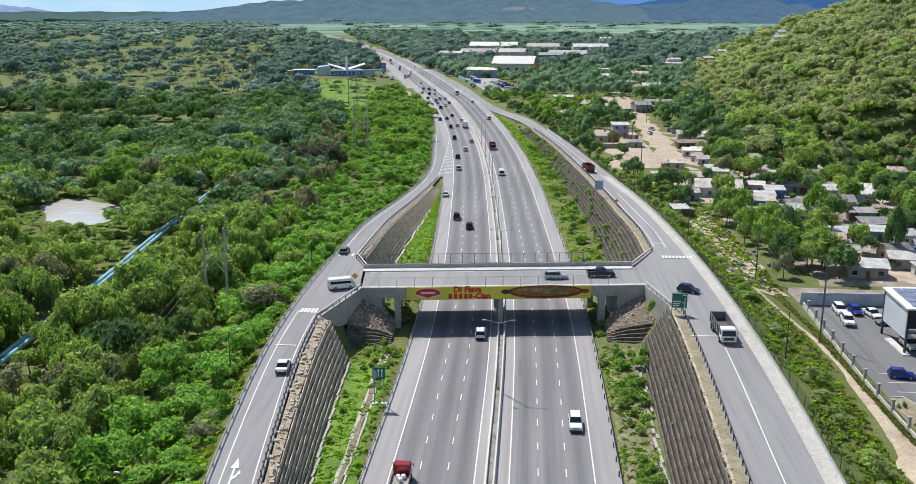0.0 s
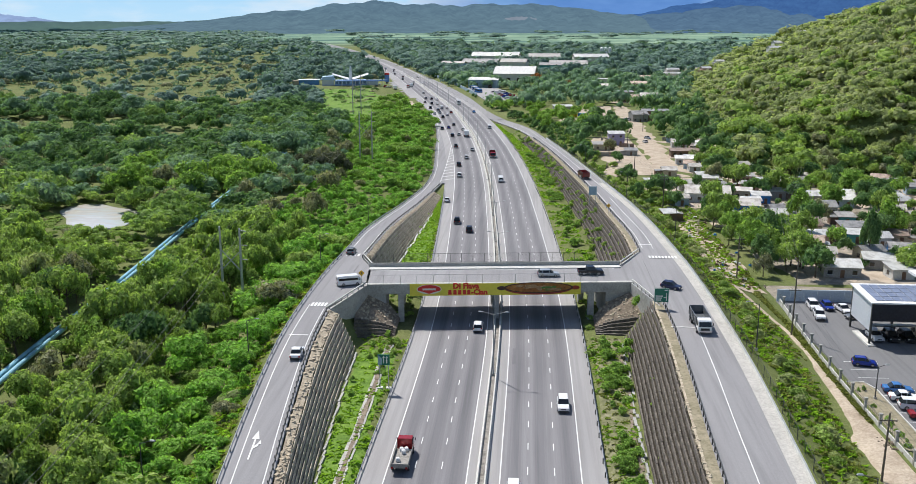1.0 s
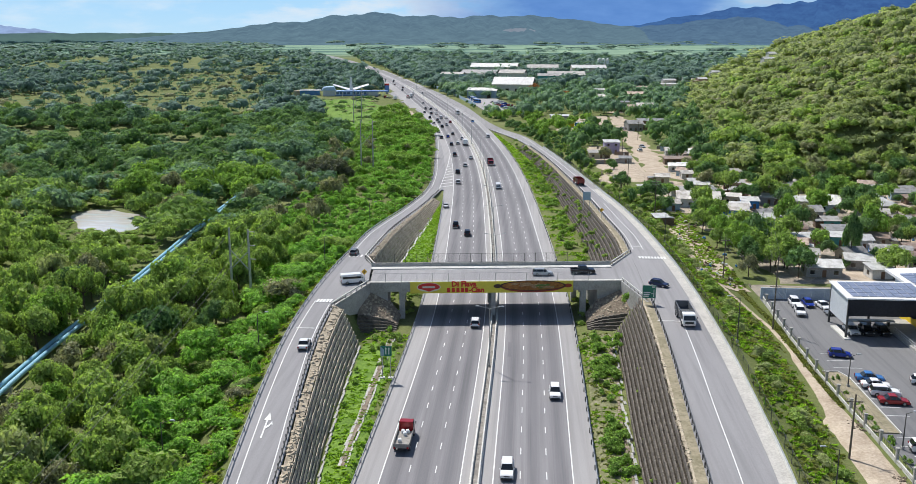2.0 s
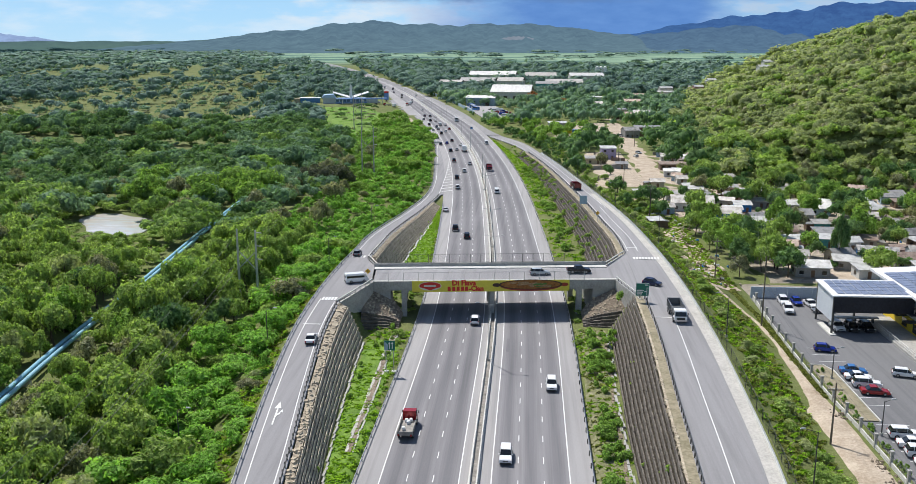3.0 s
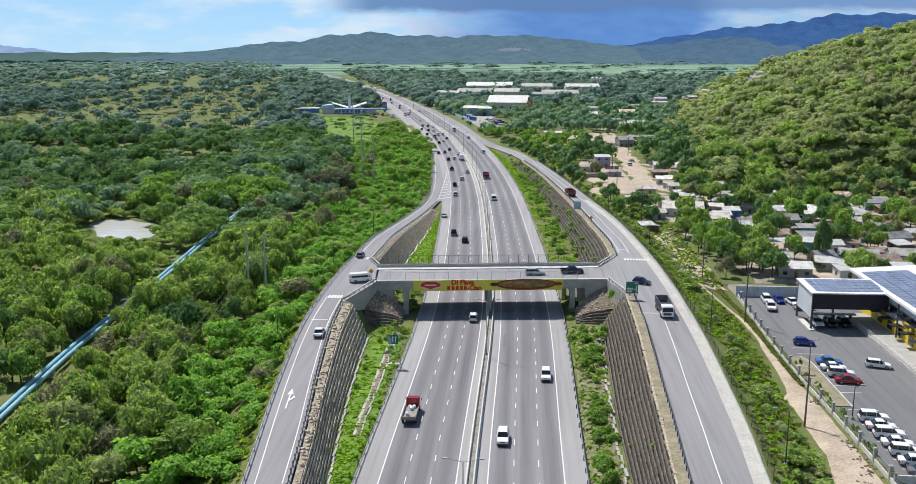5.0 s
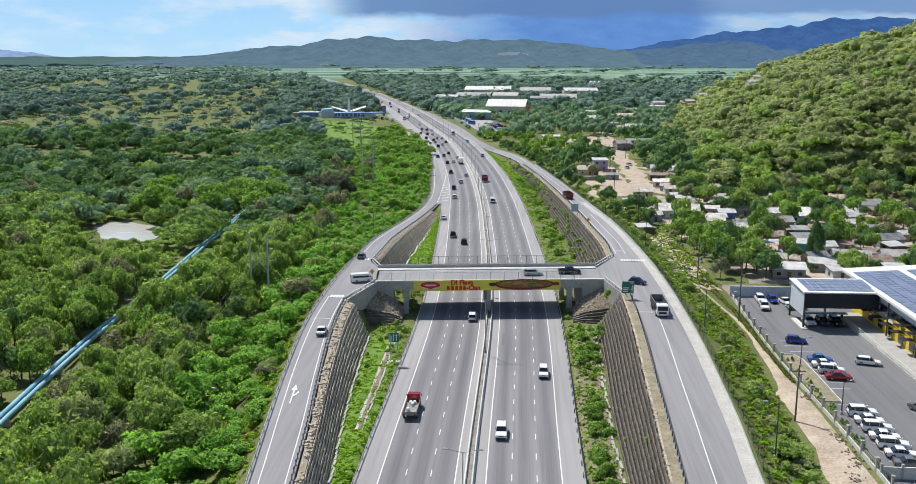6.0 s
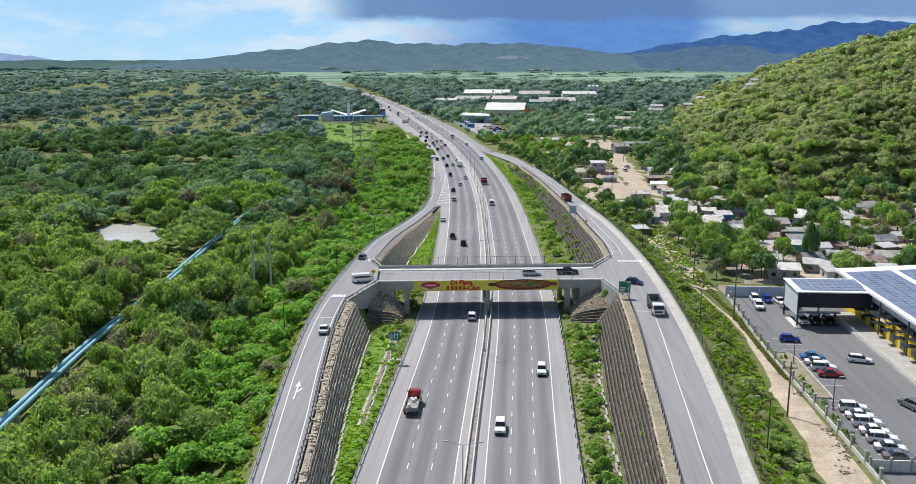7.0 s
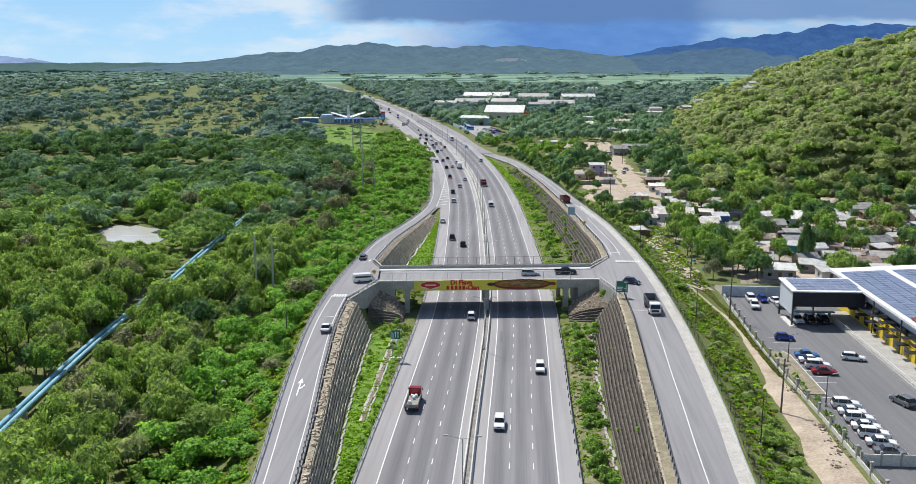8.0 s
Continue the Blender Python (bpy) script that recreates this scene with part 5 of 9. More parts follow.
def right_barrier():
    wall = thing("roadside_barrier", "pale concrete barrier topped by a steel rail", "barrier", kind="structure")
    ys = np.arange(60, 470, 4.0)
    pts = [(float(ramp_r_out(y)) - 0.1, float(y), float(ramp_r_z(y)) - 0.1) for y in ys]
    part("kerb_wall", Solid().sweep(pts, [(-0.25, -0.5), (0.2, -0.5), (0.12, 0.55), (-0.12, 0.55)]), M["pale_concrete"], wall)
    part("beam", Solid().sweep([(x - 0.15, y, z + 0.35) for x, y, z in pts], W_BEAM), M["steel"], wall)
    fence_ = thing("mesh_fence", "dark chain-link fence along the slip road", "fence", kind="structure")
    post = Solid().tube((0, 0, -0.6), (0, 0, 1.9), 0.045, n=6).mesh("post", M["dark_steel"])
    fp = [(x + 0.75, y, z) for x, y, z in pts]
    for x, y, z in fp:
        part("post", post, None, fence_, at=pose(x, y, z))
    so = Solid()
    for h in (0.1, 1.85):
        so.sweep([(x, y, z + h) for x, y, z in fp], [(-0.02, -0.02), (0.02, -0.02), (0.02, 0.02), (-0.02, 0.02)])
    part("rail", so, M["dark_steel"], fence_)
    net = Solid()
    for i in range(len(fp) - 1):
        a, b = Vector(fp[i]), Vector(fp[i + 1])
        for k in range(9):
            p, q = a.lerp(b, k / 9), a.lerp(b, (k + 2) / 9)
            net.tube(p, q + Vector((0, 0, 1.85)), 0.007, n=3, caps=False)
            net.tube(q, p + Vector((0, 0, 1.85)), 0.007, n=3, caps=False)
    part("wire_mesh", net, M["dark_steel"], fence_, "wire mesh")


right_barrier()


def median_barrier():
    wall = thing("median_barrier", "pale concrete median barrier in two rows", "barrier", kind="structure")
    ys = np.arange(40, 1000, 6.0)
    for d in (-0.62, 0.42):
        pts = [(float(median_x(y)) + d, float(y), 0.0) for y in ys]
        part("row", Solid().sweep(pts, [(-0.28, -0.05), (0.28, -0.05), (0.24, 0.18), (0.10, 0.35), (0.08, 0.85), (-0.08, 0.85), (-0.10, 0.35), (-0.24, 0.18)]), M["pale_concrete"], wall)
    pts = [(float(median_x(y)) - 0.1, float(y), 0.0) for y in ys]
    part("gap_fill", Solid().sweep(pts, [(-0.3, -0.05), (0.3, -0.05), (0.3, 0.3), (-0.3, 0.3)]), M["dark_concrete"], wall, "dark gravel fill between the rows")


median_barrier()


# ---- lamp posts ----
def lamp_post(name, label, tall, arms, arm_len, mat):
    ob = thing(name, label, "street lamp")
    part("base", Solid().box(0, 0, 0.25, 0.4, 0.4, 0.5), M["concrete"], ob)
    part("pole", Solid().tube((0, 0, 0.4), (0, 0, tall), 0.11, 0.06, 8), mat, ob)
    for a in arms:
        dx = math.cos(a) * arm_len
        dy = math.sin(a) * arm_len
        part("arm", Solid().tube((0, 0, tall - 0.1), (dx, dy, tall + 0.35), 0.045, 0.04, 6), mat, ob)
        part("lamp_head", Solid().box(dx * 1.15, dy * 1.15, tall + 0.38, 0.75 if abs(dx) > abs(dy) else 0.28, 0.28 if abs(dx) > abs(dy) else 0.75, 0.14, 0, 0.7), M["steel"], ob)
    return ob


post = lamp_post("median_lamp", "tall grey steel lamp post with two arms", 11.0, (0.0, math.pi), 1.9, M["steel"])
post.matrix_basis = pose(float(median_x(99)) - 0.1, 99, 0.2)
tagged(post, group="lamps on the median")
for i, y in enumerate([170, 229] + [265 + 33 * k for k in range(20)]):
    a = math.degrees(math.atan2(float(median_x(y + 1) - median_x(y - 1)), 2))
    copy_thing(post, pose(float(median_x(y)) - 0.1, y, 0.2, 0, 0, -a))
side = lamp_post("street_lamp", "slender steel street lamp with one arm", 8.0, (math.pi,), 1.6, M["dark_steel"])
side.matrix_basis = pose(37.2, 168.8, float(ground_z(37.2, 168.8)))
tagged(side, group="lamps behind the barrier")
for x, y in ((36.4, 114.7), (36.0, 245.7), (30.0, 300.0), (22.0, 370.0)):
    copy_thing(side, pose(x, y, float(ground_z(x, y))))
left_lamp = lamp_post("street_lamp", "slender steel street lamp above the mangroves", 8.0, (0.0,), 1.4, M["dark_steel"])
left_lamp.matrix_basis = pose(-44.6, 160, float(ground_z(-44.6, 160)))
tagged(left_lamp, group="lamps beside the left slip road")
for x, y in ((-47.8, 125.2), (-45.0, 215.0), (-43.5, 268.0)):
    copy_thing(left_lamp, pose(x, y, float(ground_z(x, y))))

# ---- signs ----
M["sign_green"] = paint_mat("sign_green", (0.008, 0.16, 0.11), 0.4, wear=0.06)
M["sign_yellow"] = paint_mat("sign_yellow", (0.75, 0.42, 0.02), 0.4)
M["sign_blue"] = paint_mat("sign_pale_blue", (0.30, 0.42, 0.52), 0.4)
M["white"] = paint_mat("sign_white", (0.78, 0.78, 0.76), 0.45)


def big_sign():
    s = thing("direction_sign", "green direction sign with white writing on posts", "road sign", pose(23.3, 186.0, 7.0))
    part("panel", Solid().box(0.9, 0, 3.2, 2.6, 0.08, 2.6), M["sign_green"], s)
    rim = Solid()
    for x, z, w, h in ((0.9, 4.46, 2.5, 0.05), (0.9, 1.94, 2.5, 0.05), (-0.36, 3.2, 0.05, 2.5), (2.16, 3.2, 0.05, 2.5)):
        rim.box(x, -0.05, z, w, 0.02, h)
    part("border", rim, M["white"], s)
    for x, z, w in ((1.7, 4.15, 0.6), (0.5, 3.05, 1.3), (0.42, 2.68, 1.15), (0.36, 2.31, 1.0)):
        part("writing_bar", Solid().box(x, -0.05, z, w, 0.02, 0.2), M["white"], s)
    part("arrow", Solid().box(1.8, -0.05, 2.9, 0.12, 0.02, 1.5).box(1.55, -0.05, 2.8, 0.5, 0.021, 0.12), M["white"], s)
    for x in (-0.3, 2.0):
        part("post", Solid().tube((x, 0.12, -0.5), (x, 0.12, 4.2), 0.08, n=8), M["steel"], s)
    part("footing", Solid().box(0.9, 0.1, 0.05, 3.2, 1.4, 0.3), M["concrete"], s)


def exit_sign():
    s = thing("exit_sign", "green lane sign with white arrows on posts", "road sign", pose(-23.3, 163.2, 0.1))
    part("panel", Solid().box(0, 0, 5.1, 1.95, 0.08, 1.8), M["sign_green"], s)
    for x in (-0.02, 0.5):
        part("arrow", Solid().box(x, -0.05, 5.05, 0.16, 0.02, 1.1).prism([(x - 0.22, 5.45), (x + 0.22, 5.45), (x, 5.8)], -0.062, -0.042, "y"), M["white"], s)
    part("corner", Solid().prism([(-0.96, 4.25), (-0.3, 4.25), (-0.3, 5.3), (-0.96, 5.95)], -0.06, -0.042, "y"), M["sign_blue"], s)
    for x in (-0.7, 0.7):
        part("post", Solid().tube((x, 0.1, -0.3), (x, 0.1, 5.9), 0.08, n=8), M["steel"], s)
        part("footing", Solid().box(x, 0.1, 0.1, 0.8, 0.8, 0.4), M["pale_concrete"], s)


def warning_sign(x, y, z, face):
    s = thing("warning_sign", "yellow diamond warning sign on a post", "road sign", pose(x, y, z, 0, 0, face), "yellow warning signs")
    part("plate", Solid().prism([(-0.62, 2.6), (0, 1.98), (0.62, 2.6), (0, 3.22)], -0.03, 0.0, "y"), M["sign_yellow"], s)
    part("mark", Solid().box(0, -0.035, 2.6, 0.1, 0.02, 0.5), M["dark_steel"], s)
    part("post", Solid().tube((0, 0.05, -0.3), (0, 0.05, 2.9), 0.045, n=6), M["steel"], s)


big_sign()
exit_sign()
warning_sign(-32.6, 196.0, DECK, 0)
warning_sign(22.2, 273.0, float(ramp_r_z(273)), 0)
s = thing("back_of_sign", "pale blue panel of a sign on two posts", "road sign", pose(19.3, 293, float(ramp_r_z(293))))
part("panel", Solid().box(0, 0, 3.4, 2.3, 0.08, 2.6), M["sign_blue"], s)
for x in (-0.9, 0.9):
    part("post", Solid().tube((x, 0.1, -0.8), (x, 0.1, 4.6), 0.07, n=6), M["steel"], s)

# ---- markings on the slip roads ----
def ramp_line(parent, line, z, y0, y1, w=0.14):
    road("edge_line", M["line"], "", off(line, -w / 2), off(line, w / 2), lambda y: z(y) + 0.022, y0, y1, 3, parent=parent, thick=0.012)


ramp_line(left_ramp, off(ramp_l_out, 1.75), ramp_l_z, 40, 184)
ramp_line(left_ramp, off(ramp_l_in, -1.05), ramp_l_z, 40, 182)
ramp_line(left_ramp, off(ramp_l_out, 1.2), ramp_l_z, 228, 356)
ramp_line(left_ramp, off(ramp_l_in, -1.0), ramp_l_z, 222, 352)
ramp_line(right_ramp, off(ramp_r_in, 4.1), ramp_r_z, 40, 176)
ramp_line(right_ramp, off(ramp_r_in, 1.2), ramp_r_z, 232, 560)
ramp_line(right_ramp, off(ramp_r_in, 3.6), ramp_r_z, 232, 300)
ramp_line(right_ramp, off(ramp_r_out, -2.3), ramp_r_z, 300, 540)


def crossing(parent, xa, xb, y, z, bars, long, name="crossing_bar"):
    so = Solid().box(0, 0, 0, 0.45, long, 0.016).mesh(name, M["line"])
    for i in range(bars):
        part(name, so, None, parent, at=pose(xa + (xb - xa) * (i + 0.5) / bars, y, z + 0.03))


crossing(left_ramp, -40.0, -36.9, 184.0, DECK - 0.15, 5, 2.2)
crossing(left_ramp, -40.6, -37.2, 221.0, DECK - 0.3, 4, 2.0)
crossing(right_ramp, 26.6, 33.0, 223.0, DECK - 0.05, 9, 2.0)
for p, x0, x1, y in ((left_ramp, -40.2, -36.9, 168.5),):
    part("stop_line", Solid().box((x0 + x1) / 2, y, float(ramp_l_z(y)) + 0.03, x1 - x0, 0.3, 0.016), M["line"], p)
part("stop_line", Solid().box(26.6, 176.5, float(ramp_r_z(176.5)) + 0.03, 4.0, 0.3, 0.016), M["line"], right_ramp)
part("stop_line", Solid().box(27.6, 236.0, float(ramp_r_z(236)) + 0.03, 3.2, 0.35, 0.016), M["line"], right_ramp)
arrow = Solid().prism([(-0.11, -4), (0.11, -4), (0.11, 1.4), (-0.11, 1.4)], 0, 0.016, "z").prism([(-0.5, 1.4), (0.5, 1.4), (0.0, 3.8)], 0, 0.016, "z").prism([(0.11, -1.2), (0.62, -0.5), (0.62, 0.2), (0.11, -0.5)], 0, 0.0165, "z").prism([(0.4, 0.0), (0.95, 0.0), (0.72, 1.0)], 0, 0.0165, "z")
part("turn_arrow", arrow, M["line"], left_ramp, "white painted turn arrow", at=pose(-35.0, 130, float(ramp_l_z(130)) + 0.05, 1.6, 0, 6))
# hatching ahead of the nose where the lanes part
nose = Solid()
for i in range(12):
    y = 362 + i * 7.5
    w = 4.8 * (1 - i / 12.5)
    xr = float(median_x(y)) - 13.4
    nose.add([(xr - w, y - 1.5, 0.05), (xr, y + 3.0, 0.05), (xr, y + 3.8, 0.05), (xr - w, y - 0.7, 0.05)], [(0, 1, 2, 3)])
part("hatching", nose, M["line"], highway, "white painted hatching")
road("edge_line", M["line"], "", lambda y: median_x(y) - 13.4 - 5.0 * (1 - (y - 357) / 96), lambda y: median_x(y) - 13.25 - 5.0 * (1 - (y - 357) / 96), flat_z(0.045), 357, 452, 4, parent=highway, thick=0.015)
ramp_line(highway, off(ramp_l_out, 1.5), zero, 360, 700)

# ---- drainage strips between the walls and the highway ----
def drain(label, x_of, y0, y1, w, mat, seed, rough=0.12):
    rng = random.Random(seed)
    so = Solid()
    y = y0
    while y < y1:
        l = rng.uniform(1.2, 3.2)
        so.box(float(x_of(y)) + rng.uniform(-rough, rough), y + l / 2, 0.2 + rng.uniform(-0.05, 0.06), w * rng.uniform(0.8, 1.15), l * 1.02, 0.3, rng.uniform(-0.03, 0.03), 0.95)
        y += l
    ob = new("drain_kerb", so.mesh("drain_kerb", mat))
    tagged(ob, label, "drain", kind="structure")


drain("pale stone kerb of a drain in the grass", lambda y: -25.0 - (y - 125) * 0.015, 130, 182, 0.5, M["gravel"], 1)
drain("pale stone kerb of a drain in the grass", lambda y: -24.1 - (y - 125) * 0.012, 130, 184, 0.3, M["gravel"], 2)
drain("pale rubble bed of a drain", lambda y: -24.6 - (y - 125) * 0.013, 130, 183, 0.8, M["rubble"], 12, 0.1)
drain("pale channel at the foot of the terraced wall", off(toe_l, 0.45), 60, 178, 0.35, M["concrete"], 3)
drain("pale channel at the foot of the terraced wall", off(toe_r, -0.7), 90, 186, 0.4, M["concrete"], 4, 0.3)
drain("broken pale drain along the wall", off(toe_r, -1.5), 100, 182, 0.5, M["rubble"], 5, 0.4)
drain("pale channel at the foot of the terraced wall", off(toe_l, 0.6), 226, 300, 0.4, M["pale_concrete"], 6, 0.3)


# grass on the strips beside the highway: tufts joined as one
def tufts(label, places, mat, size):
    rng = np.random.RandomState(len(places))
    v, q = [], []
    n = 0
    for x, y, z in places:
        for k in range(3):
            a, s, h = rng.uniform(0, 6.28), size * rng.uniform(0.5, 1.3), size * rng.uniform(0.5, 1.4)
            dx, dy = math.cos(a) * s, math.sin(a) * s
            ox, oy = rng.uniform(-0.3, 0.3, 2)
            v += [(x + ox - dx, y + oy - dy, z), (x + ox + dx, y + oy + dy, z), (x + ox + dx * 1.3 + 0.1, y + oy + dy * 1.3 - 0.15, z + h), (x + ox - dx * 0.7 + 0.1, y + oy - dy * 0.7 - 0.15, z + h * 0.8)]
            q.append((n, n + 1, n + 2, n + 3))
            n += 4
    me = quads_mesh("grass", np.array(v), np.array(q), np.zeros((0, 3)), mat)
    tagged(new("grass", me), label, "grass", kind="stuff")


rg = np.random.RandomState(5)
M["blade"] = leaf_mat("grass_blade", ((0.16, 0.28, 0.035), (0.24, 0.40, 0.05), (0.34, 0.48, 0.085)), 0.45, 0.15)
ty = np.where(rg.uniform(0, 1, 7000) < 0.7, rg.uniform(85, 340, 7000), rg.uniform(330, 545, 7000))
odd = np.arange(7000) % 2 == 1
ta = np.where(odd, toe_l(ty) + 0.7, median_x(ty) + 16.7)
tb = np.where(odd & (ty < 350), median_x(ty) - 16.6, toe_r(ty) - 0.6)
ta = np.where(odd & (ty >= 350), median_x(ty) + 16.7, ta)
tx = ta + (tb - ta) * rg.uniform(0, 1, 7000)
ok = (tb > ta) & ~((ty > 188) & (ty < 222)) & (lumps(tx, ty, 14, 2) + rg.uniform(-0.3, 0.3, 7000) > np.where(odd, -0.6, 0.0))
more = ~odd & (ty < 190) & (rg.uniform(0, 1, 7000) < 0.6) & (tb > ta) & ~ok
M["dry_blade"] = leaf_mat("dry_grass_blade", ((0.15, 0.17, 0.05), (0.22, 0.24, 0.085), (0.30, 0.30, 0.14)), 0.4, 0.15)
tufts("dry olive grass and weeds on the verge", np.stack([tx, ty, ground_z(tx, ty) - 0.05], 1)[more], M["dry_blade"], 0.35)
tufts("bright green grass on the verge", np.stack([tx, ty, ground_z(tx, ty) - 0.05], 1)[ok], M["blade"], 0.35)
ty = rg.uniform(85, 330, 9000)
tx = np.where(np.arange(9000) % 3 > 0, ramp_r_out(ty) + 1.0 + rg.uniform(0, 1, 9000) * (49 - ramp_r_out(ty)), ramp_l_out(ty) - rg.uniform(0.8, 6, 9000))
edge = np.interp(ty, [60, 116, 135, 151, 164, 174, 190, 205, 216, 217], [40.5, 42.4, 43.8, 45.1, 46.2, 47.2, 46.8, 44.2, 42.4, 60])
ok = (lumps(tx, ty, 18, 6) > -0.3) & (tx < edge)
pl = np.stack([tx, ty, ground_z(tx, ty) - 0.05], 1)[ok]
tufts("rough grass on the banks of the slip roads", pl[::2], M["blade"], 0.4)
tufts("dry yellow grass on the banks of the slip roads", pl[1::2], M["dry_blade"], 0.38)
ty = rg.uniform(150, 215, 900)
tx = rg.uniform(0, 1, 900)
tx = np.where(ty < 172, 49.3 - tx * 0.5, 48.9 + tx * 1.2 - np.clip((ty - 190) * 0.1, 0, 2.4) * tx)
tufts("dry yellow grass between path and lot wall", np.stack([tx, ty, ground_z(tx, ty) - 0.05], 1), M["dry_blade"], 0.3)


# ---- the blue pipe through the mangroves ----
M["pipe"] = rough_mat("pipe_blue", (0.16, 0.38, 0.48), (0.32, 0.57, 0.68), 0.25, 3.0, 0.5, 0.1)
pipe = thing("water_pipe", "large light-blue water pipe on short supports", "pipe", kind="structure")
for dx in (-0.65, 0.65):
    so = Solid()
    ring_ = [(math.cos(k * math.pi / 5) * 0.42, math.sin(k * math.pi / 5) * 0.42) for k in range(10)]
    so.sweep([(float(pipe_x(y)) + dx, float(y), 1.6) for y in np.arange(75, 420, 6.0)], ring_)
    part("pipe_run", so, M["pipe"], pipe, smooth=True)
sup = Solid().box(0, 0, -0.1, 2.4, 0.5, 2.6).mesh("support", M["pale_concrete"])
for y in range(80, 420, 12):
    part("support", sup, None, pipe, at=pose(float(pipe_x(y)), y, 0.1))

# ---- the pond ----
def pond_mat():
    n = Nodes("sky_pale_water")
    a = n.noise(0.16, 3, 0.6, (0.5, 1.6, 1.0))
    # reflected sky is put into the pale tones; the middle one is brown
    col = n.ramp(a, [(0.35, (0.50, 0.545, 0.54)), (0.55, (0.52, 0.475, 0.42)), (0.7, (0.62, 0.605, 0.575))])
    n.bump(n.noise(2.0, 2, 0.5), 0.06, 0.05)
    return n.finish(col, 0.18, 0, 0.5)


pts = []
for i in range(48):
    a = 2 * math.pi * i / 48
    k = 0.88 + 0.08 * math.sin(3 * a + 1) + 0.06 * math.sin(5 * a)
    yy = 290 + 20 * k * math.sin(a)
    pts.append((-134 - 0.46 * (yy - 297) + 14 * k * math.cos(a), yy))
tagged(new("pond", Solid().prism(pts, -0.4, 0.22, "z").mesh("pond", pond_mat())), "shallow pond among the mangroves, pale with painted sky reflection", "water", kind="structure")


# ---- poles and wires ----
def wire(label, pts, sag, r=0.02):
    so = Solid()
    for a, b in zip(pts, pts[1:]):
        a, b = Vector(a), Vector(b)
        prev = a
        for k in range(1, 9):
            t = k / 8
            p = a.lerp(b, t) - Vector((0, 0, sag * 4 * t * (1 - t)))
            so.tube(prev, p, r, n=3, caps=False)
            prev = p
    tagged(new("power_line", so.mesh("power_line", M["dark_steel"])), label, "cable", kind="structure")


def h_frame(x, y, z, gap, tall, a):
    p = thing("power_pylon", "grey H-frame power pylon with a crossed brace", "pylon", pose(x, y, z, 0, 0, a), "pylons across the wetland")
    for s in (-1, 1):
        part("pole", Solid().tube((s * gap / 2, 0, -0.3), (s * gap / 2, 0, tall), 0.34, 0.20, 8), M["steel"], p)
        part("brace", Solid().tube((-s * gap / 2, 0, tall * 0.48), (s * gap / 2, 0, tall * 0.73), 0.11, n=5), M["steel"], p)
    for h in (0.97, 0.80, 0.63):
        part("insulator", Solid().tube((gap / 2, 0, tall * h), (gap / 2 + 1.6, 0, tall * h), 0.11, n=6), M["steel"], p)


h_frame(-60.6, 202, 0.3, 4.6, 17.5, -14)
h_frame(-67.4, 404, 0.3, 5.4, 21, -10)
h_frame(-106, 596, 0.3, 5.4, 24, -10)
for dx in (-2.3, 2.3, 3.4):
    wire("thin power lines over the mangroves", [(-50 + dx, 60, 15), (-60.6 + dx, 202, 16.5), (-67.4 + dx, 404, 19.5), (-106 + dx, 596, 22)], 2.5, 0.03)


def utility_pole(x, y, tall, arms, label="brown wooden utility pole with crossarms"):
    p = thing("utility_pole", label, "utility pole", pose(x, y, float(ground_z(x, y))), "wooden utility poles")
    part("pole", Solid().tube((0, 0, -0.3), (0.05, 0, tall), 0.17, 0.11, 8), M["wood_pole"], p)
    for h in arms:
        part("crossarm", Solid().box(0, 0.12, h, 2.2, 0.12, 0.14), M["wood_pole"], p)
        for k in (-0.9, -0.3, 0.3, 0.9):
            part("insulator", Solid().tube((k, 0.12, h + 0.07), (k, 0.12, h + 0.25), 0.04, n=5), M["white"], p)


utility_pole(48.4, 187.9, 14.5, (8.6,))
utility_pole(44.6, 133.3, 9.5, (8.4,))
utility_pole(46.6, 225, 10.0, (9.2,))
utility_pole(41.0, 300, 11.0, (10.4, 9.6))
utility_pole(37.0, 342, 12.0, (11.0,))
utility_pole(43.0, 420, 10.0, (9.4,))
utility_pole(60.0, 505, 10.0, (9.4,))
for k in (-0.9, 0.0, 0.9):
    wire("sagging power lines on wooden poles", [(44.0 + k, 70, 11.6), (44.6 + k, 133.3, 10.9), (48.4 + k, 187.9, 11.1), (46.6 + k, 225, 11.8), (41 + k, 300, 13), (37 + k, 342, 13.6)], 1.0)
    wire("sagging power lines on wooden poles", [(48.4 + k, 187.9, 16.2), (66 + k, 262, 11), (90 + k, 330, 12)], 1.6)


# ---- dirt paths ----
path_base = curve((60, 41.0), (116, 42.9), (135, 44.3), (151, 45.6), (164, 46.7), (174, 47.9), (190, 47.6), (205, 45.0), (216, 43.2))


def path_l(y):
    return path_base(y) + (0.45 * np.sin(y * 0.47) + 0.3 * np.sin(y * 1.13)) * np.clip((185 - y) / 40, 0.2, 1)


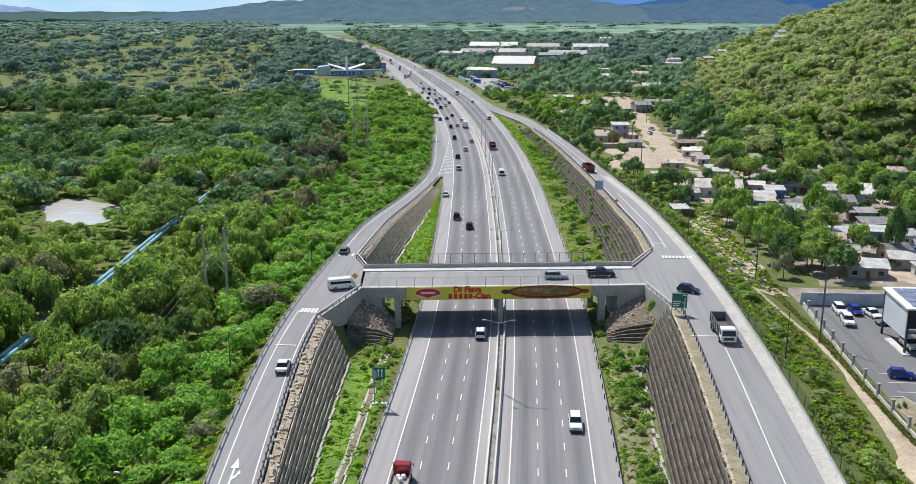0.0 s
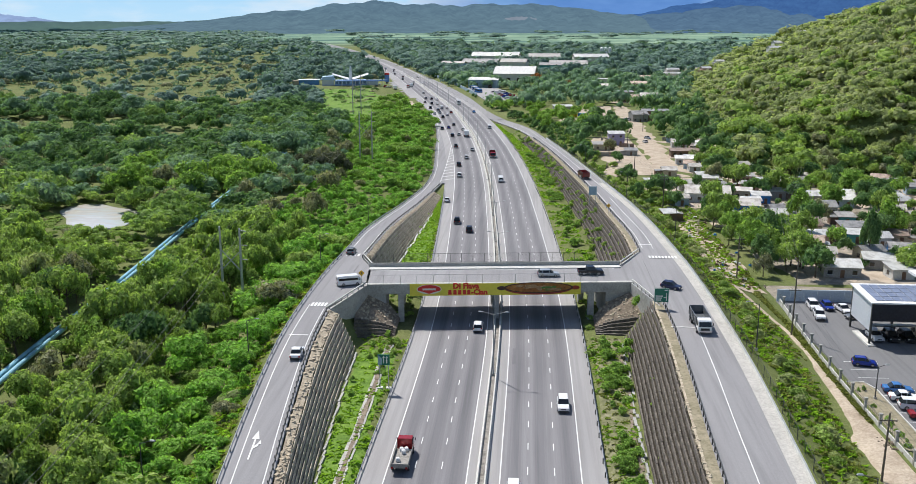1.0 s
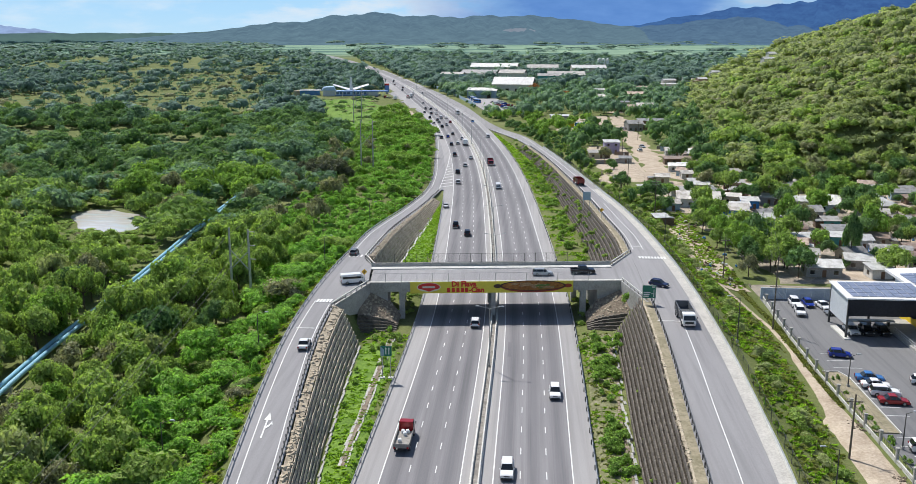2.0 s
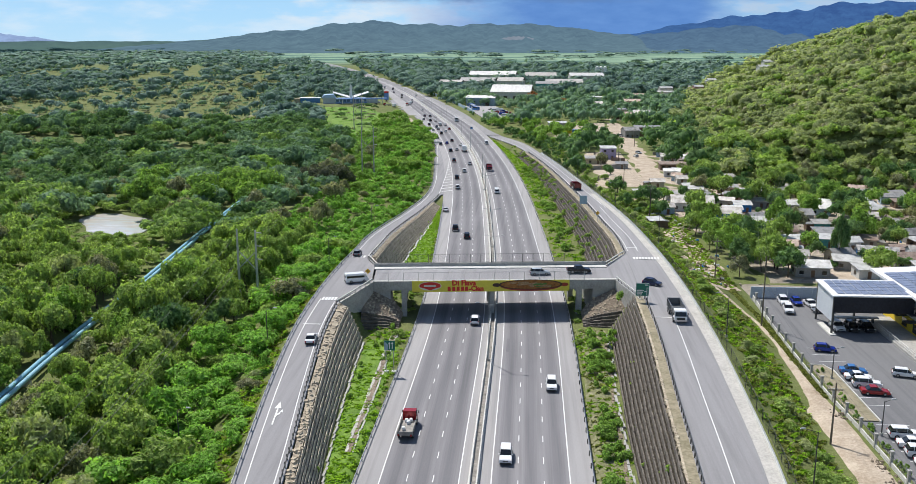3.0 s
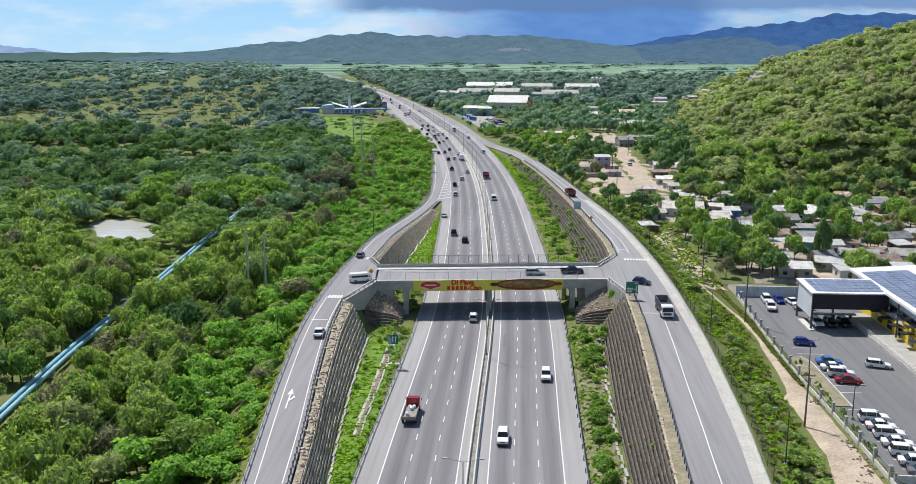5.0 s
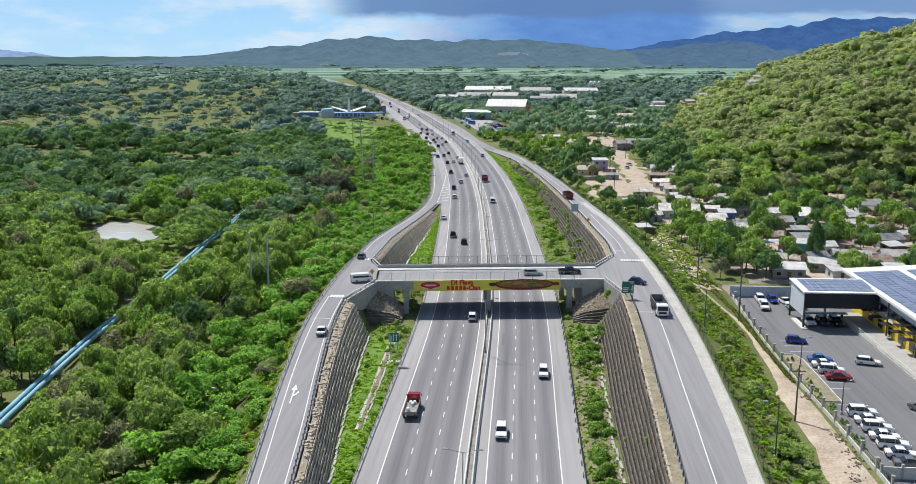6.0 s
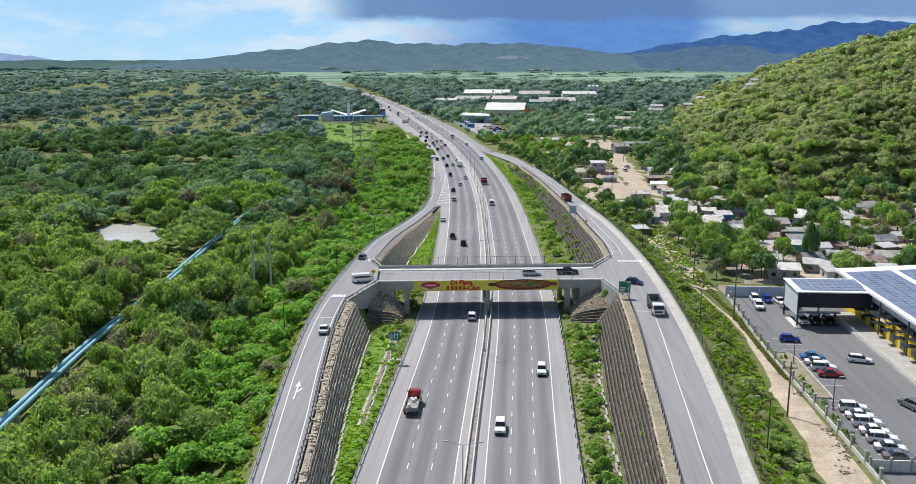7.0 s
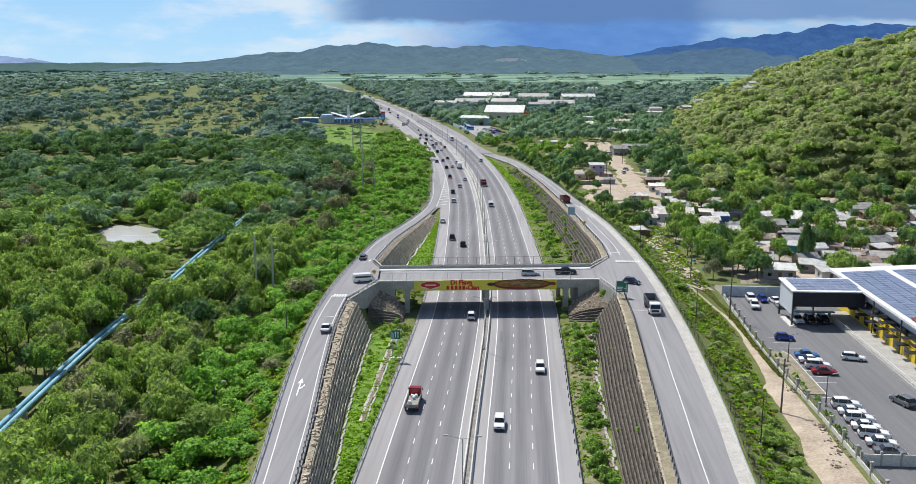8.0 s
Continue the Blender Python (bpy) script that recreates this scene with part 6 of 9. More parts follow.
def ground_strip(name, label, left, right, y0, y1, mat, lift=0.06, cat="path"):
    ys = np.arange(y0, y1 + 0.1, 3.0)
    v, f = [], []
    m = 7
    for y in ys:
        a, b = float(left(y)), float(right(y))
        xs = a + (b - a) * np.arange(m) / (m - 1)
        zs = ground_z(xs, np.full(m, y))
        for k in range(m):
            v.append((xs[k], y, zs[k] + lift + (0.05 if 0 < k < m - 1 else -0.15)))
    for i in range(len(ys) - 1):
        for k in range(m - 1):
            p = i * m + k
            f.append((p, p + 1, p + m + 1, p + m))
    tagged(new(name, mesh_from(name, v, f, mat, True)), label, cat, kind="structure")


ground_strip("dirt_path", "pale trodden dirt path beside the lot wall", path_l, curve((60, 49.4), (116, 49.7), (140, 49.6), (155, 49.0), (166, 48.9), (174, 48.8), (190, 48.6), (206, 46.2), (216, 44.4)), 60, 216, M["soil"])
ground_strip("dirt_yard", "bare rubbish-strewn dirt yard", lambda y: 39.5 + np.maximum(0, y - 246) * 0.06, lambda y: 50 + 2 * np.sin(y * 0.3) - np.maximum(0, y - 246) * 0.07, 214, 294, M["soil"])
ground_strip("dirt_road", "wide sandy dirt road through the settlement", lambda y: 49 + (y - 396) * 0.03 + 1.0 * np.sin(y * 0.11) + 0.8 * np.sin(y * 0.31), lambda y: 60.5 + (y - 396) * 0.03 + 1.0 * np.sin(y * 0.13 + 1) + 0.8 * np.sin(y * 0.37), 372, 660, M["soil"])
ground_strip("dirt_yard", "sandy yard beside the dirt road", lambda y: 14 + 0 * y + np.maximum(0, 612 - y) * 1.6 + np.maximum(0, y - 626) * 1.1, lambda y: 58 + 0 * y, 592, 660, M["soil"])
ground_strip("dirt_yard", "sandy yard with parked containers", lambda y: 19 + 2.0 * np.sin(y * 0.2), lambda y: 40 + 4.0 * np.sin(y * 0.13), 548, 594, M["soil"], 0.07)
ground_strip("dirt_yard", "sandy yard among the houses", lambda y: np.maximum(ramp_r_out(y) + 7, 29) + 1.5 * np.sin(y * 0.23), lambda y: 51 + 0 * y, 362, 478, M["soil"])
ground_strip("dirt_yard", "grey trodden earth among the houses", lambda y: 51 + 2 * np.sin(y * 0.2), lambda y: 136 + 4 * np.sin(y * 0.17), 211, 346, M["yard_earth"], 0.03)
ground_strip("dirt_patch", "bare earth patch above the merging lane", lambda y: ramp_l_out(y) - 14 + 5 * np.cos((y - 560) / 22), lambda y: ramp_l_out(y) - 4, 560, 690, M["soil"])

ground_strip("meadow", "open bright green meadow before the filling station", lambda y: -0.217 * y - 4 + 5 * np.sin(y * 0.06), lambda y: -0.173 * y + 14 + 4 * np.sin(y * 0.045 + 1), 556, 800, M["grass"], 0.1, "meadow")
for y0_, y1_ in ((40, 181), (224, 338)):
    ground_strip("grass_verge", "bright green grassy verge beside the highway", lambda y: toe_l(y) + 0.3, lambda y: np.maximum(median_x(y) - 16.65, toe_l(y) + 0.5), y0_, y1_, M["grass"], 0.05, "verge")
ground_strip("stony_verge", "stony brown verge with sparse weeds", lambda y: median_x(y) + 16.65, lambda y: toe_r(y) - 0.2, 40, 190, M["weedy"], 0.05, "verge")

# rubble tipped beside the path
rk = random.Random(44)
so = Solid()
for i in range(190):
    cx_, cy_ = rk.choice(((48.6, 117.0), (49.0, 121.5), (48.9, 126.0), (46.8, 112.0), (49.1, 143.0), (44.6, 231.0), (46.5, 238.0), (43.5, 225.0)))
    x, y = cx_ + rk.gauss(0, 0.55), cy_ + rk.gauss(0, 1.3)
    s_ = rk.uniform(0.1, 0.4)
    so.box(x, y, float(ground_z(x, y)) + 0.12, s_ * 1.4, s_, s_ * 0.7, rk.uniform(0, 3), 0.6)
tagged(new("rubble_heaps", so.mesh("rubble_heaps", M["rubble"])), "brown rubble and broken blocks tipped beside the path", "rubble", kind="stuff")

# pale rock bared on the hillside
rk = random.Random(31)
so = Solid()
for i in range(170):
    x, y = rk.uniform(80, 98), rk.uniform(500, 610)
    s_ = rk.uniform(0.6, 2.0)
    so.box(x, y, float(ground_z(x, y)) + 0.2, s_ * 1.3, s_, s_ * 0.9, rk.uniform(0, 3), 0.55)
tagged(new("bared_rock", so.mesh("bared_rock", M["pale_concrete"])), "pale broken rock on the hillside", "rocks", kind="stuff")
v, f = ribbon(lambda y: median_x(y) - 52, lambda y: median_x(y) - 21.5, flat_z(0.06), 775, 905, 10, 0.3)
tagged(new("forecourt", mesh_from("forecourt", v, f, M["ramp_asphalt"])), "pale paved forecourt of the filling station", "forecourt", kind="structure")

# ---- the paved lot ----
v, f = ribbon(lambda y: 50.3 + 0 * y, lambda y: 100 + 0 * y, flat_z(2.42), 96, 209.5, 6, 0.25)
lot = tagged(new("parking_lot", mesh_from("parking_lot", v, f, M["lot_asphalt"])), "dark grey asphalt parking lot with white bays", "parking lot", kind="structure")
bay = Solid().box(0, 0, 0, 4.8, 0.12, 0.014).mesh("bay_line", M["line"])
for y in [116.0 + 3.05 * i for i in range(9)] + [148.0, 151.2, 154.4, 157.6, 160.8, 168.0, 171.6, 175.2]:
    part("bay_line", bay, None, lot, at=pose(56.0, y, 2.435))
island = Solid().prism([(51.0, 141.5), (54.4, 141.5), (54.4, 163), (53.6, 165.5), (51.0, 165.5)], 2.4, 2.6, "z")
tagged(new("planted_island", island.mesh("planted_island", M["verge"])), "dry weedy planting strip with a pale kerb", "planting bed", kind="structure")
kerb = Solid().sweep([(54.6, 141.3, 2.4), (54.6, 163, 2.4), (53.6, 165.8, 2.4), (51, 165.8, 2.4)], [(-0.1, 0), (0.1, 0), (0.1, 0.26), (-0.1, 0.26)])
tagged(new("kerb", kerb.mesh("kerb", M["pale_concrete"])), "pale concrete kerb of the planting strip", "kerb", kind="structure")

lot_wall = thing("lot_wall", "pale concrete lot wall with taller pillars", "wall", kind="structure")
pillar = Solid().box(0, 0, 1.25, 0.36, 0.36, 2.5).box(0, 0, 2.6, 0.5, 0.5, 0.2).mesh("pillar", M["concrete"])
fx = curve((96, 50.0), (114, 50.2), (140, 50.0), (152, 49.7), (164, 49.7), (188, 50.4), (209, 51.6))
for y in np.arange(98, 210, 5.6):
    part("pillar", pillar, None, lot_wall, at=pose(float(fx(y)), float(y), 2.2))
part("panel", Solid().sweep([(float(fx(y)), float(y), 2.0) for y in np.arange(96, 210, 2.8)], [(-0.1, 0), (0.1, 0), (0.1, 1.35), (-0.1, 1.35)]), M["pale_concrete"], lot_wall)
rails = Solid()
for y in np.arange(96, 208, 0.7):
    rails.tube((float(fx(y)), float(y), 3.3), (float(fx(y)), float(y), 4.3), 0.018, n=4, caps=False)
rails.sweep([(float(fx(y)), float(y), 4.25) for y in np.arange(96, 210, 2.8)], [(-0.025, 0), (0.025, 0), (0.025, 0.05), (-0.025, 0.05)])
part("railing", rails, M["dark_steel"], lot_wall)
M["blue_wall"] = rough_mat("pale_blue_wall", (0.42, 0.50, 0.58), (0.55, 0.62, 0.68), 0.3, 3, 0.85, 0.1)
back = thing("back_wall", "pale blue-grey rendered boundary wall", "wall", kind="structure")
for i in range(6):
    part("panel", Solid().box(52.6 + i * 2.7, 209.4, 3.6, 2.64, 0.2, 2.6), M["blue_wall"], back)
near_wall = thing("block_wall", "pale patterned concrete block wall", "wall", kind="structure")
for i in range(9):
    part("panel", Solid().box(51.6 + i * 2.8, 113.4, 3.2, 2.7, 0.2, 1.9), M["pale_concrete"], near_wall)
    part("pillar", Solid().box(50.3 + i * 2.8, 113.4, 3.4, 0.3, 0.34, 2.4), M["concrete"], near_wall)

lot_lamp = lamp_post("lot_lamp", "slim dark lot lamp with a short arm", 5.4, (0.0,), 1.1, M["dark_steel"])
lot_lamp.matrix_basis = pose(53.0, 159.1, 2.4)
tagged(lot_lamp, group="lamps in the lot")
copy_thing(lot_lamp, pose(52.8, 136.4, 2.4))

# ---- the showroom with its solar roof ----
M["cladding"] = rough_mat("pale_cladding", (0.55, 0.58, 0.62), (0.66, 0.69, 0.72), 0.3, 4, 0.5, 0.05, metal=0.1)
M["roof_white"] = rough_mat("white_roof_sheet", (0.70, 0.71, 0.72), (0.82, 0.82, 0.82), 0.2, 3, 0.45, 0.1)
M["charcoal"] = rough_mat("charcoal_cladding", (0.016, 0.018, 0.026), (0.03, 0.033, 0.045), 0.4, 3, 0.5, 0.05)
M["yellow_wall"] = rough_mat("yellow_wall", (0.60, 0.42, 0.02), (0.74, 0.54, 0.05), 0.4, 3, 0.7, 0.05)


def solar_mat():
    n = Nodes("solar_cells")
    # the pale sky that the panels mirror is put into the cell colour
    col = n.ramp(n.noise(0.5, 2, 0.5), [(0.35, (0.17, 0.195, 0.265)), (0.65, (0.225, 0.25, 0.33))])
    return n.finish(col, 0.16, 0.0, 0.9)


M["solar"] = solar_mat()


def glass_mat():
    n = Nodes("tinted_glass")
    return n.finish((0.012, 0.015, 0.018), 0.06, 0.0, 0.6)


M["glass"] = glass_mat()
show = thing("showroom", "showroom with white solar roof and yellow lower walls", "building")
# open bay on columns
part("bay_roof", Solid().prism([(183.6, 10.1), (194.6, 10.5), (194.6, 10.75), (183.6, 10.35)], 60.4, 76.2, "x"), M["roof_white"], show, "white sheet roof")
panel = Solid().box(0, 0, 0, 1.42, 2.08, 0.06).mesh("solar_panel", M["solar"])
for i in range(9):
    for j in range(4):
        y = 185.8 + j * 2.26
        part("solar_panel", panel, None, show, at=pose(62.4 + i * 1.56, y, 10.64 + (y - 189.2) * 0.0364, 2.1, 0, 0))
part("bay_front", Solid().box(68.4, 184.0, 8.5, 15.2, 0.3, 3.3), M["charcoal"], show, "charcoal fascia")
part("bay_side", Solid().box(60.9, 189, 7.6, 0.25, 9.8, 5.4), M["cladding"], show, "pale ribbed side cladding")
part("bay_back", Solid().box(68.4, 194.3, 8.6, 15.2, 0.25, 3.4), M["charcoal"], show)
for x, y in ((60.9, 184.1), (60.9, 194.0), (68.5, 194.0)):
    part("column", Solid().box(x, y, 6.2, 0.34, 0.34, 7.8), M["dark_steel"], show)
part("kerb", Solid().box(60.9, 187.0, 2.5, 1.2, 8.0, 0.3), M["pale_concrete"], show)
# main hall
part("hall_wall", Solid().box(88.0, 172.0, 6.2, 23.0, 62.0, 7.8), M["cladding"], show, "pale clad upper walls")
part("hall_roof", Solid().prism([(75.4, 10.33), (100, 11.8), (100, 12.05), (75.4, 10.58)], 140.6, 205.5, "y"), M["roof_white"], show, "white sheet roof")
part("roof_edge", Solid().box(75.3, 173.0, 10.35, 0.2, 65.0, 0.5), M["roof_white"], show)
part("upper_band", Solid().box(76.35, 172.0, 7.6, 0.3, 61.5, 1.3), M["glass"], show, "dark ribbon windows")
part("sign_band", Solid().box(76.32, 160.0, 6.25, 0.36, 32.0, 1.15), M["yellow_wall"], show, "yellow shop band with dark lines of writing")
for k in range(11):
    for zz in (6.05, 6.45):
        part("writing_bar", Solid().box(76.1, 145.6 + k * 2.9, zz, 0.06, 2.0, 0.14), M["charcoal"], show)
part("plinth_band", Solid().box(76.3, 172.0, 3.9, 0.5, 61.8, 3.1), M["yellow_wall"], show, "bright yellow lower wall")
hall_panel = Solid().box(0, 0, 0, 2.34, 1.56, 0.06).mesh("solar_panel", M["solar"])
for j in range(2):
    for i in range(32):
        for k in range(4):
            x = 77.45 + k * 2.52 + j * 11.6
            part("solar_panel", hall_panel, None, show, at=pose(x, 146 + i * 1.74, 10.62 + (x - 73.2) * 0.0597, 0, -3.42, 0))
for i in range(9):
    y = 146 + i * 5.2
    part("awning", Solid().box(75.0, y, 5.7, 2.2, 2.0, 0.12), M["charcoal"], show, "dark flat awning")
    part("window", Solid().box(76.0, y, 4.2, 0.12, 2.2, 1.7), M["glass"], show, "dark shop window")
    part("awning", Solid().box(75.4, y, 7.0, 1.4, 1.8, 0.1), M["charcoal"], show, "dark flat awning")
for y in (150, 164, 178):
    part("column", Solid().box(75.6, y, 6.3, 0.26, 0.26, 7.9), M["dark_steel"], show)
part("terrace", Solid().box(73.4, 168, 2.65, 5.4, 54, 0.55), M["concrete"], show, "raised concrete walkway")
rl = Solid()
for i in range(38):
    rl.tube((70.9, 143 + i * 1.2, 2.9), (70.9, 143 + i * 1.2, 3.85), 0.025, n=4, caps=False)
rl.tube((70.9, 143, 3.85), (70.9, 187.4, 3.85), 0.035, n=5)
rl.tube((70.9, 143, 3.4), (70.9, 187.4, 3.4), 0.025, n=5)
part("handrail", rl, M["white"], show, "white handrail")
M["dull_red"] = paint_mat("dull_red", (0.30, 0.05, 0.04), 0.6)
sgn = Solid().box(76.2, 160.0, 11.1, 0.12, 2.4, 0.35).box(76.2, 159.4, 11.45, 0.12, 1.0, 0.35).tube((76.2, 160.8, 10.6), (76.2, 160.8, 11.0), 0.04, n=5).tube((76.2, 159.2, 10.6), (76.2, 159.2, 11.0), 0.04, n=5)
part("roof_sign", sgn, M["dull_red"], show, "small red roof sign")
# the long work bench in the bay
bench = thing("vehicle_lift", "long grey vehicle ramp under the roof", "vehicle lift", pose(67.5, 190.5, 2.45))
part("platform", Solid().box(0, 0, 1.5, 9.0, 1.2, 0.25), M["steel"], bench)
for x in (-3.5, 0, 3.5):
    part("leg", Solid().box(x, 0, 0.7, 0.3, 0.8, 1.5), M["dark_steel"], bench)

# ---- vehicles ----
M["tyre"] = paint_mat("tyre_rubber", (0.02, 0.02, 0.02), 0.85)
M["rim"] = paint_mat("wheel_rim", (0.35, 0.35, 0.36), 0.35, 0.7)
M["head_light"] = paint_mat("headlight_glass", (0.75, 0.75, 0.72), 0.1)
M["tail_light"] = paint_mat("taillight_red", (0.35, 0.01, 0.01), 0.2)
M["trim"] = paint_mat("black_trim", (0.025, 0.025, 0.027), 0.5)
M["chrome"] = paint_mat("chrome", (0.6, 0.6, 0.62), 0.15, 0.9)
M["cargo"] = rough_mat("grey_cargo_bed", (0.2, 0.19, 0.17), (0.36, 0.34, 0.31), 1.2, 5, 0.8, 0.2)
PAINT = {}
for nm, c in (("white", (0.78, 0.78, 0.78)), ("silver", (0.42, 0.45, 0.48)), ("grey", (0.16, 0.17, 0.18)), ("black", (0.018, 0.018, 0.02)), ("blue", (0.015, 0.04, 0.30)),
              ("sky_blue", (0.06, 0.20, 0.48)), ("red", (0.30, 0.012, 0.015)), ("dark_blue", (0.012, 0.02, 0.07)), ("maroon", (0.16, 0.02, 0.018))):
    PAINT[nm] = paint_mat("car_paint_" + nm, c, 0.22, 0.15 if nm not in ("white",) else 0.0, 0.05, 0.6)


def shell(outline, half, inset_of):
    """A side outline of (y, z) drawn out to both sides; inset_of(z) narrows it higher up."""
    n = len(outline)
    v = [(-(half - inset_of(z)), y, z) for y, z in outline] + [(half - inset_of(z), y, z) for y, z in outline]
    f = [(i, (i + 1) % n, n + (i + 1) % n, n + i) for i in range(n)] + [tuple(range(n - 1, -1, -1)), tuple(range(n, 2 * n))]
    return Solid().add(v, f)


def rounded(solid, name, mat, width=0.06):
    """The solid with its edges rounded off."""
    me = solid.mesh(name, mat)
    bm = bmesh.new()
    bm.from_mesh(me)
    bmesh.ops.bevel(bm, geom=list(bm.edges), offset=width, segments=1, affect="EDGES", clamp_overlap=True)
    bm.to_mesh(me)
    bm.free()
    return me


WHEELS = {}


def add_wheels(ob, half, ys, r, w=0.22):
    key = (r, w)
    if key not in WHEELS:
        WHEELS[key] = (rounded(Solid().tube((-w / 2, 0, 0), (w / 2, 0, 0), r, n=14), "wheel", M["tyre"], 0.03),
                       Solid().tube((-w / 2 - 0.012, 0, 0), (w / 2 + 0.012, 0, 0), r * 0.62, n=10).mesh("rim", M["rim"]))
    for y in ys:
        for s in (-1, 1):
            wh = part("wheel", WHEELS[key][0], None, ob, at=pose(s * (half - w / 2 + 0.02), y, r))
            part("rim", WHEELS[key][1], None, wh)


def lights(ob, half, y0, y1, z, w=0.3, h=0.16):
    for s in (-1, 1):
        part("headlight", Solid().box(s * (half - w * 0.75), y1 + 0.005, z, w, 0.06, h), M["head_light"], ob)
        part("taillight", Solid().box(s * (half - w * 0.6), y0 - 0.005, z + 0.12, w * 0.8, 0.06, h * 1.5), M["tail_light"], ob)


def car(kind, colour):
    """A car that points along +y, with its origin on the ground under its middle."""
    dims = {"sedan": (4.5, 1.76, 1.46), "hatch": (3.9, 1.70, 1.50), "suv": (4.55, 1.84, 1.72), "wagon": (4.4, 1.72, 1.50)}
    L, W, H = dims[kind]
    l, hw = L / 2, W / 2
    words = {"sedan": "saloon car", "hatch": "small hatchback car", "suv": "sport utility car", "wagon": "estate car"}[kind]
    ob = thing(kind + "_car", "%s %s standing on asphalt" % (colour.replace("_", " "), words), "car")
    belt = H * 0.60
    tuck = lambda z: 0.05 if z < 0.35 else (0.0 if z < belt - 0.15 else 0.06)
    hood = belt - (0.10 if kind != "suv" else 0.02)
    boot = belt + 0.02 if kind in ("sedan",) else belt + 0.06
    low = [(-l, 0.42), (-l + 0.1, 0.24), (l - 0.12, 0.22), (l, 0.42), (l - 0.02, hood - 0.22), (l - 0.25, hood - 0.06), (l - L * 0.27, hood + 0.06), (l - L * 0.3, belt), (-l + 0.15, boot), (-l + 0.02, boot - 0.25)]
    part("body", rounded(shell(low, hw, tuck), "body", PAINT[colour]), None, ob)
    back = {"sedan": -l + L * 0.17, "hatch": -l + 0.12, "suv": -l + 0.1, "wagon": -l + 0.1}[kind]
    back_top = back + {"sedan": 0.62, "hatch": 0.35, "suv": 0.28, "wagon": 0.35}[kind]
    front, front_top = l - L * 0.27, l - L * 0.44
    cab = [(back, belt - 0.03), (front, belt - 0.03), (front_top, H - 0.07), (back_top, H - 0.07)]
    part("cabin_glass", shell(cab, hw - 0.09, lambda z: 0.16 if z > belt + 0.1 else 0.0), M["glass"], ob, "dark tinted windows")
    roof = [(back_top - 0.06, H - 0.09), (front_top + 0.08, H - 0.09), (front_top - 0.12, H), (back_top + 0.1, H)]
    part("roof", rounded(shell(roof, hw - 0.2, lambda z: 0.05 if z > H - 0.05 else 0.0), "roof", PAINT[colour], 0.03), None, ob)
    for y in (front - L * 0.21, back + L * 0.17):
        for s in (-1, 1):
            part("pillar", Solid().tube((s * (hw - 0.1), y, belt - 0.02), (s * (hw - 0.235), y - 0.02, H - 0.06), 0.035, n=4), PAINT[colour], ob)
    part("bumper", Solid().box(0, l - 0.02, 0.4, W * 0.86, 0.12, 0.2), M["trim"], ob)
    part("bumper", Solid().box(0, -l + 0.02, 0.42, W * 0.86, 0.12, 0.2), M["trim"], ob)
    part("grille", Solid().box(0, l - 0.0, hood - 0.28, W * 0.42, 0.06, 0.12), M["trim"], ob)
    for s in (-1, 1):
        part("mirror", Solid().box(s * (hw + 0.06), front - 0.25, belt + 0.08, 0.16, 0.1, 0.13), PAINT[colour], ob)
    lights(ob, hw, -l, l, hood - 0.2)
    add_wheels(ob, hw, (-L * 0.29, L * 0.30), 0.31 if kind != "suv" else 0.35)
    return ob


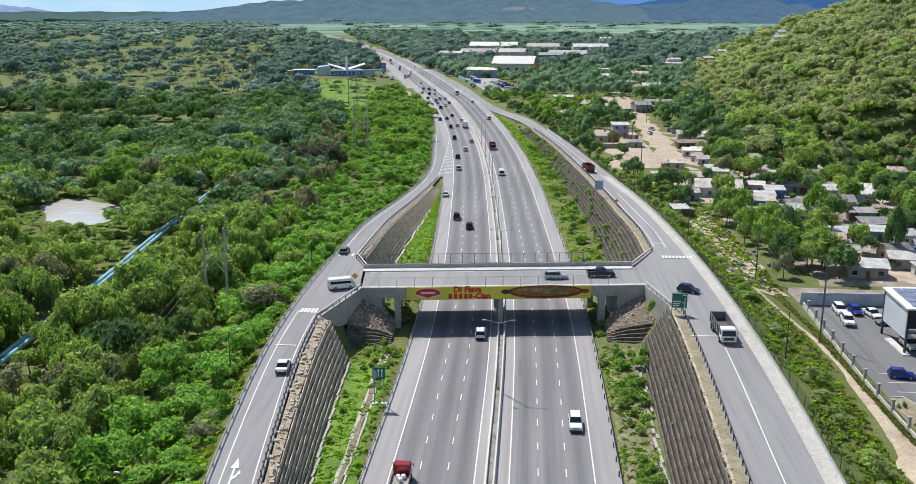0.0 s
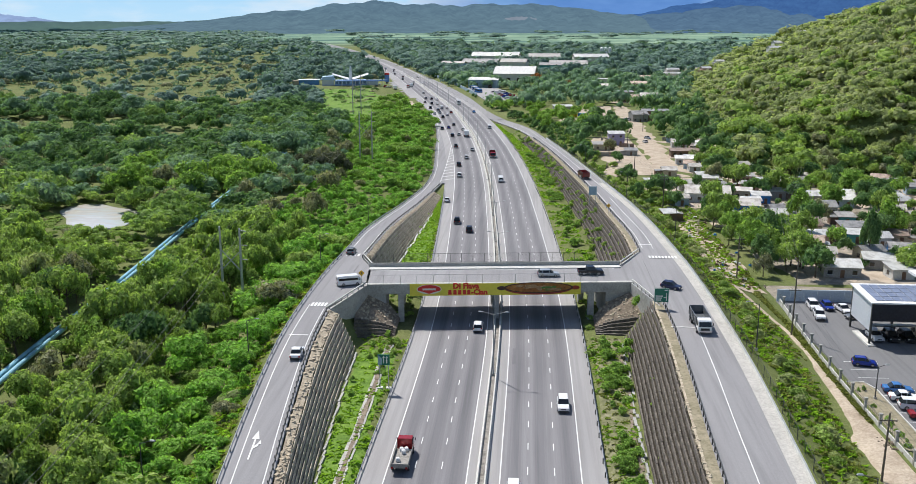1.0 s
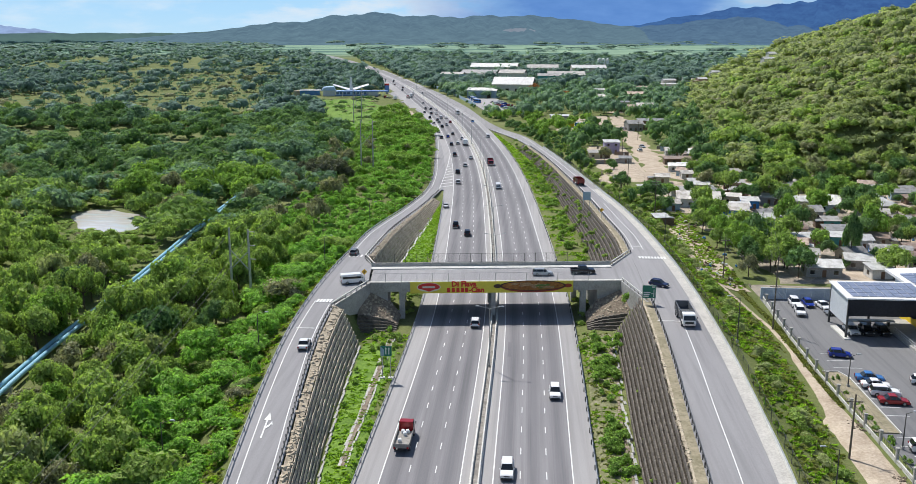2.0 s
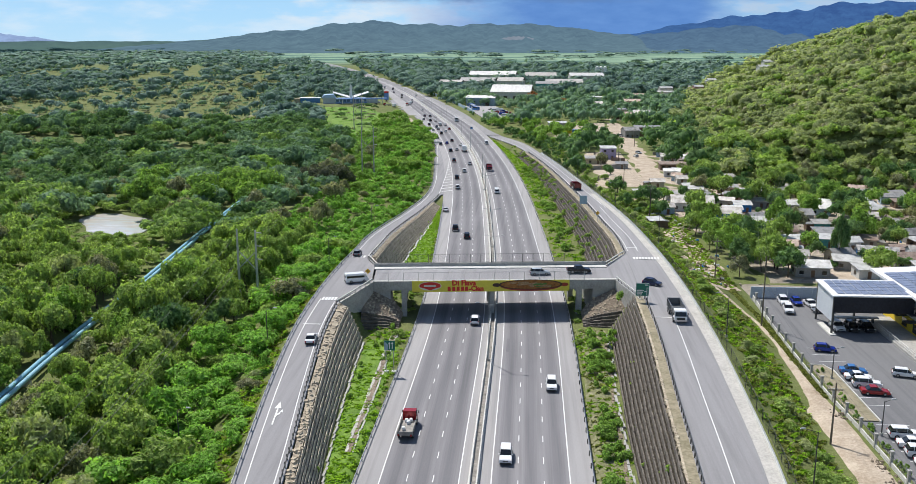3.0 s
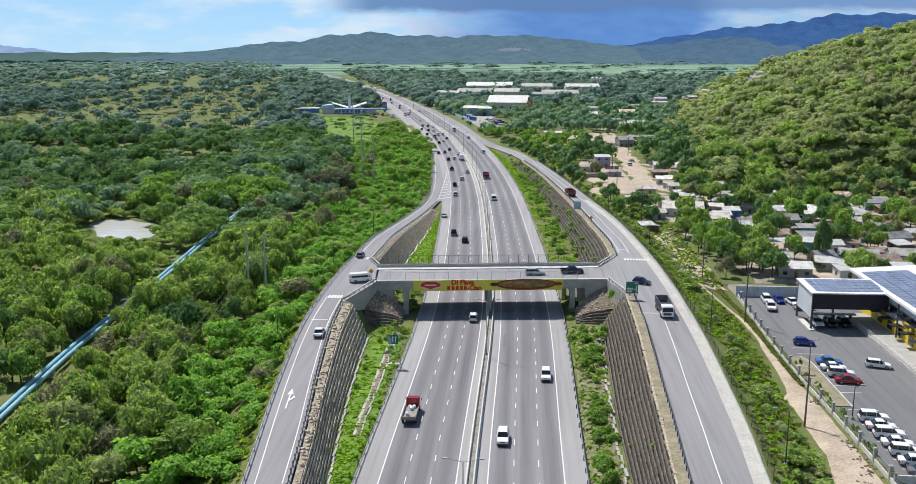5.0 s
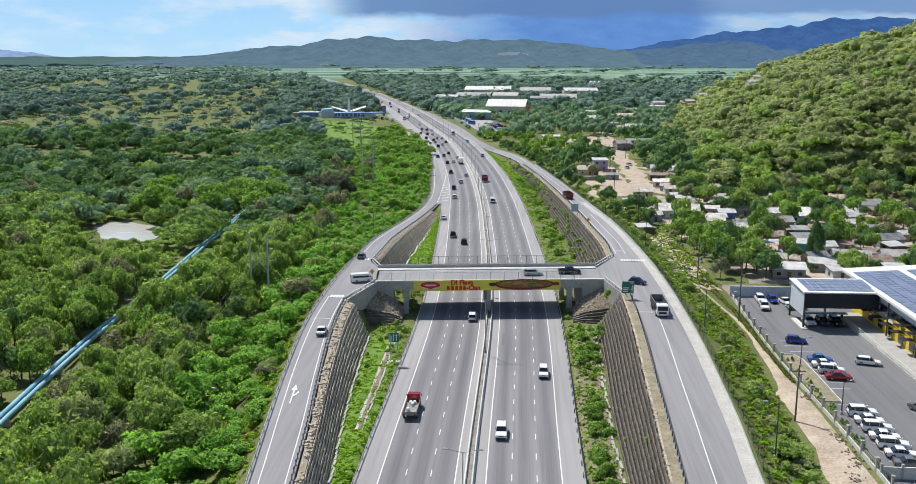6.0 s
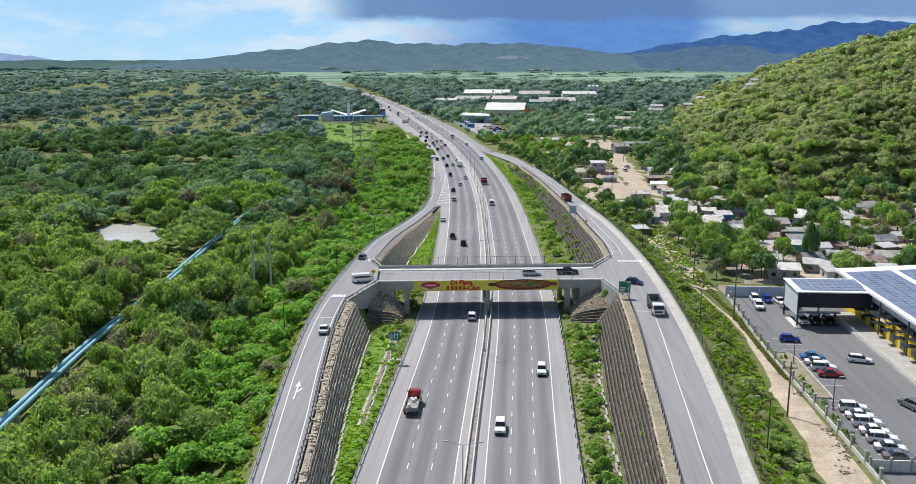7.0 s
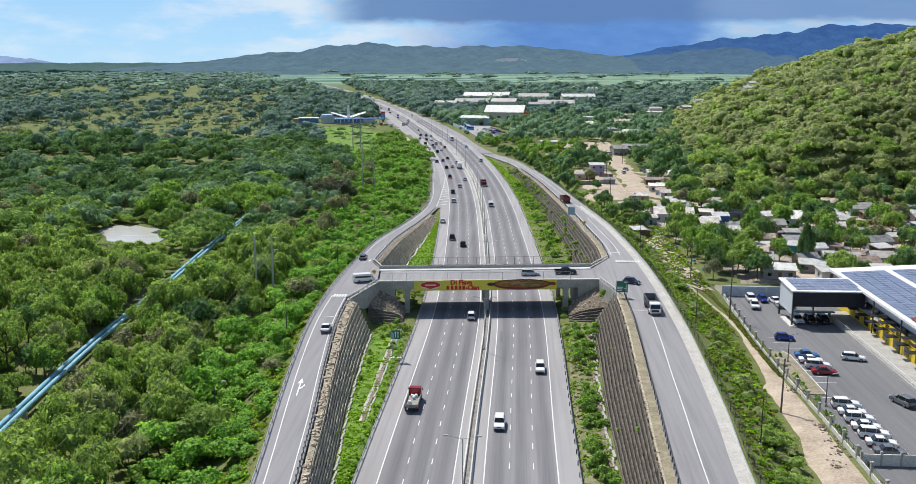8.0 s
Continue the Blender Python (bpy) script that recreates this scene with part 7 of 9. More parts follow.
def van(colour, L=4.9, W=1.9, H=2.05, name="minivan", words="passenger van"):
    ob = thing(name, "%s %s with dark windows" % (colour.replace("_", " "), words), "van" if L < 6 else "bus")
    l, hw = L / 2, W / 2
    side = [(-l, 0.45), (-l + 0.1, 0.28), (l - 0.1, 0.26), (l, 0.45), (l - 0.03, 0.95), (l - 0.55, H - 0.25), (l - 0.85, H), (-l + 0.12, H), (-l + 0.0, H - 0.25)]
    part("body", rounded(shell(side, hw, lambda z: 0.1 if z > H * 0.55 else 0.0), "body", PAINT[colour]), None, ob)
    top, mid = H - 0.32, H * 0.56
    for s in (-1, 1):
        so = Solid().add([(s * (hw - 0.02), -l + 0.25, mid), (s * (hw - 0.02), l - 0.75, mid), (s * (hw - 0.09), l - 0.98, top), (s * (hw - 0.09), -l + 0.25, top),
                          (s * (hw - 0.3), -l + 0.25, mid), (s * (hw - 0.3), l - 0.75, mid), (s * (hw - 0.3), l - 0.98, top), (s * (hw - 0.3), -l + 0.25, top)],
                         [(0, 1, 2, 3), (7, 6, 5, 4), (0, 4, 5, 1), (1, 5, 6, 2), (2, 6, 7, 3), (3, 7, 4, 0)])
        part("side_window", so, M["glass"], ob)
        part("mirror", Solid().box(s * (hw + 0.08), l - 0.55, mid + 0.12, 0.16, 0.1, 0.22), M["trim"], ob)
    part("windscreen", Solid().add([(-hw + 0.14, l - 0.07, mid - 0.12), (hw - 0.14, l - 0.07, mid - 0.12), (hw - 0.22, l - 0.52, top + 0.06), (-hw + 0.22, l - 0.52, top + 0.06),
                                    (-hw + 0.14, l - 0.4, mid - 0.12), (hw - 0.14, l - 0.4, mid - 0.12), (hw - 0.22, l - 0.8, top + 0.06), (-hw + 0.22, l - 0.8, top + 0.06)],
                                   [(0, 1, 2, 3), (7, 6, 5, 4), (0, 4, 5, 1), (1, 5, 6, 2), (2, 6, 7, 3), (3, 7, 4, 0)]), M["glass"], ob)
    for s in ((-0.5, 0.5) if L > 6 else (0.0,)):
        part("rear_window", Solid().box(s * 0.85, -l + 0.03, (mid + top) / 2, 0.62 if L > 6 else W - 0.5, 0.1, top - mid - 0.05), M["glass"], ob)
    part("bumper", Solid().box(0, -l, 0.45, W * 0.9, 0.14, 0.2), M["trim"], ob)
    part("bumper", Solid().box(0, l, 0.42, W * 0.9, 0.12, 0.22), M["trim"], ob)
    lights(ob, hw, -l, l - 0.02, 0.8, 0.3, 0.2)
    add_wheels(ob, hw, (-l * 0.52, l * 0.60), 0.33)
    return ob


def pickup(colour):
    L, W, H = 5.2, 1.85, 1.76
    l, hw = L / 2, W / 2
    ob = thing("pickup_truck", "%s pickup truck with an open bed" % colour.replace("_", " "), "pickup")
    belt = 1.08
    low = [(-l, 0.5), (-l + 0.08, 0.34), (l - 0.12, 0.3), (l, 0.5), (l - 0.02, 0.86), (l - 0.2, 1.0), (l - 1.25, belt), (-l + 1.55, belt), (-l + 1.55, 0.72), (-l + 0.1, 0.72), (-l, 0.72)]
    part("body", rounded(shell(low, hw, lambda z: 0.05 if z < 0.4 else 0.0), "body", PAINT[colour], 0.05), None, ob)
    for s in (-1, 1):
        part("bed_side", Solid().box(s * (hw - 0.06), -l + 0.8, 0.9, 0.12, 1.6, 0.42), PAINT[colour], ob)
    part("tailgate", Solid().box(0, -l + 0.06, 0.9, W - 0.2, 0.1, 0.42), PAINT[colour], ob)
    part("bed_floor", Solid().box(0, -l + 0.8, 0.75, W - 0.2, 1.45, 0.06), M["trim"], ob, "dark bed liner")
    cab = [(-l + 1.6, belt - 0.03), (l - 1.2, belt - 0.03), (l - 1.95, H - 0.06), (-l + 1.8, H - 0.06)]
    part("cabin_glass", shell(cab, hw - 0.08, lambda z: 0.15 if z > belt + 0.1 else 0.0), M["glass"], ob, "dark tinted windows")
    part("roof", rounded(shell([(-l + 1.74, H - 0.08), (l - 1.88, H - 0.08), (l - 2.08, H), (-l + 1.9, H)], hw - 0.18, lambda z: 0.0), "roof", PAINT[colour], 0.03), None, ob)
    part("bumper", Solid().box(0, l, 0.48, W * 0.9, 0.14, 0.24), M["trim"], ob)
    part("bumper", Solid().box(0, -l, 0.5, W * 0.9, 0.14, 0.18), M["chrome"], ob)
    lights(ob, hw, -l, l - 0.02, 0.84, 0.3, 0.18)
    add_wheels(ob, hw, (-L * 0.28, L * 0.31), 0.37, 0.25)
    return ob


def truck(colour, body, load=None):
    """A rigid truck. body: box, flat or tipper."""
    L, W = (7.4, 2.35) if body != "tipper" else (8.2, 2.5)
    l, hw = L / 2, W / 2
    words = {"box": "box truck with a closed white body", "flat": "flatbed truck carrying pale sacks", "tipper": "tipper truck with a steel tub"}[body]
    ob = thing(body + "_truck", "%s %s" % (colour.replace("_", " "), words), "truck")
    part("chassis", Solid().box(0, -0.3, 0.75, 1.0, L - 1.0, 0.3), M["trim"], ob)
    cab = [(l - 1.8, 0.6), (l, 0.6), (l, 1.35), (l - 0.28, 2.25), (l - 0.5, 2.45), (l - 1.8, 2.5)]
    part("cab", rounded(shell(cab, hw - 0.08, lambda z: 0.08 if z > 1.6 else 0.0), "cab", PAINT[colour], 0.06), None, ob)
    part("windscreen", Solid().add([(-hw + 0.2, l + 0.01, 1.42), (hw - 0.2, l + 0.01, 1.42), (hw - 0.26, l - 0.25, 2.2), (-hw + 0.26, l - 0.25, 2.2),
                                    (-hw + 0.2, l - 0.3, 1.42), (hw - 0.2, l - 0.3, 1.42), (hw - 0.26, l - 0.5, 2.2), (-hw + 0.26, l - 0.5, 2.2)],
                                   [(0, 1, 2, 3), (7, 6, 5, 4), (0, 4, 5, 1), (1, 5, 6, 2), (2, 6, 7, 3), (3, 7, 4, 0)]), M["glass"], ob)
    for s in (-1, 1):
        part("side_window", Solid().box(s * (hw - 0.11), l - 1.0, 1.85, 0.08, 0.95, 0.6), M["glass"], ob)
        part("mirror", Solid().box(s * (hw + 0.1), l - 0.3, 1.8, 0.12, 0.12, 0.4), M["trim"], ob)
    part("grille", Solid().box(0, l + 0.01, 0.98, W * 0.6, 0.06, 0.4), M["trim"], ob)
    part("bumper", Solid().box(0, l + 0.03, 0.62, W * 0.9, 0.16, 0.26), M["chrome"], ob)
    d0, d1 = -l, l - 2.0
    if body == "box":
        part("box_body", rounded(Solid().box(0, (d0 + d1) / 2, 2.05, W, d1 - d0, 2.3), "box_body", PAINT["white"], 0.05), None, ob, "white box body")
    elif body == "flat":
        part("bed", Solid().box(0, (d0 + d1) / 2, 1.0, W, d1 - d0, 0.16), M["cargo"], ob)
        for s in (-1, 1):
            part("drop_side", Solid().box(s * (hw - 0.04), (d0 + d1) / 2, 1.3, 0.07, d1 - d0, 0.5), M["cargo"], ob)
        part("drop_side", Solid().box(0, d0 + 0.04, 1.3, W - 0.1, 0.07, 0.5), M["cargo"], ob)
        for x, y in ((-0.3, 1.0), (0.35, 1.1), (0.05, 0.3), (-0.4, -2.0)):
            part("sack", rounded(Solid().box(x, y, 1.35, 0.6, 0.75, 0.55, 0.3, 0.8), "sack", M["white"], 0.1), None, ob, "pale sack")
    else:
        tub = Solid()
        o = [(-hw, 1.0), (hw, 1.0), (hw, 2.5), (hw - 0.1, 2.5), (hw - 0.1, 1.12), (-hw + 0.1, 1.12), (-hw + 0.1, 2.5), (-hw, 2.5)]
        tub.prism(o, d0, d1, "y")
        part("tub", tub, PAINT["grey"] if load is None else PAINT[load], ob)
        for y in (d0 + 0.05, d1 - 0.05):
            part("tub_end", Solid().box(0, y, 1.75, W - 0.04, 0.1, 1.5), PAINT["grey"] if load is None else PAINT[load], ob)
        for i in range(5):
            y = d0 + 0.6 + i * (d1 - d0 - 1.2) / 4
            for s in (-1, 1):
                part("rib", Solid().box(s * (hw + 0.03), y, 1.75, 0.08, 0.12, 1.5), M["trim"], ob)
    lights(ob, hw, -l, l + 0.02, 0.85, 0.35, 0.2)
    add_wheels(ob, hw, (l - 1.1, -l + 1.3) if body != "tipper" else (l - 1.1, -l + 1.1, -l + 2.4), 0.46, 0.3)
    return ob


STOCK = {}
MAKERS = {"sedan": lambda c: car("sedan", c), "hatch": lambda c: car("hatch", c), "suv": lambda c: car("suv", c), "wagon": lambda c: car("wagon", c),
          "van": lambda c: van(c), "bus": lambda c: van(c, 6.6, 2.06, 2.6, "minibus", "minibus"), "coach": lambda c: van(c, 8.5, 2.4, 3.0, "coach", "coach"),
          "pickup": pickup, "box": lambda c: truck(c, "box"), "flat": lambda c: truck(c, "flat"), "tipper": lambda c: truck(c, "tipper"), "red_tipper": lambda c: truck(c, "tipper", "maroon")}


def drive(kind, colour, x, y, z, turn=0.0, group="", tip=0.0):
    key = (kind, colour)
    m = pose(x, y, z + 0.02, tip, 0, turn)
    if key not in STOCK:
        STOCK[key] = MAKERS[kind](colour)
        STOCK[key].matrix_basis = m
        ob = STOCK[key]
    else:
        ob = copy_thing(STOCK[key], m)
    return tagged(ob, group=group)


def lane_turn(y):
    return -math.degrees(math.atan2(float(median_x(y + 2) - median_x(y - 2)), 4))


LANES = {"a": -11.1, "b": -7.45, "c": -3.85, "s": -15.0, "d": 4.15, "e": 7.75, "f": 11.3}
# traffic that goes away: lane, metres along, kind, colour
for lane, y, kind, colour in (("c", 194, "suv", "white"), ("a", 138.5, "flat", "red"), ("s", 321, "sedan", "white"), ("a", 289, "pickup", "black"), ("b", 278, "suv", "black"),
                              ("a", 370, "suv", "white"), ("a", 396, "suv", "black"), ("b", 416, "suv", "white"), ("c", 440, "sedan", "silver"), ("a", 450, "pickup", "black"),
                              ("c", 492, "box", "white"), ("a", 490, "suv", "black"), ("b", 496, "hatch", "white"), ("s", 520, "suv", "grey"), ("a", 526, "sedan", "blue"),
                              ("b", 539, "sedan", "black"), ("c", 518, "sedan", "white"), ("s", 551, "hatch", "white"), ("a", 579, "suv", "black")):
    drive(kind, colour, float(median_x(y)) + LANES[lane], y, 0.02, lane_turn(y), "traffic on the highway")
for lane, y, kind, colour in (("b", 592, "sedan", "white"), ("s", 599, "hatch", "white"), ("a", 607, "sedan", "silver"), ("c", 608, "hatch", "red"), ("s", 636, "suv", "black"),
                              ("a", 621, "suv", "grey"), ("b", 636, "van", "white"), ("c", 637, "sedan", "white"), ("a", 668, "suv", "black"), ("b", 667, "sedan", "white"),
                              ("b", 703, "pickup", "black"), ("s", 677, "sedan", "grey"), ("a", 708, "suv", "grey"), ("c", 700, "sedan", "white"), ("b", 760, "sedan", "white")):
    drive(kind, colour, float(median_x(y)) + LANES[lane], y, 0.02, lane_turn(y), "traffic on the highway")
for lane, y, kind, colour in (("a", 832, "box", "white"), ("s", 817, "flat", "red"), ("b", 854, "sedan", "grey"), ("a", 921, "suv", "black"), ("b", 958, "suv", "black"),
                              ("c", 887, "sedan", "white"), ("a", 1009, "sedan", "black"), ("b", 1060, "suv", "grey"), ("c", 1090, "sedan", "black"), ("a", 1115, "van", "white")):
    drive(kind, colour, float(median_x(y)) + LANES[lane], y, 0.02, lane_turn(y), "traffic on the highway")
# traffic that comes
for lane, y, kind, colour in (("f", 158, "suv", "white"), ("d", 130, "suv", "white"), ("d", 422, "red_tipper", "red"), ("d", 360, "van", "white"), ("f", 527, "van", "white"),
                              ("f", 613, "sedan", "sky_blue"), ("e", 670, "coach", "white"), ("d", 879, "sedan", "white"), ("e", 960, "suv", "white")):
    drive(kind, colour, float(median_x(y)) + LANES[lane], y, 0.02, lane_turn(y) + 180, "traffic on the highway")
# on the slip roads and the overpass
drive("sedan", "white", -36.6, 159.5, float(ramp_l_z(159.5)), 5, "traffic on the slip roads", 1.6)
drive("hatch", "grey", -39.6, 222.5, float(ramp_l_z(222.5)), 0, "traffic on the slip roads")
drive("van", "white", -35.2, 196.5, DECK, -68, "traffic on the slip roads")
drive("wagon", "silver", *bridge_pose(10.4, 5.4, DECK)[:2], DECK, -90 + math.degrees(ANG), "traffic on the overpass")
drive("pickup", "black", *bridge_pose(19.2, 6.6, DECK)[:2], DECK, -90 + math.degrees(ANG), "traffic on the overpass")
drive("hatch", "dark_blue", 27.9, 198.5, DECK, -120, "traffic on the overpass")
drive("tipper", "white", 29.6, 177.0, float(ramp_r_z(177.0)), 181, "traffic on the slip roads", -1.6)
drive("red_tipper", "red", 19.6, 341, float(ramp_r_z(341)), 9, "traffic on the slip roads", -1.3)
# parked in the lot
for x, y, kind, colour, turn in ((56.4, 173.6, "hatch", "blue", -100), (57.6, 162.4, "sedan", "sky_blue", -95), (57.4, 159.2, "sedan", "white", -95), (57.6, 155.9, "suv", "white", -97), (57.8, 152.7, "sedan", "red", -96),
                                 (66.0, 161.2, "wagon", "white", -105), (57.2, 204.6, "suv", "white", 178), (60.0, 204.6, "hatch", "blue", 182), (62.6, 203.2, "sedan", "white", 190), (56.6, 198.6, "suv", "white", 172),
                                 (62.9, 187.0, "suv", "white", 182), (65.7, 187.0, "suv", "black", 178), (68.6, 187.0, "suv", "black", 183), (63.8, 198.8, "sedan", "grey", 100), (66.0, 138.0, "suv", "grey", 20)):
    drive(kind, colour, x, y, 2.45, turn, "cars parked in the lot")
for i in range(6):
    drive("sedan" if i % 2 else "suv", "white", 55.9, 135.9 - i * 3.08, 2.45, -94 - i * 0.7, "cars parked in the lot")
drive("sedan", "grey", 55.9, 117.3, 2.45, -96, "cars parked in the lot")
# at the settlement
for x, y, kind, colour, turn in ((55, 455, "hatch", "white", 10), (58, 470, "sedan", "silver", 200), (57, 560, "suv", "white", 90), (66, 395, "coach", "white", 80)):
    drive(kind, colour, x, y, float(ground_z(x, y)) + 0.1, turn, "cars at the settlement")
for dx, y, kind, colour, turn in ((-28, 800, "box", "white", 20), (-33, 815, "flat", "red", 60), (-38, 850, "suv", "white", 10), (-30, 870, "sedan", "grey", 190), (-44, 880, "van", "white", 100), (-42, 830, "sedan", "black", 30)):
    drive(kind, colour, float(median_x(y)) + dx, y, 0.08, turn, "vehicles at the filling station")

# ---- the settlement ----
def zinc(name, dark, light):
    n = Nodes(name)
    w = n.put("ShaderNodeTexWave", Scale=1.6, Distortion=0.3, Detail=1.0)
    n.link(n.geo.outputs["Position"], w.inputs["Vector"])
    rust = n.noise(0.55, 4, 0.7)
    col = n.ramp(rust, [(0.36, dark), (0.52, light), (0.7, tuple(min(1, c * 1.12) for c in light))])
    col = n.mix(0.3, col, n.ramp(n.noise(3.0, 3, 0.6, (1, 0.2, 1)), [(0.3, tuple(c * 0.7 for c in dark)), (0.7, light)]))
    n.bump(w.outputs["Fac"], 0.5, 0.06)
    return n.finish(col, 0.5, 0.25, 0.4)


ROOFS = {"pale zinc": zinc("pale_zinc", (0.21, 0.19, 0.165), (0.40, 0.385, 0.36)), "white sheet": zinc("white_sheet", (0.34, 0.33, 0.31), (0.57, 0.57, 0.55)),
         "rusty zinc": zinc("rusty_zinc", (0.14, 0.08, 0.055), (0.33, 0.255, 0.205)), "grey zinc": zinc("grey_zinc", (0.13, 0.13, 0.13), (0.29, 0.285, 0.275))}
WALLS = {}
for nm, c in (("white", (0.66, 0.65, 0.61)), ("grey block", (0.36, 0.35, 0.33)), ("blue", (0.05, 0.22, 0.55)), ("teal", (0.10, 0.36, 0.36)), ("cream", (0.58, 0.50, 0.36)),
              ("pink", (0.55, 0.36, 0.32)), ("lilac", (0.42, 0.38, 0.56)), ("bare board", (0.20, 0.14, 0.10)), ("pale blue", (0.38, 0.50, 0.60))):
    WALLS[nm] = rough_mat("house_wall_" + nm.replace(" ", "_"), tuple(k * 0.7 for k in c), c, 0.5, 4.0, 0.85, 0.15)
M["door_wood"] = rough_mat("door_wood", (0.12, 0.07, 0.04), (0.22, 0.14, 0.09), 1.0, 6.0, 0.7, 0.2)


def house(x, y, w, d, h, turn, wall, roof, gable=True, storeys=1, label=None):
    z = float(ground_z(x, y)) - 0.25
    ob = thing("house", label or "small %s house under a %s roof" % (wall, roof), "house", pose(x, y, z, 0, 0, turn))
    part("wall", Solid().box(0, 0, h / 2, w, d, h), WALLS[wall], ob)
    o = 0.4
    if gable:
        r = min(w, d) * 0.24
        a, b = w / 2 + o, d / 2 + o
        for s in (-1, 1):
            so = Solid().add([(-a, s * b, h - 0.12), (a, s * b, h - 0.12), (a, 0, h + r), (-a, 0, h + r), (-a, s * b, h - 0.02), (a, s * b, h - 0.02), (a, 0, h + r + 0.1), (-a, 0, h + r + 0.1)],
                             [(0, 1, 2, 3), (7, 6, 5, 4), (0, 4, 5, 1), (1, 5, 6, 2), (2, 6, 7, 3), (3, 7, 4, 0)])
            part("roof", so, ROOFS[roof], ob)
        for s in (-1, 1):
            part("gable", Solid().add([(s * (w / 2 - 0.01), -d / 2, h - 0.02), (s * (w / 2 - 0.01), d / 2, h - 0.02), (s * (w / 2 - 0.01), 0, h + r - 0.08), (s * (w / 2 - 0.2), -d / 2, h - 0.02), (s * (w / 2 - 0.2), d / 2, h - 0.02), (s * (w / 2 - 0.2), 0, h + r - 0.08)],
                                      [(0, 1, 2), (5, 4, 3), (0, 3, 4, 1), (1, 4, 5, 2), (2, 5, 3, 0)]), WALLS[wall], ob)
    else:
        a, b = w / 2 + o, d / 2 + o
        so = Solid().add([(-a, -b, h - 0.1), (a, -b, h - 0.1), (a, b, h + 0.5), (-a, b, h + 0.5), (-a, -b, h), (a, -b, h), (a, b, h + 0.6), (-a, b, h + 0.6)],
                         [(0, 1, 2, 3), (7, 6, 5, 4), (0, 4, 5, 1), (1, 5, 6, 2), (2, 6, 7, 3), (3, 7, 4, 0)])
        part("roof", so, ROOFS[roof], ob)
    k = random.Random(int(x * 31 + y * 17))
    if storeys == 1 and w < 12 and k.random() < 0.6:
        # a lean-to built on at one end, under a sheet of its own
        q, lw, ld, lh = k.choice((-1, 1)), k.uniform(1.6, 2.8), d * k.uniform(0.5, 0.9), h * k.uniform(0.66, 0.85)
        cx, cy = q * (w / 2 + lw / 2), k.uniform(-0.2, 0.1) * d
        part("lean_to", Solid().box(cx, cy, lh / 2, lw, ld, lh), WALLS[k.choice(("bare board", "grey block", wall))], ob)
        a0, a1 = (cx - lw / 2 - 0.1, cx + lw / 2 + 0.1)
        z0_, z1_ = (lh + 0.35, lh + 0.03) if q > 0 else (lh + 0.03, lh + 0.35)
        b0, b1 = cy - ld / 2 - 0.3, cy + ld / 2 + 0.3
        part("lean_to_roof", Solid().add([(a0, b0, z0_), (a1, b0, z1_), (a1, b1, z1_), (a0, b1, z0_), (a0, b0, z0_ + 0.08), (a1, b0, z1_ + 0.08), (a1, b1, z1_ + 0.08), (a0, b1, z0_ + 0.08)],
                                         [(3, 2, 1, 0), (4, 5, 6, 7), (0, 1, 5, 4), (1, 2, 6, 5), (2, 3, 7, 6), (3, 0, 4, 7)]), ROOFS[k.choice(tuple(ROOFS))], ob)
    n = max(1, int(w / 2.6))
    for fl in range(storeys):
        zf = fl * (h / storeys)
        for i in range(n):
            px = -w / 2 + (i + 0.5) * w / n
            if i == n // 2 and fl == 0:
                part("door", Solid().box(px, -d / 2 - 0.02, 1.05, 0.9, 0.1, 2.05), M["door_wood"], ob)
            else:
                win = part("window", Solid().box(px, -d / 2 - 0.02, zf + 1.5, 1.0, 0.1, 0.95), M["glass"], ob)
                part("sill", Solid().box(px, -d / 2 - 0.08, zf + 0.98, 1.2, 0.2, 0.08), M["pale_concrete"], win)
        for s in (-1, 1):
            part("window", Solid().box(s * (w / 2 + 0.02), 0, zf + 1.5, 0.1, 1.0, 0.95), M["glass"], ob)
    return ob


HOUSES = []


def settle(rows):
    for x, y, w, d, h, turn, wall, roof, gable in rows:
        HOUSES.append((x, y, max(w, d) / 2))
        house(x, y, w, d, h, turn, wall, roof, gable)


settle(((40.6, 285, 4.0, 3.6, 3.2, 10, "bare board", "white sheet", False), (47.6, 308, 4.2, 3.8, 2.8, 5, "pale blue", "pale zinc", True), (57, 316, 13.5, 8.0, 3.2, -4, "white", "pale zinc", True),
        (64, 298, 9.5, 6.5, 3.0, -8, "blue", "pale zinc", True), (73, 313, 5.4, 4.5, 3.0, -5, "blue", "white sheet", False), (54, 335, 6.5, 4.0, 2.6, 8, "white", "pale zinc", False),
        (63.6, 345, 5.0, 4.4, 2.8, -10, "grey block", "white sheet", False)))
settle(((64, 331, 4.8, 4.2, 2.8, 12, "bare board", "grey zinc", False), (60, 283, 7.5, 5.0, 2.8, -6, "grey block", "pale zinc", False), (66.4, 281, 4.8, 4.4, 2.7, 10, "white", "white sheet", False),
        (85.5, 298, 10.5, 6.0, 2.9, 4, "grey block", "grey zinc", True), (97, 310, 6.5, 5.0, 2.8, -10, "pale blue", "white sheet", True), (89.4, 284, 4.5, 4.0, 2.8, 0, "teal", "pale zinc", False),
        (123, 350, 6.0, 5.0, 2.8, -20, "pink", "rusty zinc", True)))
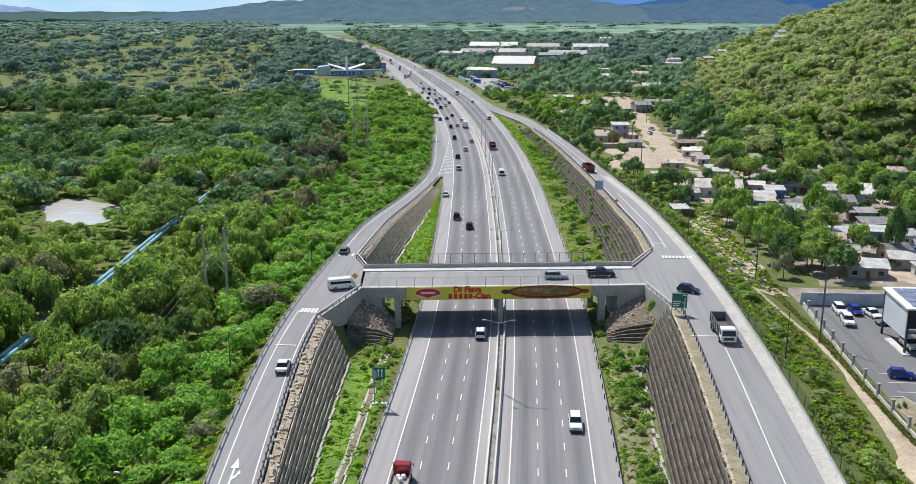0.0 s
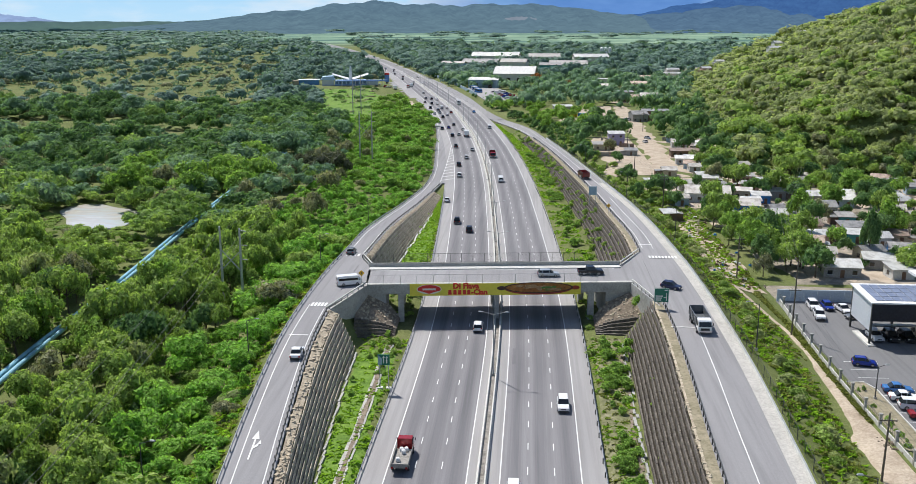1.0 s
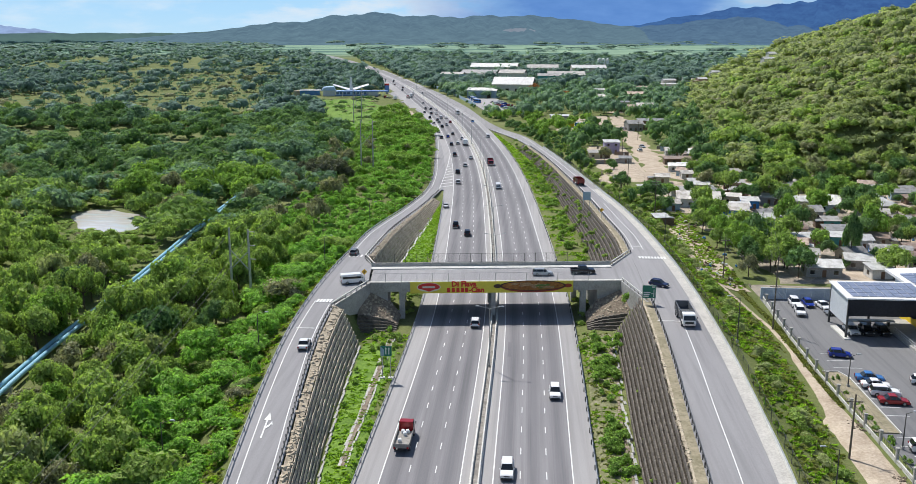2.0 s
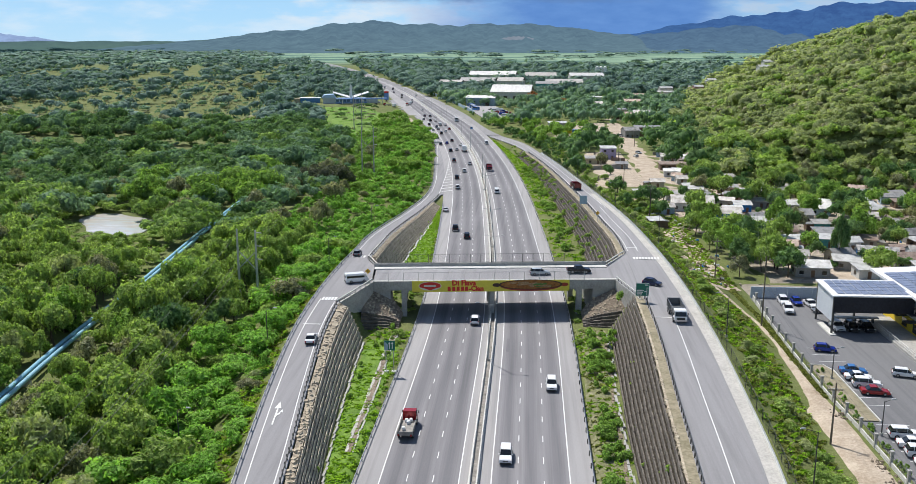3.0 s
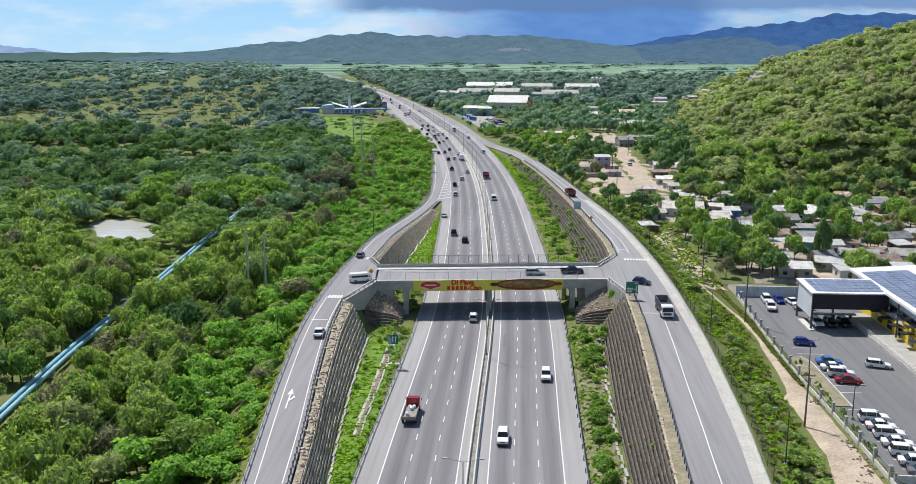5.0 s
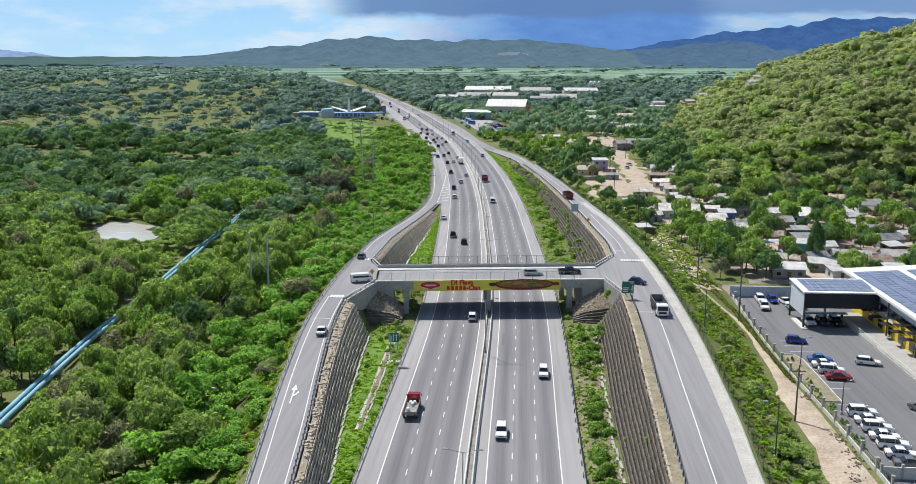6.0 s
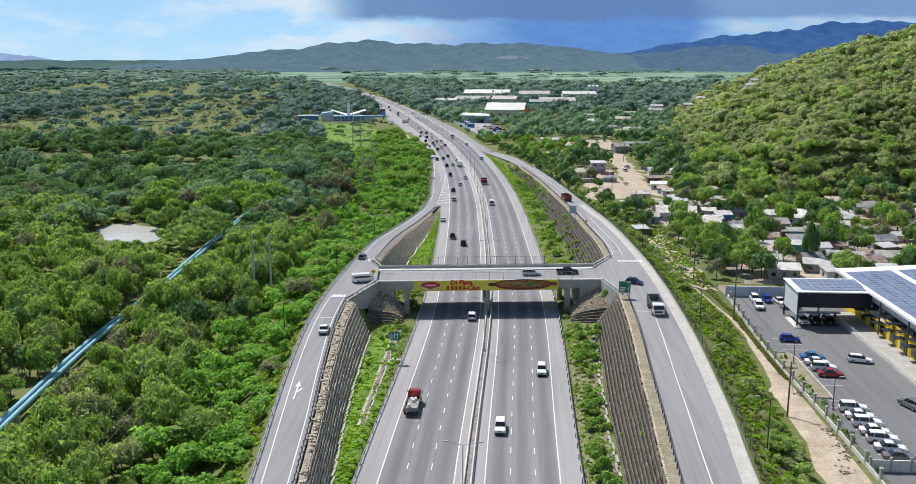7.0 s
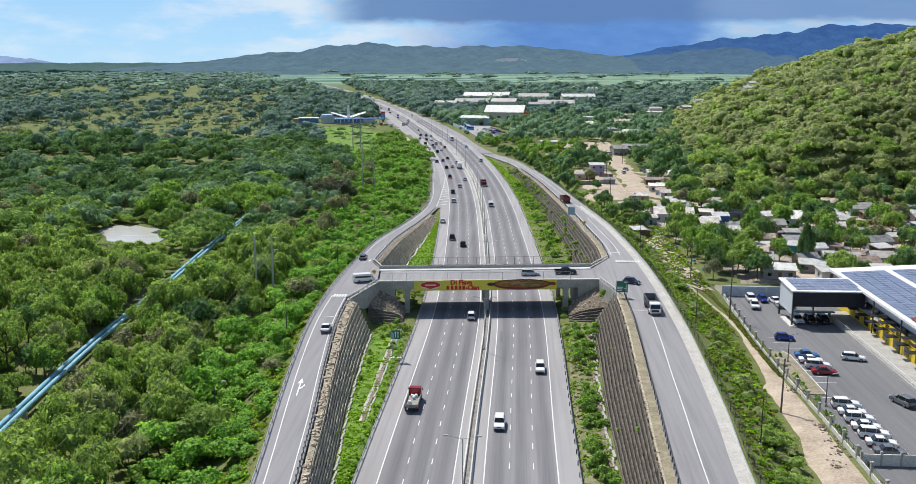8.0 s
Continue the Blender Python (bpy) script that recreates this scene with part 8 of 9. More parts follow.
settle(((129, 332, 9.0, 4.6, 3.0, -8, "pale blue", "grey zinc", False), (133, 315, 5.6, 4.5, 3.0, -5, "pale blue", "grey zinc", False), (114.5, 316, 5.4, 5.0, 2.8, 6, "cream", "white sheet", False),
        (100, 282, 5.0, 4.5, 3.0, 10, "grey block", "white sheet", False), (70.5, 254, 6.8, 5.0, 2.8, -14, "bare board", "rusty zinc", True), (70, 243, 7.0, 4.5, 2.7, -14, "white", "pale zinc", False),
        (70.4, 230, 8.0, 5.4, 2.8, -3, "grey block", "white sheet", True)))
settle(((83.6, 262.5, 6.0, 4.5, 2.8, -10, "teal", "white sheet", False), (89, 258, 4.6, 4.5, 3.0, 8, "white", "white sheet", True), (92, 246, 9.5, 5.0, 2.9, -14, "blue", "grey zinc", True),
        (96.5, 240, 6.8, 5.0, 2.8, 5, "grey block", "rusty zinc", True), (103, 245, 6.8, 5.6, 3.2, -4, "white", "pale zinc", True), (81.5, 237, 6.5, 5.0, 2.7, -12, "grey block", "white sheet", False),
        (83, 228.6, 5.0, 4.4, 2.7, 6, "white", "white sheet", False)))
settle(((98, 231.5, 5.0, 4.0, 2.8, 0, "white", "white sheet", False), (111, 270, 7.4, 5.5, 2.8, 12, "grey block", "grey zinc", True), (32.6, 430, 7.0, 5.0, 3.0, 4, "cream", "pale zinc", False),
        (44, 415, 5.0, 4.0, 2.6, 0, "grey block", "grey zinc", False), (43, 338, 5.0, 4.4, 2.6, 10, "white", "white sheet", False), (66.6, 413, 13.0, 5.0, 2.8, 3, "bare board", "rusty zinc", False),
        (78, 590, 16.0, 8.0, 4.0, 2, "bare board", "grey zinc", False)))
settle(((72, 690, 14.0, 7.0, 4.0, 0, "bare board", "rusty zinc", True), (147, 985, 24, 8, 4.0, 3, "white", "white sheet", False), (179, 988, 15, 8, 4.0, 0, "pink", "pale zinc", True),
        (136, 855, 14, 8, 4.5, 0, "cream", "pale zinc", True), (76, 272, 5.0, 4.5, 2.7, 15, "cream", "rusty zinc", True), (107, 296, 6.0, 4.6, 2.8, -12, "white", "pale zinc", True),
        (118, 290, 5.6, 4.6, 2.8, 8, "grey block", "rusty zinc", False)))
settle(((120, 254, 6.5, 5.0, 2.9, -6, "pale blue", "pale zinc", True), (76, 362, 7, 5, 2.8, 6, "grey block", "pale zinc", True), (70, 378, 6, 5, 2.8, -6, "white", "grey zinc", True),
        (86, 335, 6, 4.6, 2.8, 4, "bare board", "grey zinc", False), (110, 331, 5.6, 4.6, 2.8, -8, "grey block", "white sheet", False), (68, 440, 7, 5, 2.8, 0, "white", "pale zinc", True),
        (52, 362, 5, 4.4, 2.7, 0, "cream", "pale zinc", True)))
house(41, 450, 7.0, 6.0, 5.6, 3, "lilac", "white sheet", False, 2, "two-storey lilac house with a flat white roof")
HOUSES.append((41, 450, 4))
# smaller houses and lean-tos packed between them
rh = random.Random(77)
tries = 0
while len(HOUSES) < 112 and tries < 9000:
    tries += 1
    if rh.random() < 0.8:
        x, y = rh.uniform(66, 152), rh.uniform(226, 362)
    else:
        x, y = rh.uniform(60, 84), rh.uniform(330, 470)
    w, d = rh.uniform(3.8, 7.5), rh.uniform(3.4, 5.2)
    if any(abs(x - a) < (w / 2 + b + 0.8) and abs(y - c) < (d / 2 + b + 0.8) for a, c, b in HOUSES) or (x < 100 and y < 226) or float(hill_z(x, y)) > 3:
        continue
    HOUSES.append((x, y, max(w, d) / 2))
    house(x, y, w, d, rh.uniform(2.4, 3.1), rh.uniform(-18, 18), rh.choice(("grey block", "grey block", "white", "bare board", "pale blue", "cream", "teal", "pink")), rh.choice(("pale zinc", "grey zinc", "rusty zinc", "white sheet", "white sheet", "pale zinc")), rh.random() < 0.5)
# houses strung along the lanes farther off
for x, y, w, wall, roof, gable in ((118, 1020, 14, "white", "white sheet", True), (74, 731, 12, "cream", "grey zinc", False), (61, 793, 12, "pale blue", "pale zinc", True), (95, 824, 14, "bare board", "rusty zinc", True), (96, 1023, 16, "white", "pale zinc", False),
                                   (23, 612, 12, "grey block", "white sheet", False), (88, 700, 12, "white", "pale zinc", True), (108, 905, 16, "pink", "rusty zinc", True), (70, 880, 14, "white", "white sheet", False), (64, 560, 9, "grey block", "grey zinc", True)):
    HOUSES.append((x, y, w / 2))
    house(x, y, w, 7.5, 4.6, rh.uniform(-15, 15), wall, roof, gable, 1)
# houses on the hillside
for x, y, w in HILL_HOMES:
    HOUSES.append((x, y, w / 2))
    house(x, y, w, 6, 5.4 if y < 950 else 7.0, 15, "white" if w != 9 else "pink", "white sheet", True, 1, "small pale house on the wooded hillside")

# trodden earth round each house
for hx, hy, hr in HOUSES[:112]:
    pts = []
    for k in range(18):
        a = k * math.pi / 9
        q = (hr + 3.2) * (1 + 0.22 * math.sin(3 * a + hx) + 0.12 * math.sin(5 * a + hy))
        pts.append((hx + math.cos(a) * q * 1.15, hy + math.sin(a) * q))
    xs_, ys_ = np.array([p[0] for p in pts] + [hx]), np.array([p[1] for p in pts] + [hy])
    zs_ = ground_z(xs_, ys_) + 0.08
    v = [(xs_[k], ys_[k], zs_[k]) for k in range(19)]
    tagged(new("dirt_yard", mesh_from("dirt_yard", v, [(k, (k + 1) % 18, 18) for k in range(18)], M["soil"])), "trodden bare earth around a house", "yard", kind="structure")

# painted steel containers by the dirt yard
for i, c in enumerate(("blue", "cream", "blue")):
    ob = thing("shipping_container", "%s shipping container on bare earth" % ("blue" if c == "blue" else "yellow"), "container", pose(21 + i * 6.4, 580, float(ground_z(21 + i * 6.4, 580))), "containers at the yard")
    part("box", rounded(Solid().box(0, 0, 1.3, 6.0, 2.44, 2.6), "box", WALLS["blue"] if c == "blue" else M["yellow_wall"], 0.05), None, ob)
    for k in range(12):
        part("rib", Solid().box(-2.75 + k * 0.5, -1.24, 1.3, 0.12, 0.06, 2.3), WALLS["blue"] if c == "blue" else M["yellow_wall"], ob)

# patched zinc fences between the yards
rf = random.Random(53)
for i in range(70):
    x, y = (rf.uniform(66, 140), rf.uniform(226, 350)) if i % 4 else (rf.uniform(30, 70), rf.uniform(372, 470))
    long = rf.uniform(4, 10)
    turn = rf.choice((0, 90)) + rf.uniform(-14, 14)
    if any(abs(x - a) < b + 2.2 and abs(y - c) < b + 2.2 for a, c, b in HOUSES) or 46 < x < 64 or float(hill_z(x, y)) > 3:
        continue
    kind_ = rf.choice(("grey zinc", "rusty zinc", "pale zinc"))
    fn = thing("zinc_fence", "patched %s sheet fence between yards" % kind_, "fence", pose(x, y, float(ground_z(x, y)), 0, 0, turn), "zinc fences")
    k = int(long / 1.1)
    for j in range(k):
        part("sheet", Solid().box((j - k / 2 + 0.5) * 1.1, rf.uniform(-0.04, 0.04), 0.85 + rf.uniform(-0.1, 0.1), 1.08, 0.05, 1.9), ROOFS[kind_ if rf.random() < 0.7 else "rusty zinc"], fn)

# junk in the yards
rj = random.Random(9)
for mat_, count in ((M["rock"], 60), (WALLS["blue"], 14), (WALLS["bare board"], 60), (M["white"], 40)):
    body = Solid()
    for i in range(count):
        x, y = (rj.uniform(40, 52), rj.uniform(216, 300)) if i % 2 else (rj.uniform(64, 118), rj.uniform(226, 345))
        z, s = float(ground_z(x, y)), rj.uniform(0.4, 1.1)
        for k in range(3):
            body.box(x + rj.uniform(-0.5, 0.5) * s, y + rj.uniform(-0.5, 0.5) * s, z + 0.15 + 0.15 * k, s * rj.uniform(0.3, 0.8), s * rj.uniform(0.3, 0.8), 0.35, rj.uniform(0, 3), 0.8)
    tagged(new("scrap", body.mesh("scrap", mat_)), "scrap and boards strewn on bare earth", "scrap", kind="stuff")

# ---- works and halls beside the far highway ----
def shed(x, y, w, d, h, turn, label, roof="white sheet", wall="white"):
    ob = thing("industrial_shed", label, "shed", pose(x, y, 0.0, 0, 0, turn))
    part("wall", Solid().box(0, 0, h / 2, w, d, h), WALLS[wall], ob)
    r = d * 0.15
    for s in (-1, 1):
        so = Solid().add([(-w / 2 - 0.5, s * (d / 2 + 0.5), h), (w / 2 + 0.5, s * (d / 2 + 0.5), h), (w / 2 + 0.5, 0, h + r), (-w / 2 - 0.5, 0, h + r),
                          (-w / 2 - 0.5, s * (d / 2 + 0.5), h + 0.2), (w / 2 + 0.5, s * (d / 2 + 0.5), h + 0.2), (w / 2 + 0.5, 0, h + r + 0.2), (-w / 2 - 0.5, 0, h + r + 0.2)],
                         [(0, 1, 2, 3), (7, 6, 5, 4), (0, 4, 5, 1), (1, 5, 6, 2), (2, 6, 7, 3), (3, 7, 4, 0)])
        part("roof", so, ROOFS[roof], ob)
    for i in range(max(2, int(w / 9))):
        part("gate", Solid().box(-w / 2 + (i + 0.5) * w / max(2, int(w / 9)), -d / 2 - 0.05, 2.2, 3.6, 0.2, 4.2), M["glass"], ob)


shed(-53, 1122, 42, 26, 8, -8, "long pale industrial shed", "grey zinc")
shed(-10, 912, 38, 40, 8, -6, "large white industrial shed beside the highway")
shed(-40, 1262, 62, 30, 10, -6, "long white industrial shed behind trees")
shed(82, 1236, 44, 24, 10, 4, "low white industrial shed behind trees")
shed(-14, 1110, 30, 24, 9, -8, "pale industrial shed behind trees", "pale zinc")
shed(47, 1087, 42, 26, 8, 0, "low pale industrial shed behind trees", "pale zinc")
shed(25, 1022, 22, 16, 10, 0, "green-roofed shed behind trees", "grey zinc", "teal")
shed(23, 1238, 40, 26, 10, 0, "far pale industrial shed", "pale zinc")
shed(-82, 1078, 26, 14, 9, -10, "pale roadside depot behind trees", "pale zinc", "pale blue")
for i in range(3):
    ob = thing("storage_silo", "white cylindrical silo above the trees", "silo", pose(101 + i * 5.5, 1298, 0), "silos")
    part("drum", Solid().tube((0, 0, 0), (0, 0, 19), 2.3, n=16), M["white"], ob)
    part("cap", Solid().tube((0, 0, 19), (0, 0, 20.2), 2.4, 0.6, n=16), M["white"], ob)
wall_ = thing("works_wall", "long pale blue boundary wall of the works", "wall", kind="structure")
for i in range(24):
    y = 735 + i * 10
    x = float(ramp_r_out(y)) + 6
    part("panel", Solid().box(x, y + 5, 1.4, 0.3, 9.6, 2.8, -math.atan2(float(ramp_r_out(y + 5) - ramp_r_out(y)), 5)), WALLS["pale blue"], wall_)
v, f = ribbon(lambda y: ramp_r_out(y) + 8, lambda y: ramp_r_out(y) + 38, lambda y: ground_z(ramp_r_out(y) + 22, y) + 0.35, 690, 812, 10, 1.2)
tagged(new("depot_yard", mesh_from("depot_yard", v, f, M["shoulder"])), "pale paved depot yard beside the highway", "yard", kind="structure")
shed(-36, 826, 26, 13, 7, -12, "low pale blue depot with a white roof", "white sheet", "pale blue")
rd = random.Random(12)
for i in range(13):
    y = 700 + i * 6.0
    drive(rd.choice(("sedan", "suv", "van", "hatch")), rd.choice(("white", "white", "silver", "blue", "black", "red")), float(ramp_r_out(y)) + (26 if i % 2 else 32), y, float(ground_z(float(ramp_r_out(y)) + 22, y)) + 0.36, lane_turn(y) + 80, "cars parked at the depot")
for i in range(5):
    y = 762 + i * 10
    drive("coach", "white" if i % 2 else "sky_blue", float(ramp_r_out(y)) + 13 + i * 0.6, y, float(ground_z(float(ramp_r_out(y)) + 22, y)) + 0.36, 20 + lane_turn(y), "buses parked at the works")

# ---- the restaurant with winged roof at the filling station ----
M["station_blue"] = paint_mat("station_blue", (0.12, 0.24, 0.52), 0.5)
M["station_glass"] = paint_mat("blue_tinted_glass", (0.10, 0.17, 0.30), 0.1, wear=0.04, spec=0.8)
M["station_roof"] = paint_mat("station_roof", (0.42, 0.58, 0.80), 0.5)
st = thing("winged_restaurant", "white roadside restaurant with blue walls and winged roof", "building", pose(-157, 846, 0, 0, 0, 12))
part("hall", Solid().box(0, 0, 2.4, 28, 12, 4.8), M["station_roof"], st, "pale blue hall")
for s in (-1, 1):
    so = Solid().add([(s * 1.2, -5, 4.9), (s * 16, -2.2, 9.6), (s * 16, 2.2, 10.4), (s * 1.2, 5, 6.2), (s * 1.2, -5, 5.3), (s * 16, -2.2, 10.0), (s * 16, 2.2, 10.8), (s * 1.2, 5, 6.5)],
                     [(0, 1, 2, 3), (7, 6, 5, 4), (0, 4, 5, 1), (1, 5, 6, 2), (2, 6, 7, 3), (3, 7, 4, 0)])
    part("wing_roof", so, M["roof_white"], st, "white upswept wing roof")
    for k in range(4):
        part("window", Solid().box(s * (2.4 + k * 3.3), -6.05, 2.9, 2.6, 0.15, 2.2), M["station_glass"], st)
part("tail_fin", rounded(Solid().prism([(-1.4, 5), (1.6, 5), (1.0, 16.2), (0.0, 17.4), (-0.8, 15.6)], -0.6, 0.6, "y"), "tail_fin", M["white"], 0.1), None, st, "tall white fin")
part("plinth", Solid().box(0, -6.2, 0.7, 28.4, 0.4, 1.4), M["station_blue"], st, "blue plinth")
part("pavilion", Solid().box(-20, 1, 2.6, 11, 10, 5.2), M["cladding"], st, "pale blue side pavilion")
part("pavilion_roof", Solid().prism([(-26.5, 5.2), (-13.5, 5.2), (-15.5, 8.6), (-24.5, 8.0)], -5, 7, "y"), M["station_roof"], st, "pale blue hipped roof")
part("pavilion", Solid().box(19.5, 0, 2.3, 10, 9, 4.6), M["cladding"], st, "pale blue side pavilion")
part("front_canopy", Solid().box(10, -16, 5.2, 44, 7, 0.9), M["station_blue"], st, "blue canopy")
for x in (-8, 4, 16, 28):
    part("column", Solid().tube((x, -16, 0), (x, -16, 4.9), 0.3, n=8), M["white"], st)
pl_ = thing("price_pylon", "tall blue and red roadside pylon sign", "sign", pose(-128, 872, 0))
part("panel", Solid().box(0, 0, 5.6, 4.2, 0.6, 8.0), M["station_blue"], pl_)
part("panel", Solid().box(0, -0.1, 8.8, 4.2, 0.7, 1.7), M["banner_red"], pl_, "red top panel")
part("post", Solid().box(0, 0, 1.0, 1.6, 0.5, 2.2), M["white"], pl_)
annex = thing("blue_annex", "low blue and white shop among trees", "building", pose(-196, 852, 0, 0, 0, 8))
part("wall", Solid().box(0, 0, 2.2, 18, 9, 4.4), PAINT["sky_blue"], annex)
part("roof", Solid().box(0, 0, 4.6, 19, 10, 0.4), M["roof_white"], annex)
part("wall", Solid().box(-11, 1, 2.0, 8, 7, 4.0), WALLS["cream"], annex)

# ---- trees and bushes near the settlement and on the banks ----
HX = np.array(HOUSES)


def clear_of_houses(x, y, u):
    """Off the houses, and low enough before them to leave the roofs clear."""
    ok = np.ones(x.shape, dtype=bool)
    for i, (hx, hy, hr) in enumerate(HX):
        ok &= ~((np.abs(x - hx) < hr + (0.8 if i % 5 < 4 else 0.0)) & (y > hy - hr - (5.0 if i % 5 < 4 else 1.2)) & (y < hy + hr + 1.0))
    return ok


xs, ys, r = scatter(38, 165, 217, 420, 5.6, 51, lambda x, y, u: clear_of_houses(x, y, u) & ((x > 50) | (y > 300)) & (hill_z(x, y) < 8) & (u < np.where(y < 330, 0.80, 0.88)) & ~((x > 36) & (x < 62) & (y > 332)))
pl = sized(xs, ys, r, 3.3, 5.6)
pick = np.random.RandomState(3).permutation(len(pl))
stand("yard_trees", "green trees and bushes between the houses", pl[pick[190:]], MIDT, M["leaf_dark"])
pl = pl[pick[:190]]
plant_trees(pl, {"green": M["leaf"], "bright": M["leaf_bright"], "dark": M["leaf_dark"], "grey": M["leaf_grey"]}, "yard_tree",
            {"dark": "dark leafy tree between the houses", "green": "dark green leafy tree between the houses", "bright": "bright green mango tree between the houses", "grey": "dusty grey-green tree between the houses"}, "trees among the houses", 17)
xs, ys, r = scatter(24, 160, 405, 640, 7.0, 52, lambda x, y, u: clear_of_houses(x, y, u) & (hill_z(x, y) < 4) & (u < 0.8) & (np.abs(x - 56 - (y - 470) * 0.03) > 9) & ~((x > 27) & (x < 50) & (y < 470)) & ~((x > 20) & (x < 38) & (y > 525) & (y < 625)))
stand("roadside_wood", "tall dark green trees beside the settlement", sized(xs, ys, r, 4.3, 6.6), LOWT, M["leaf_dark"])
M["leaf_flame"] = leaf_mat("flame_blossom", ((0.16, 0.14, 0.06), (0.42, 0.17, 0.06), (0.62, 0.20, 0.07)), 0.4, 0.25, 0.5, 1.6)
plant_trees(np.array([(9, 872, 0.3, 7.5, 9.5), (34, 800, 0.3, 5.5, 8.0)]), {"flame": M["leaf_flame"]}, "flame_tree", {"flame": "flame tree in orange-red flower among dark trees"}, "", 37)
# great trees before the first houses
GREAT = ((57.5, 238, 4.6, 8.5), (63.5, 236, 4.4, 8.0), (55.5, 249, 5.0, 9.0), (61.5, 252, 4.6, 8.6), (53.5, 263, 4.4, 8.0), (59.5, 267, 4.4, 8.2), (54.5, 280, 4.0, 7.0), (77.5, 286, 4.4, 9.0), (95, 268, 5.0, 9.5), (80, 322, 5.5, 9.5), (104, 322, 5.5, 10), (91, 352, 6.0, 10), (122, 300, 5.5, 9.5))
plant_trees(np.array([(x, y, float(ground_z(x, y)), a, b) for x, y, a, b in GREAT]), {"bright": M["leaf_bright"], "green": M["leaf"]}, "mango_tree",
            {"bright": "large bright yellow-green mango tree before the houses", "green": "large dense green tree between the houses"}, "great trees at the settlement", 29)
plant_trees(np.array([(81.5, 243.5, 2.4, 2.7, 13.0), (84, 249, 2.4, 2.2, 10.0)]), {"dark": M["leaf_dark"]}, "columnar_tree", {"dark": "tall narrow dark green tree between roofs"}, "", 41)
# the spreading tree at the foot of the hill
for x, y, rr_, hh in ((93, 418, 13, 14), (112, 412, 8, 10)):
    plant_trees(np.array([(x, y, float(ground_z(x, y)), rr_, hh)]), {"green": M["leaf"]}, "spreading_tree", {"green": "large spreading shade tree at the hill's foot"}, "", 23)


# bushes: on the verges and slopes
def bushes(label, places, mat):
    stand("bushes", label, places, HI[:1] + BUSH, mat, "bushes")


rb = np.random.RandomState(8)
bx, by = [], []
for i in range(230):
    y = rb.uniform(95, 186) if i % 2 else rb.uniform(226, 430)
    bx.append(float(median_x(y)) + 16.8 + rb.uniform(0.3, 0.85) * max(0.5, float(toe_r(y)) - float(median_x(y)) - 17.2))
    by.append(y)
bx, by = np.array(bx), np.array(by)
keep = lumps(bx, by, 22, 71) > -0.15
k = rb.uniform(0.5, 1.35, len(bx))
bushes("bright green bushes on the verge", np.stack([bx, by, ground_z(bx, by) - 0.2, 1.45 * k, 1.7 * k], 1)[keep], M["leaf_bright"])
by = rb.uniform(150, 190, 26)
bx = rb.uniform(-30, -24, 26)
k = rb.uniform(0.5, 1.1, 26)
bushes("bright green bushes on the verge", np.stack([bx, by, ground_z(bx, by) - 0.2, 1.1 * k, 1.3 * k], 1)[(by > 168) | (bx < -27)], M["leaf_bright"])
by = rb.uniform(90, 300, 60)
bx = np.where(rb.uniform(0, 1, 60) < 0.5, toe_l(by) + (ramp_l_in(by) - toe_l(by)) * rb.uniform(0, 0.6, 60), toe_r(by) + (ramp_r_in(by) - toe_r(by)) * rb.uniform(0.0, 0.9, 60))
on = np.where(bx < 0, ramp_l_z(by) * np.clip((bx - toe_l(by)) / (ramp_l_in(by) - toe_l(by)), 0, 1), ramp_r_z(by) * np.clip((bx - toe_r(by)) / (ramp_r_in(by) - toe_r(by)), 0, 1))
k = rb.uniform(0.3, 0.8, 60)
sel = (by < 182) | (by > 224)
bushes("weeds that grow out of the terraced walls", np.stack([bx, by, on, 0.9 * k, 1.1 * k], 1)[sel], M["leaf"])
bushes("green bush on the rubble beside the abutment", np.array([(21.0, 194.5, 5.4, 1.5, 1.9), (17.5, 180, 0.4, 1.5, 2.0), (18.3, 184, 1.0, 1.3, 2.0), (19.6, 120.0, 3.5, 0.7, 1.2)]), M["leaf_bright"])
# weeds in the shade beside the columns
by = rb.uniform(176, 248, 130)
bx = np.where(np.arange(130) % 5 < 3, rb.uniform(-29.5, -23.6, 130), rb.uniform(11.8, 15.5, 130))
k = rb.uniform(0.5, 1.2, 130)
sel = ~((by > 184) & (by < 198) & (bx < -25)) & ~((by > 190) & (by < 203) & (bx > 13))
bushes("green weeds in the shade of the bridge", np.stack([bx, by, ground_z(bx, by) - 0.2, 1.1 * k, 1.2 * k], 1)[sel], M["leaf"])
by = rb.uniform(228, 500, 150)
q = rb.uniform(0.0, 0.75, 150)
bx = toe_r(by) - 0.8 + (ramp_r_in(by) - toe_r(by)) * q
k = rb.uniform(0.5, 1.3, 150)
bushes("bushes that hang over the far terraced wall", np.stack([bx, by, ramp_r_z(by) * np.clip(q - 0.05, 0, 1), 1.2 * k, 1.4 * k], 1), M["leaf"])
xs, ys, r = scatter(34, 47, 88, 330, 2.6, 61, lambda x, y, u: (x > ramp_r_out(y) + 1.2) & (u < 0.8) & ((x < path_base(y) - 1.6) & (lumps(x, y, 26, 64) > np.where(x > 41, -0.55, -2)) | ((y > 215) & (x < 40.5)) | (y > 296)) & ((x < 41) | (y < 165) | (y > 215)))
pl = sized(xs, ys, r, 1.8, 1.7, 0.25)
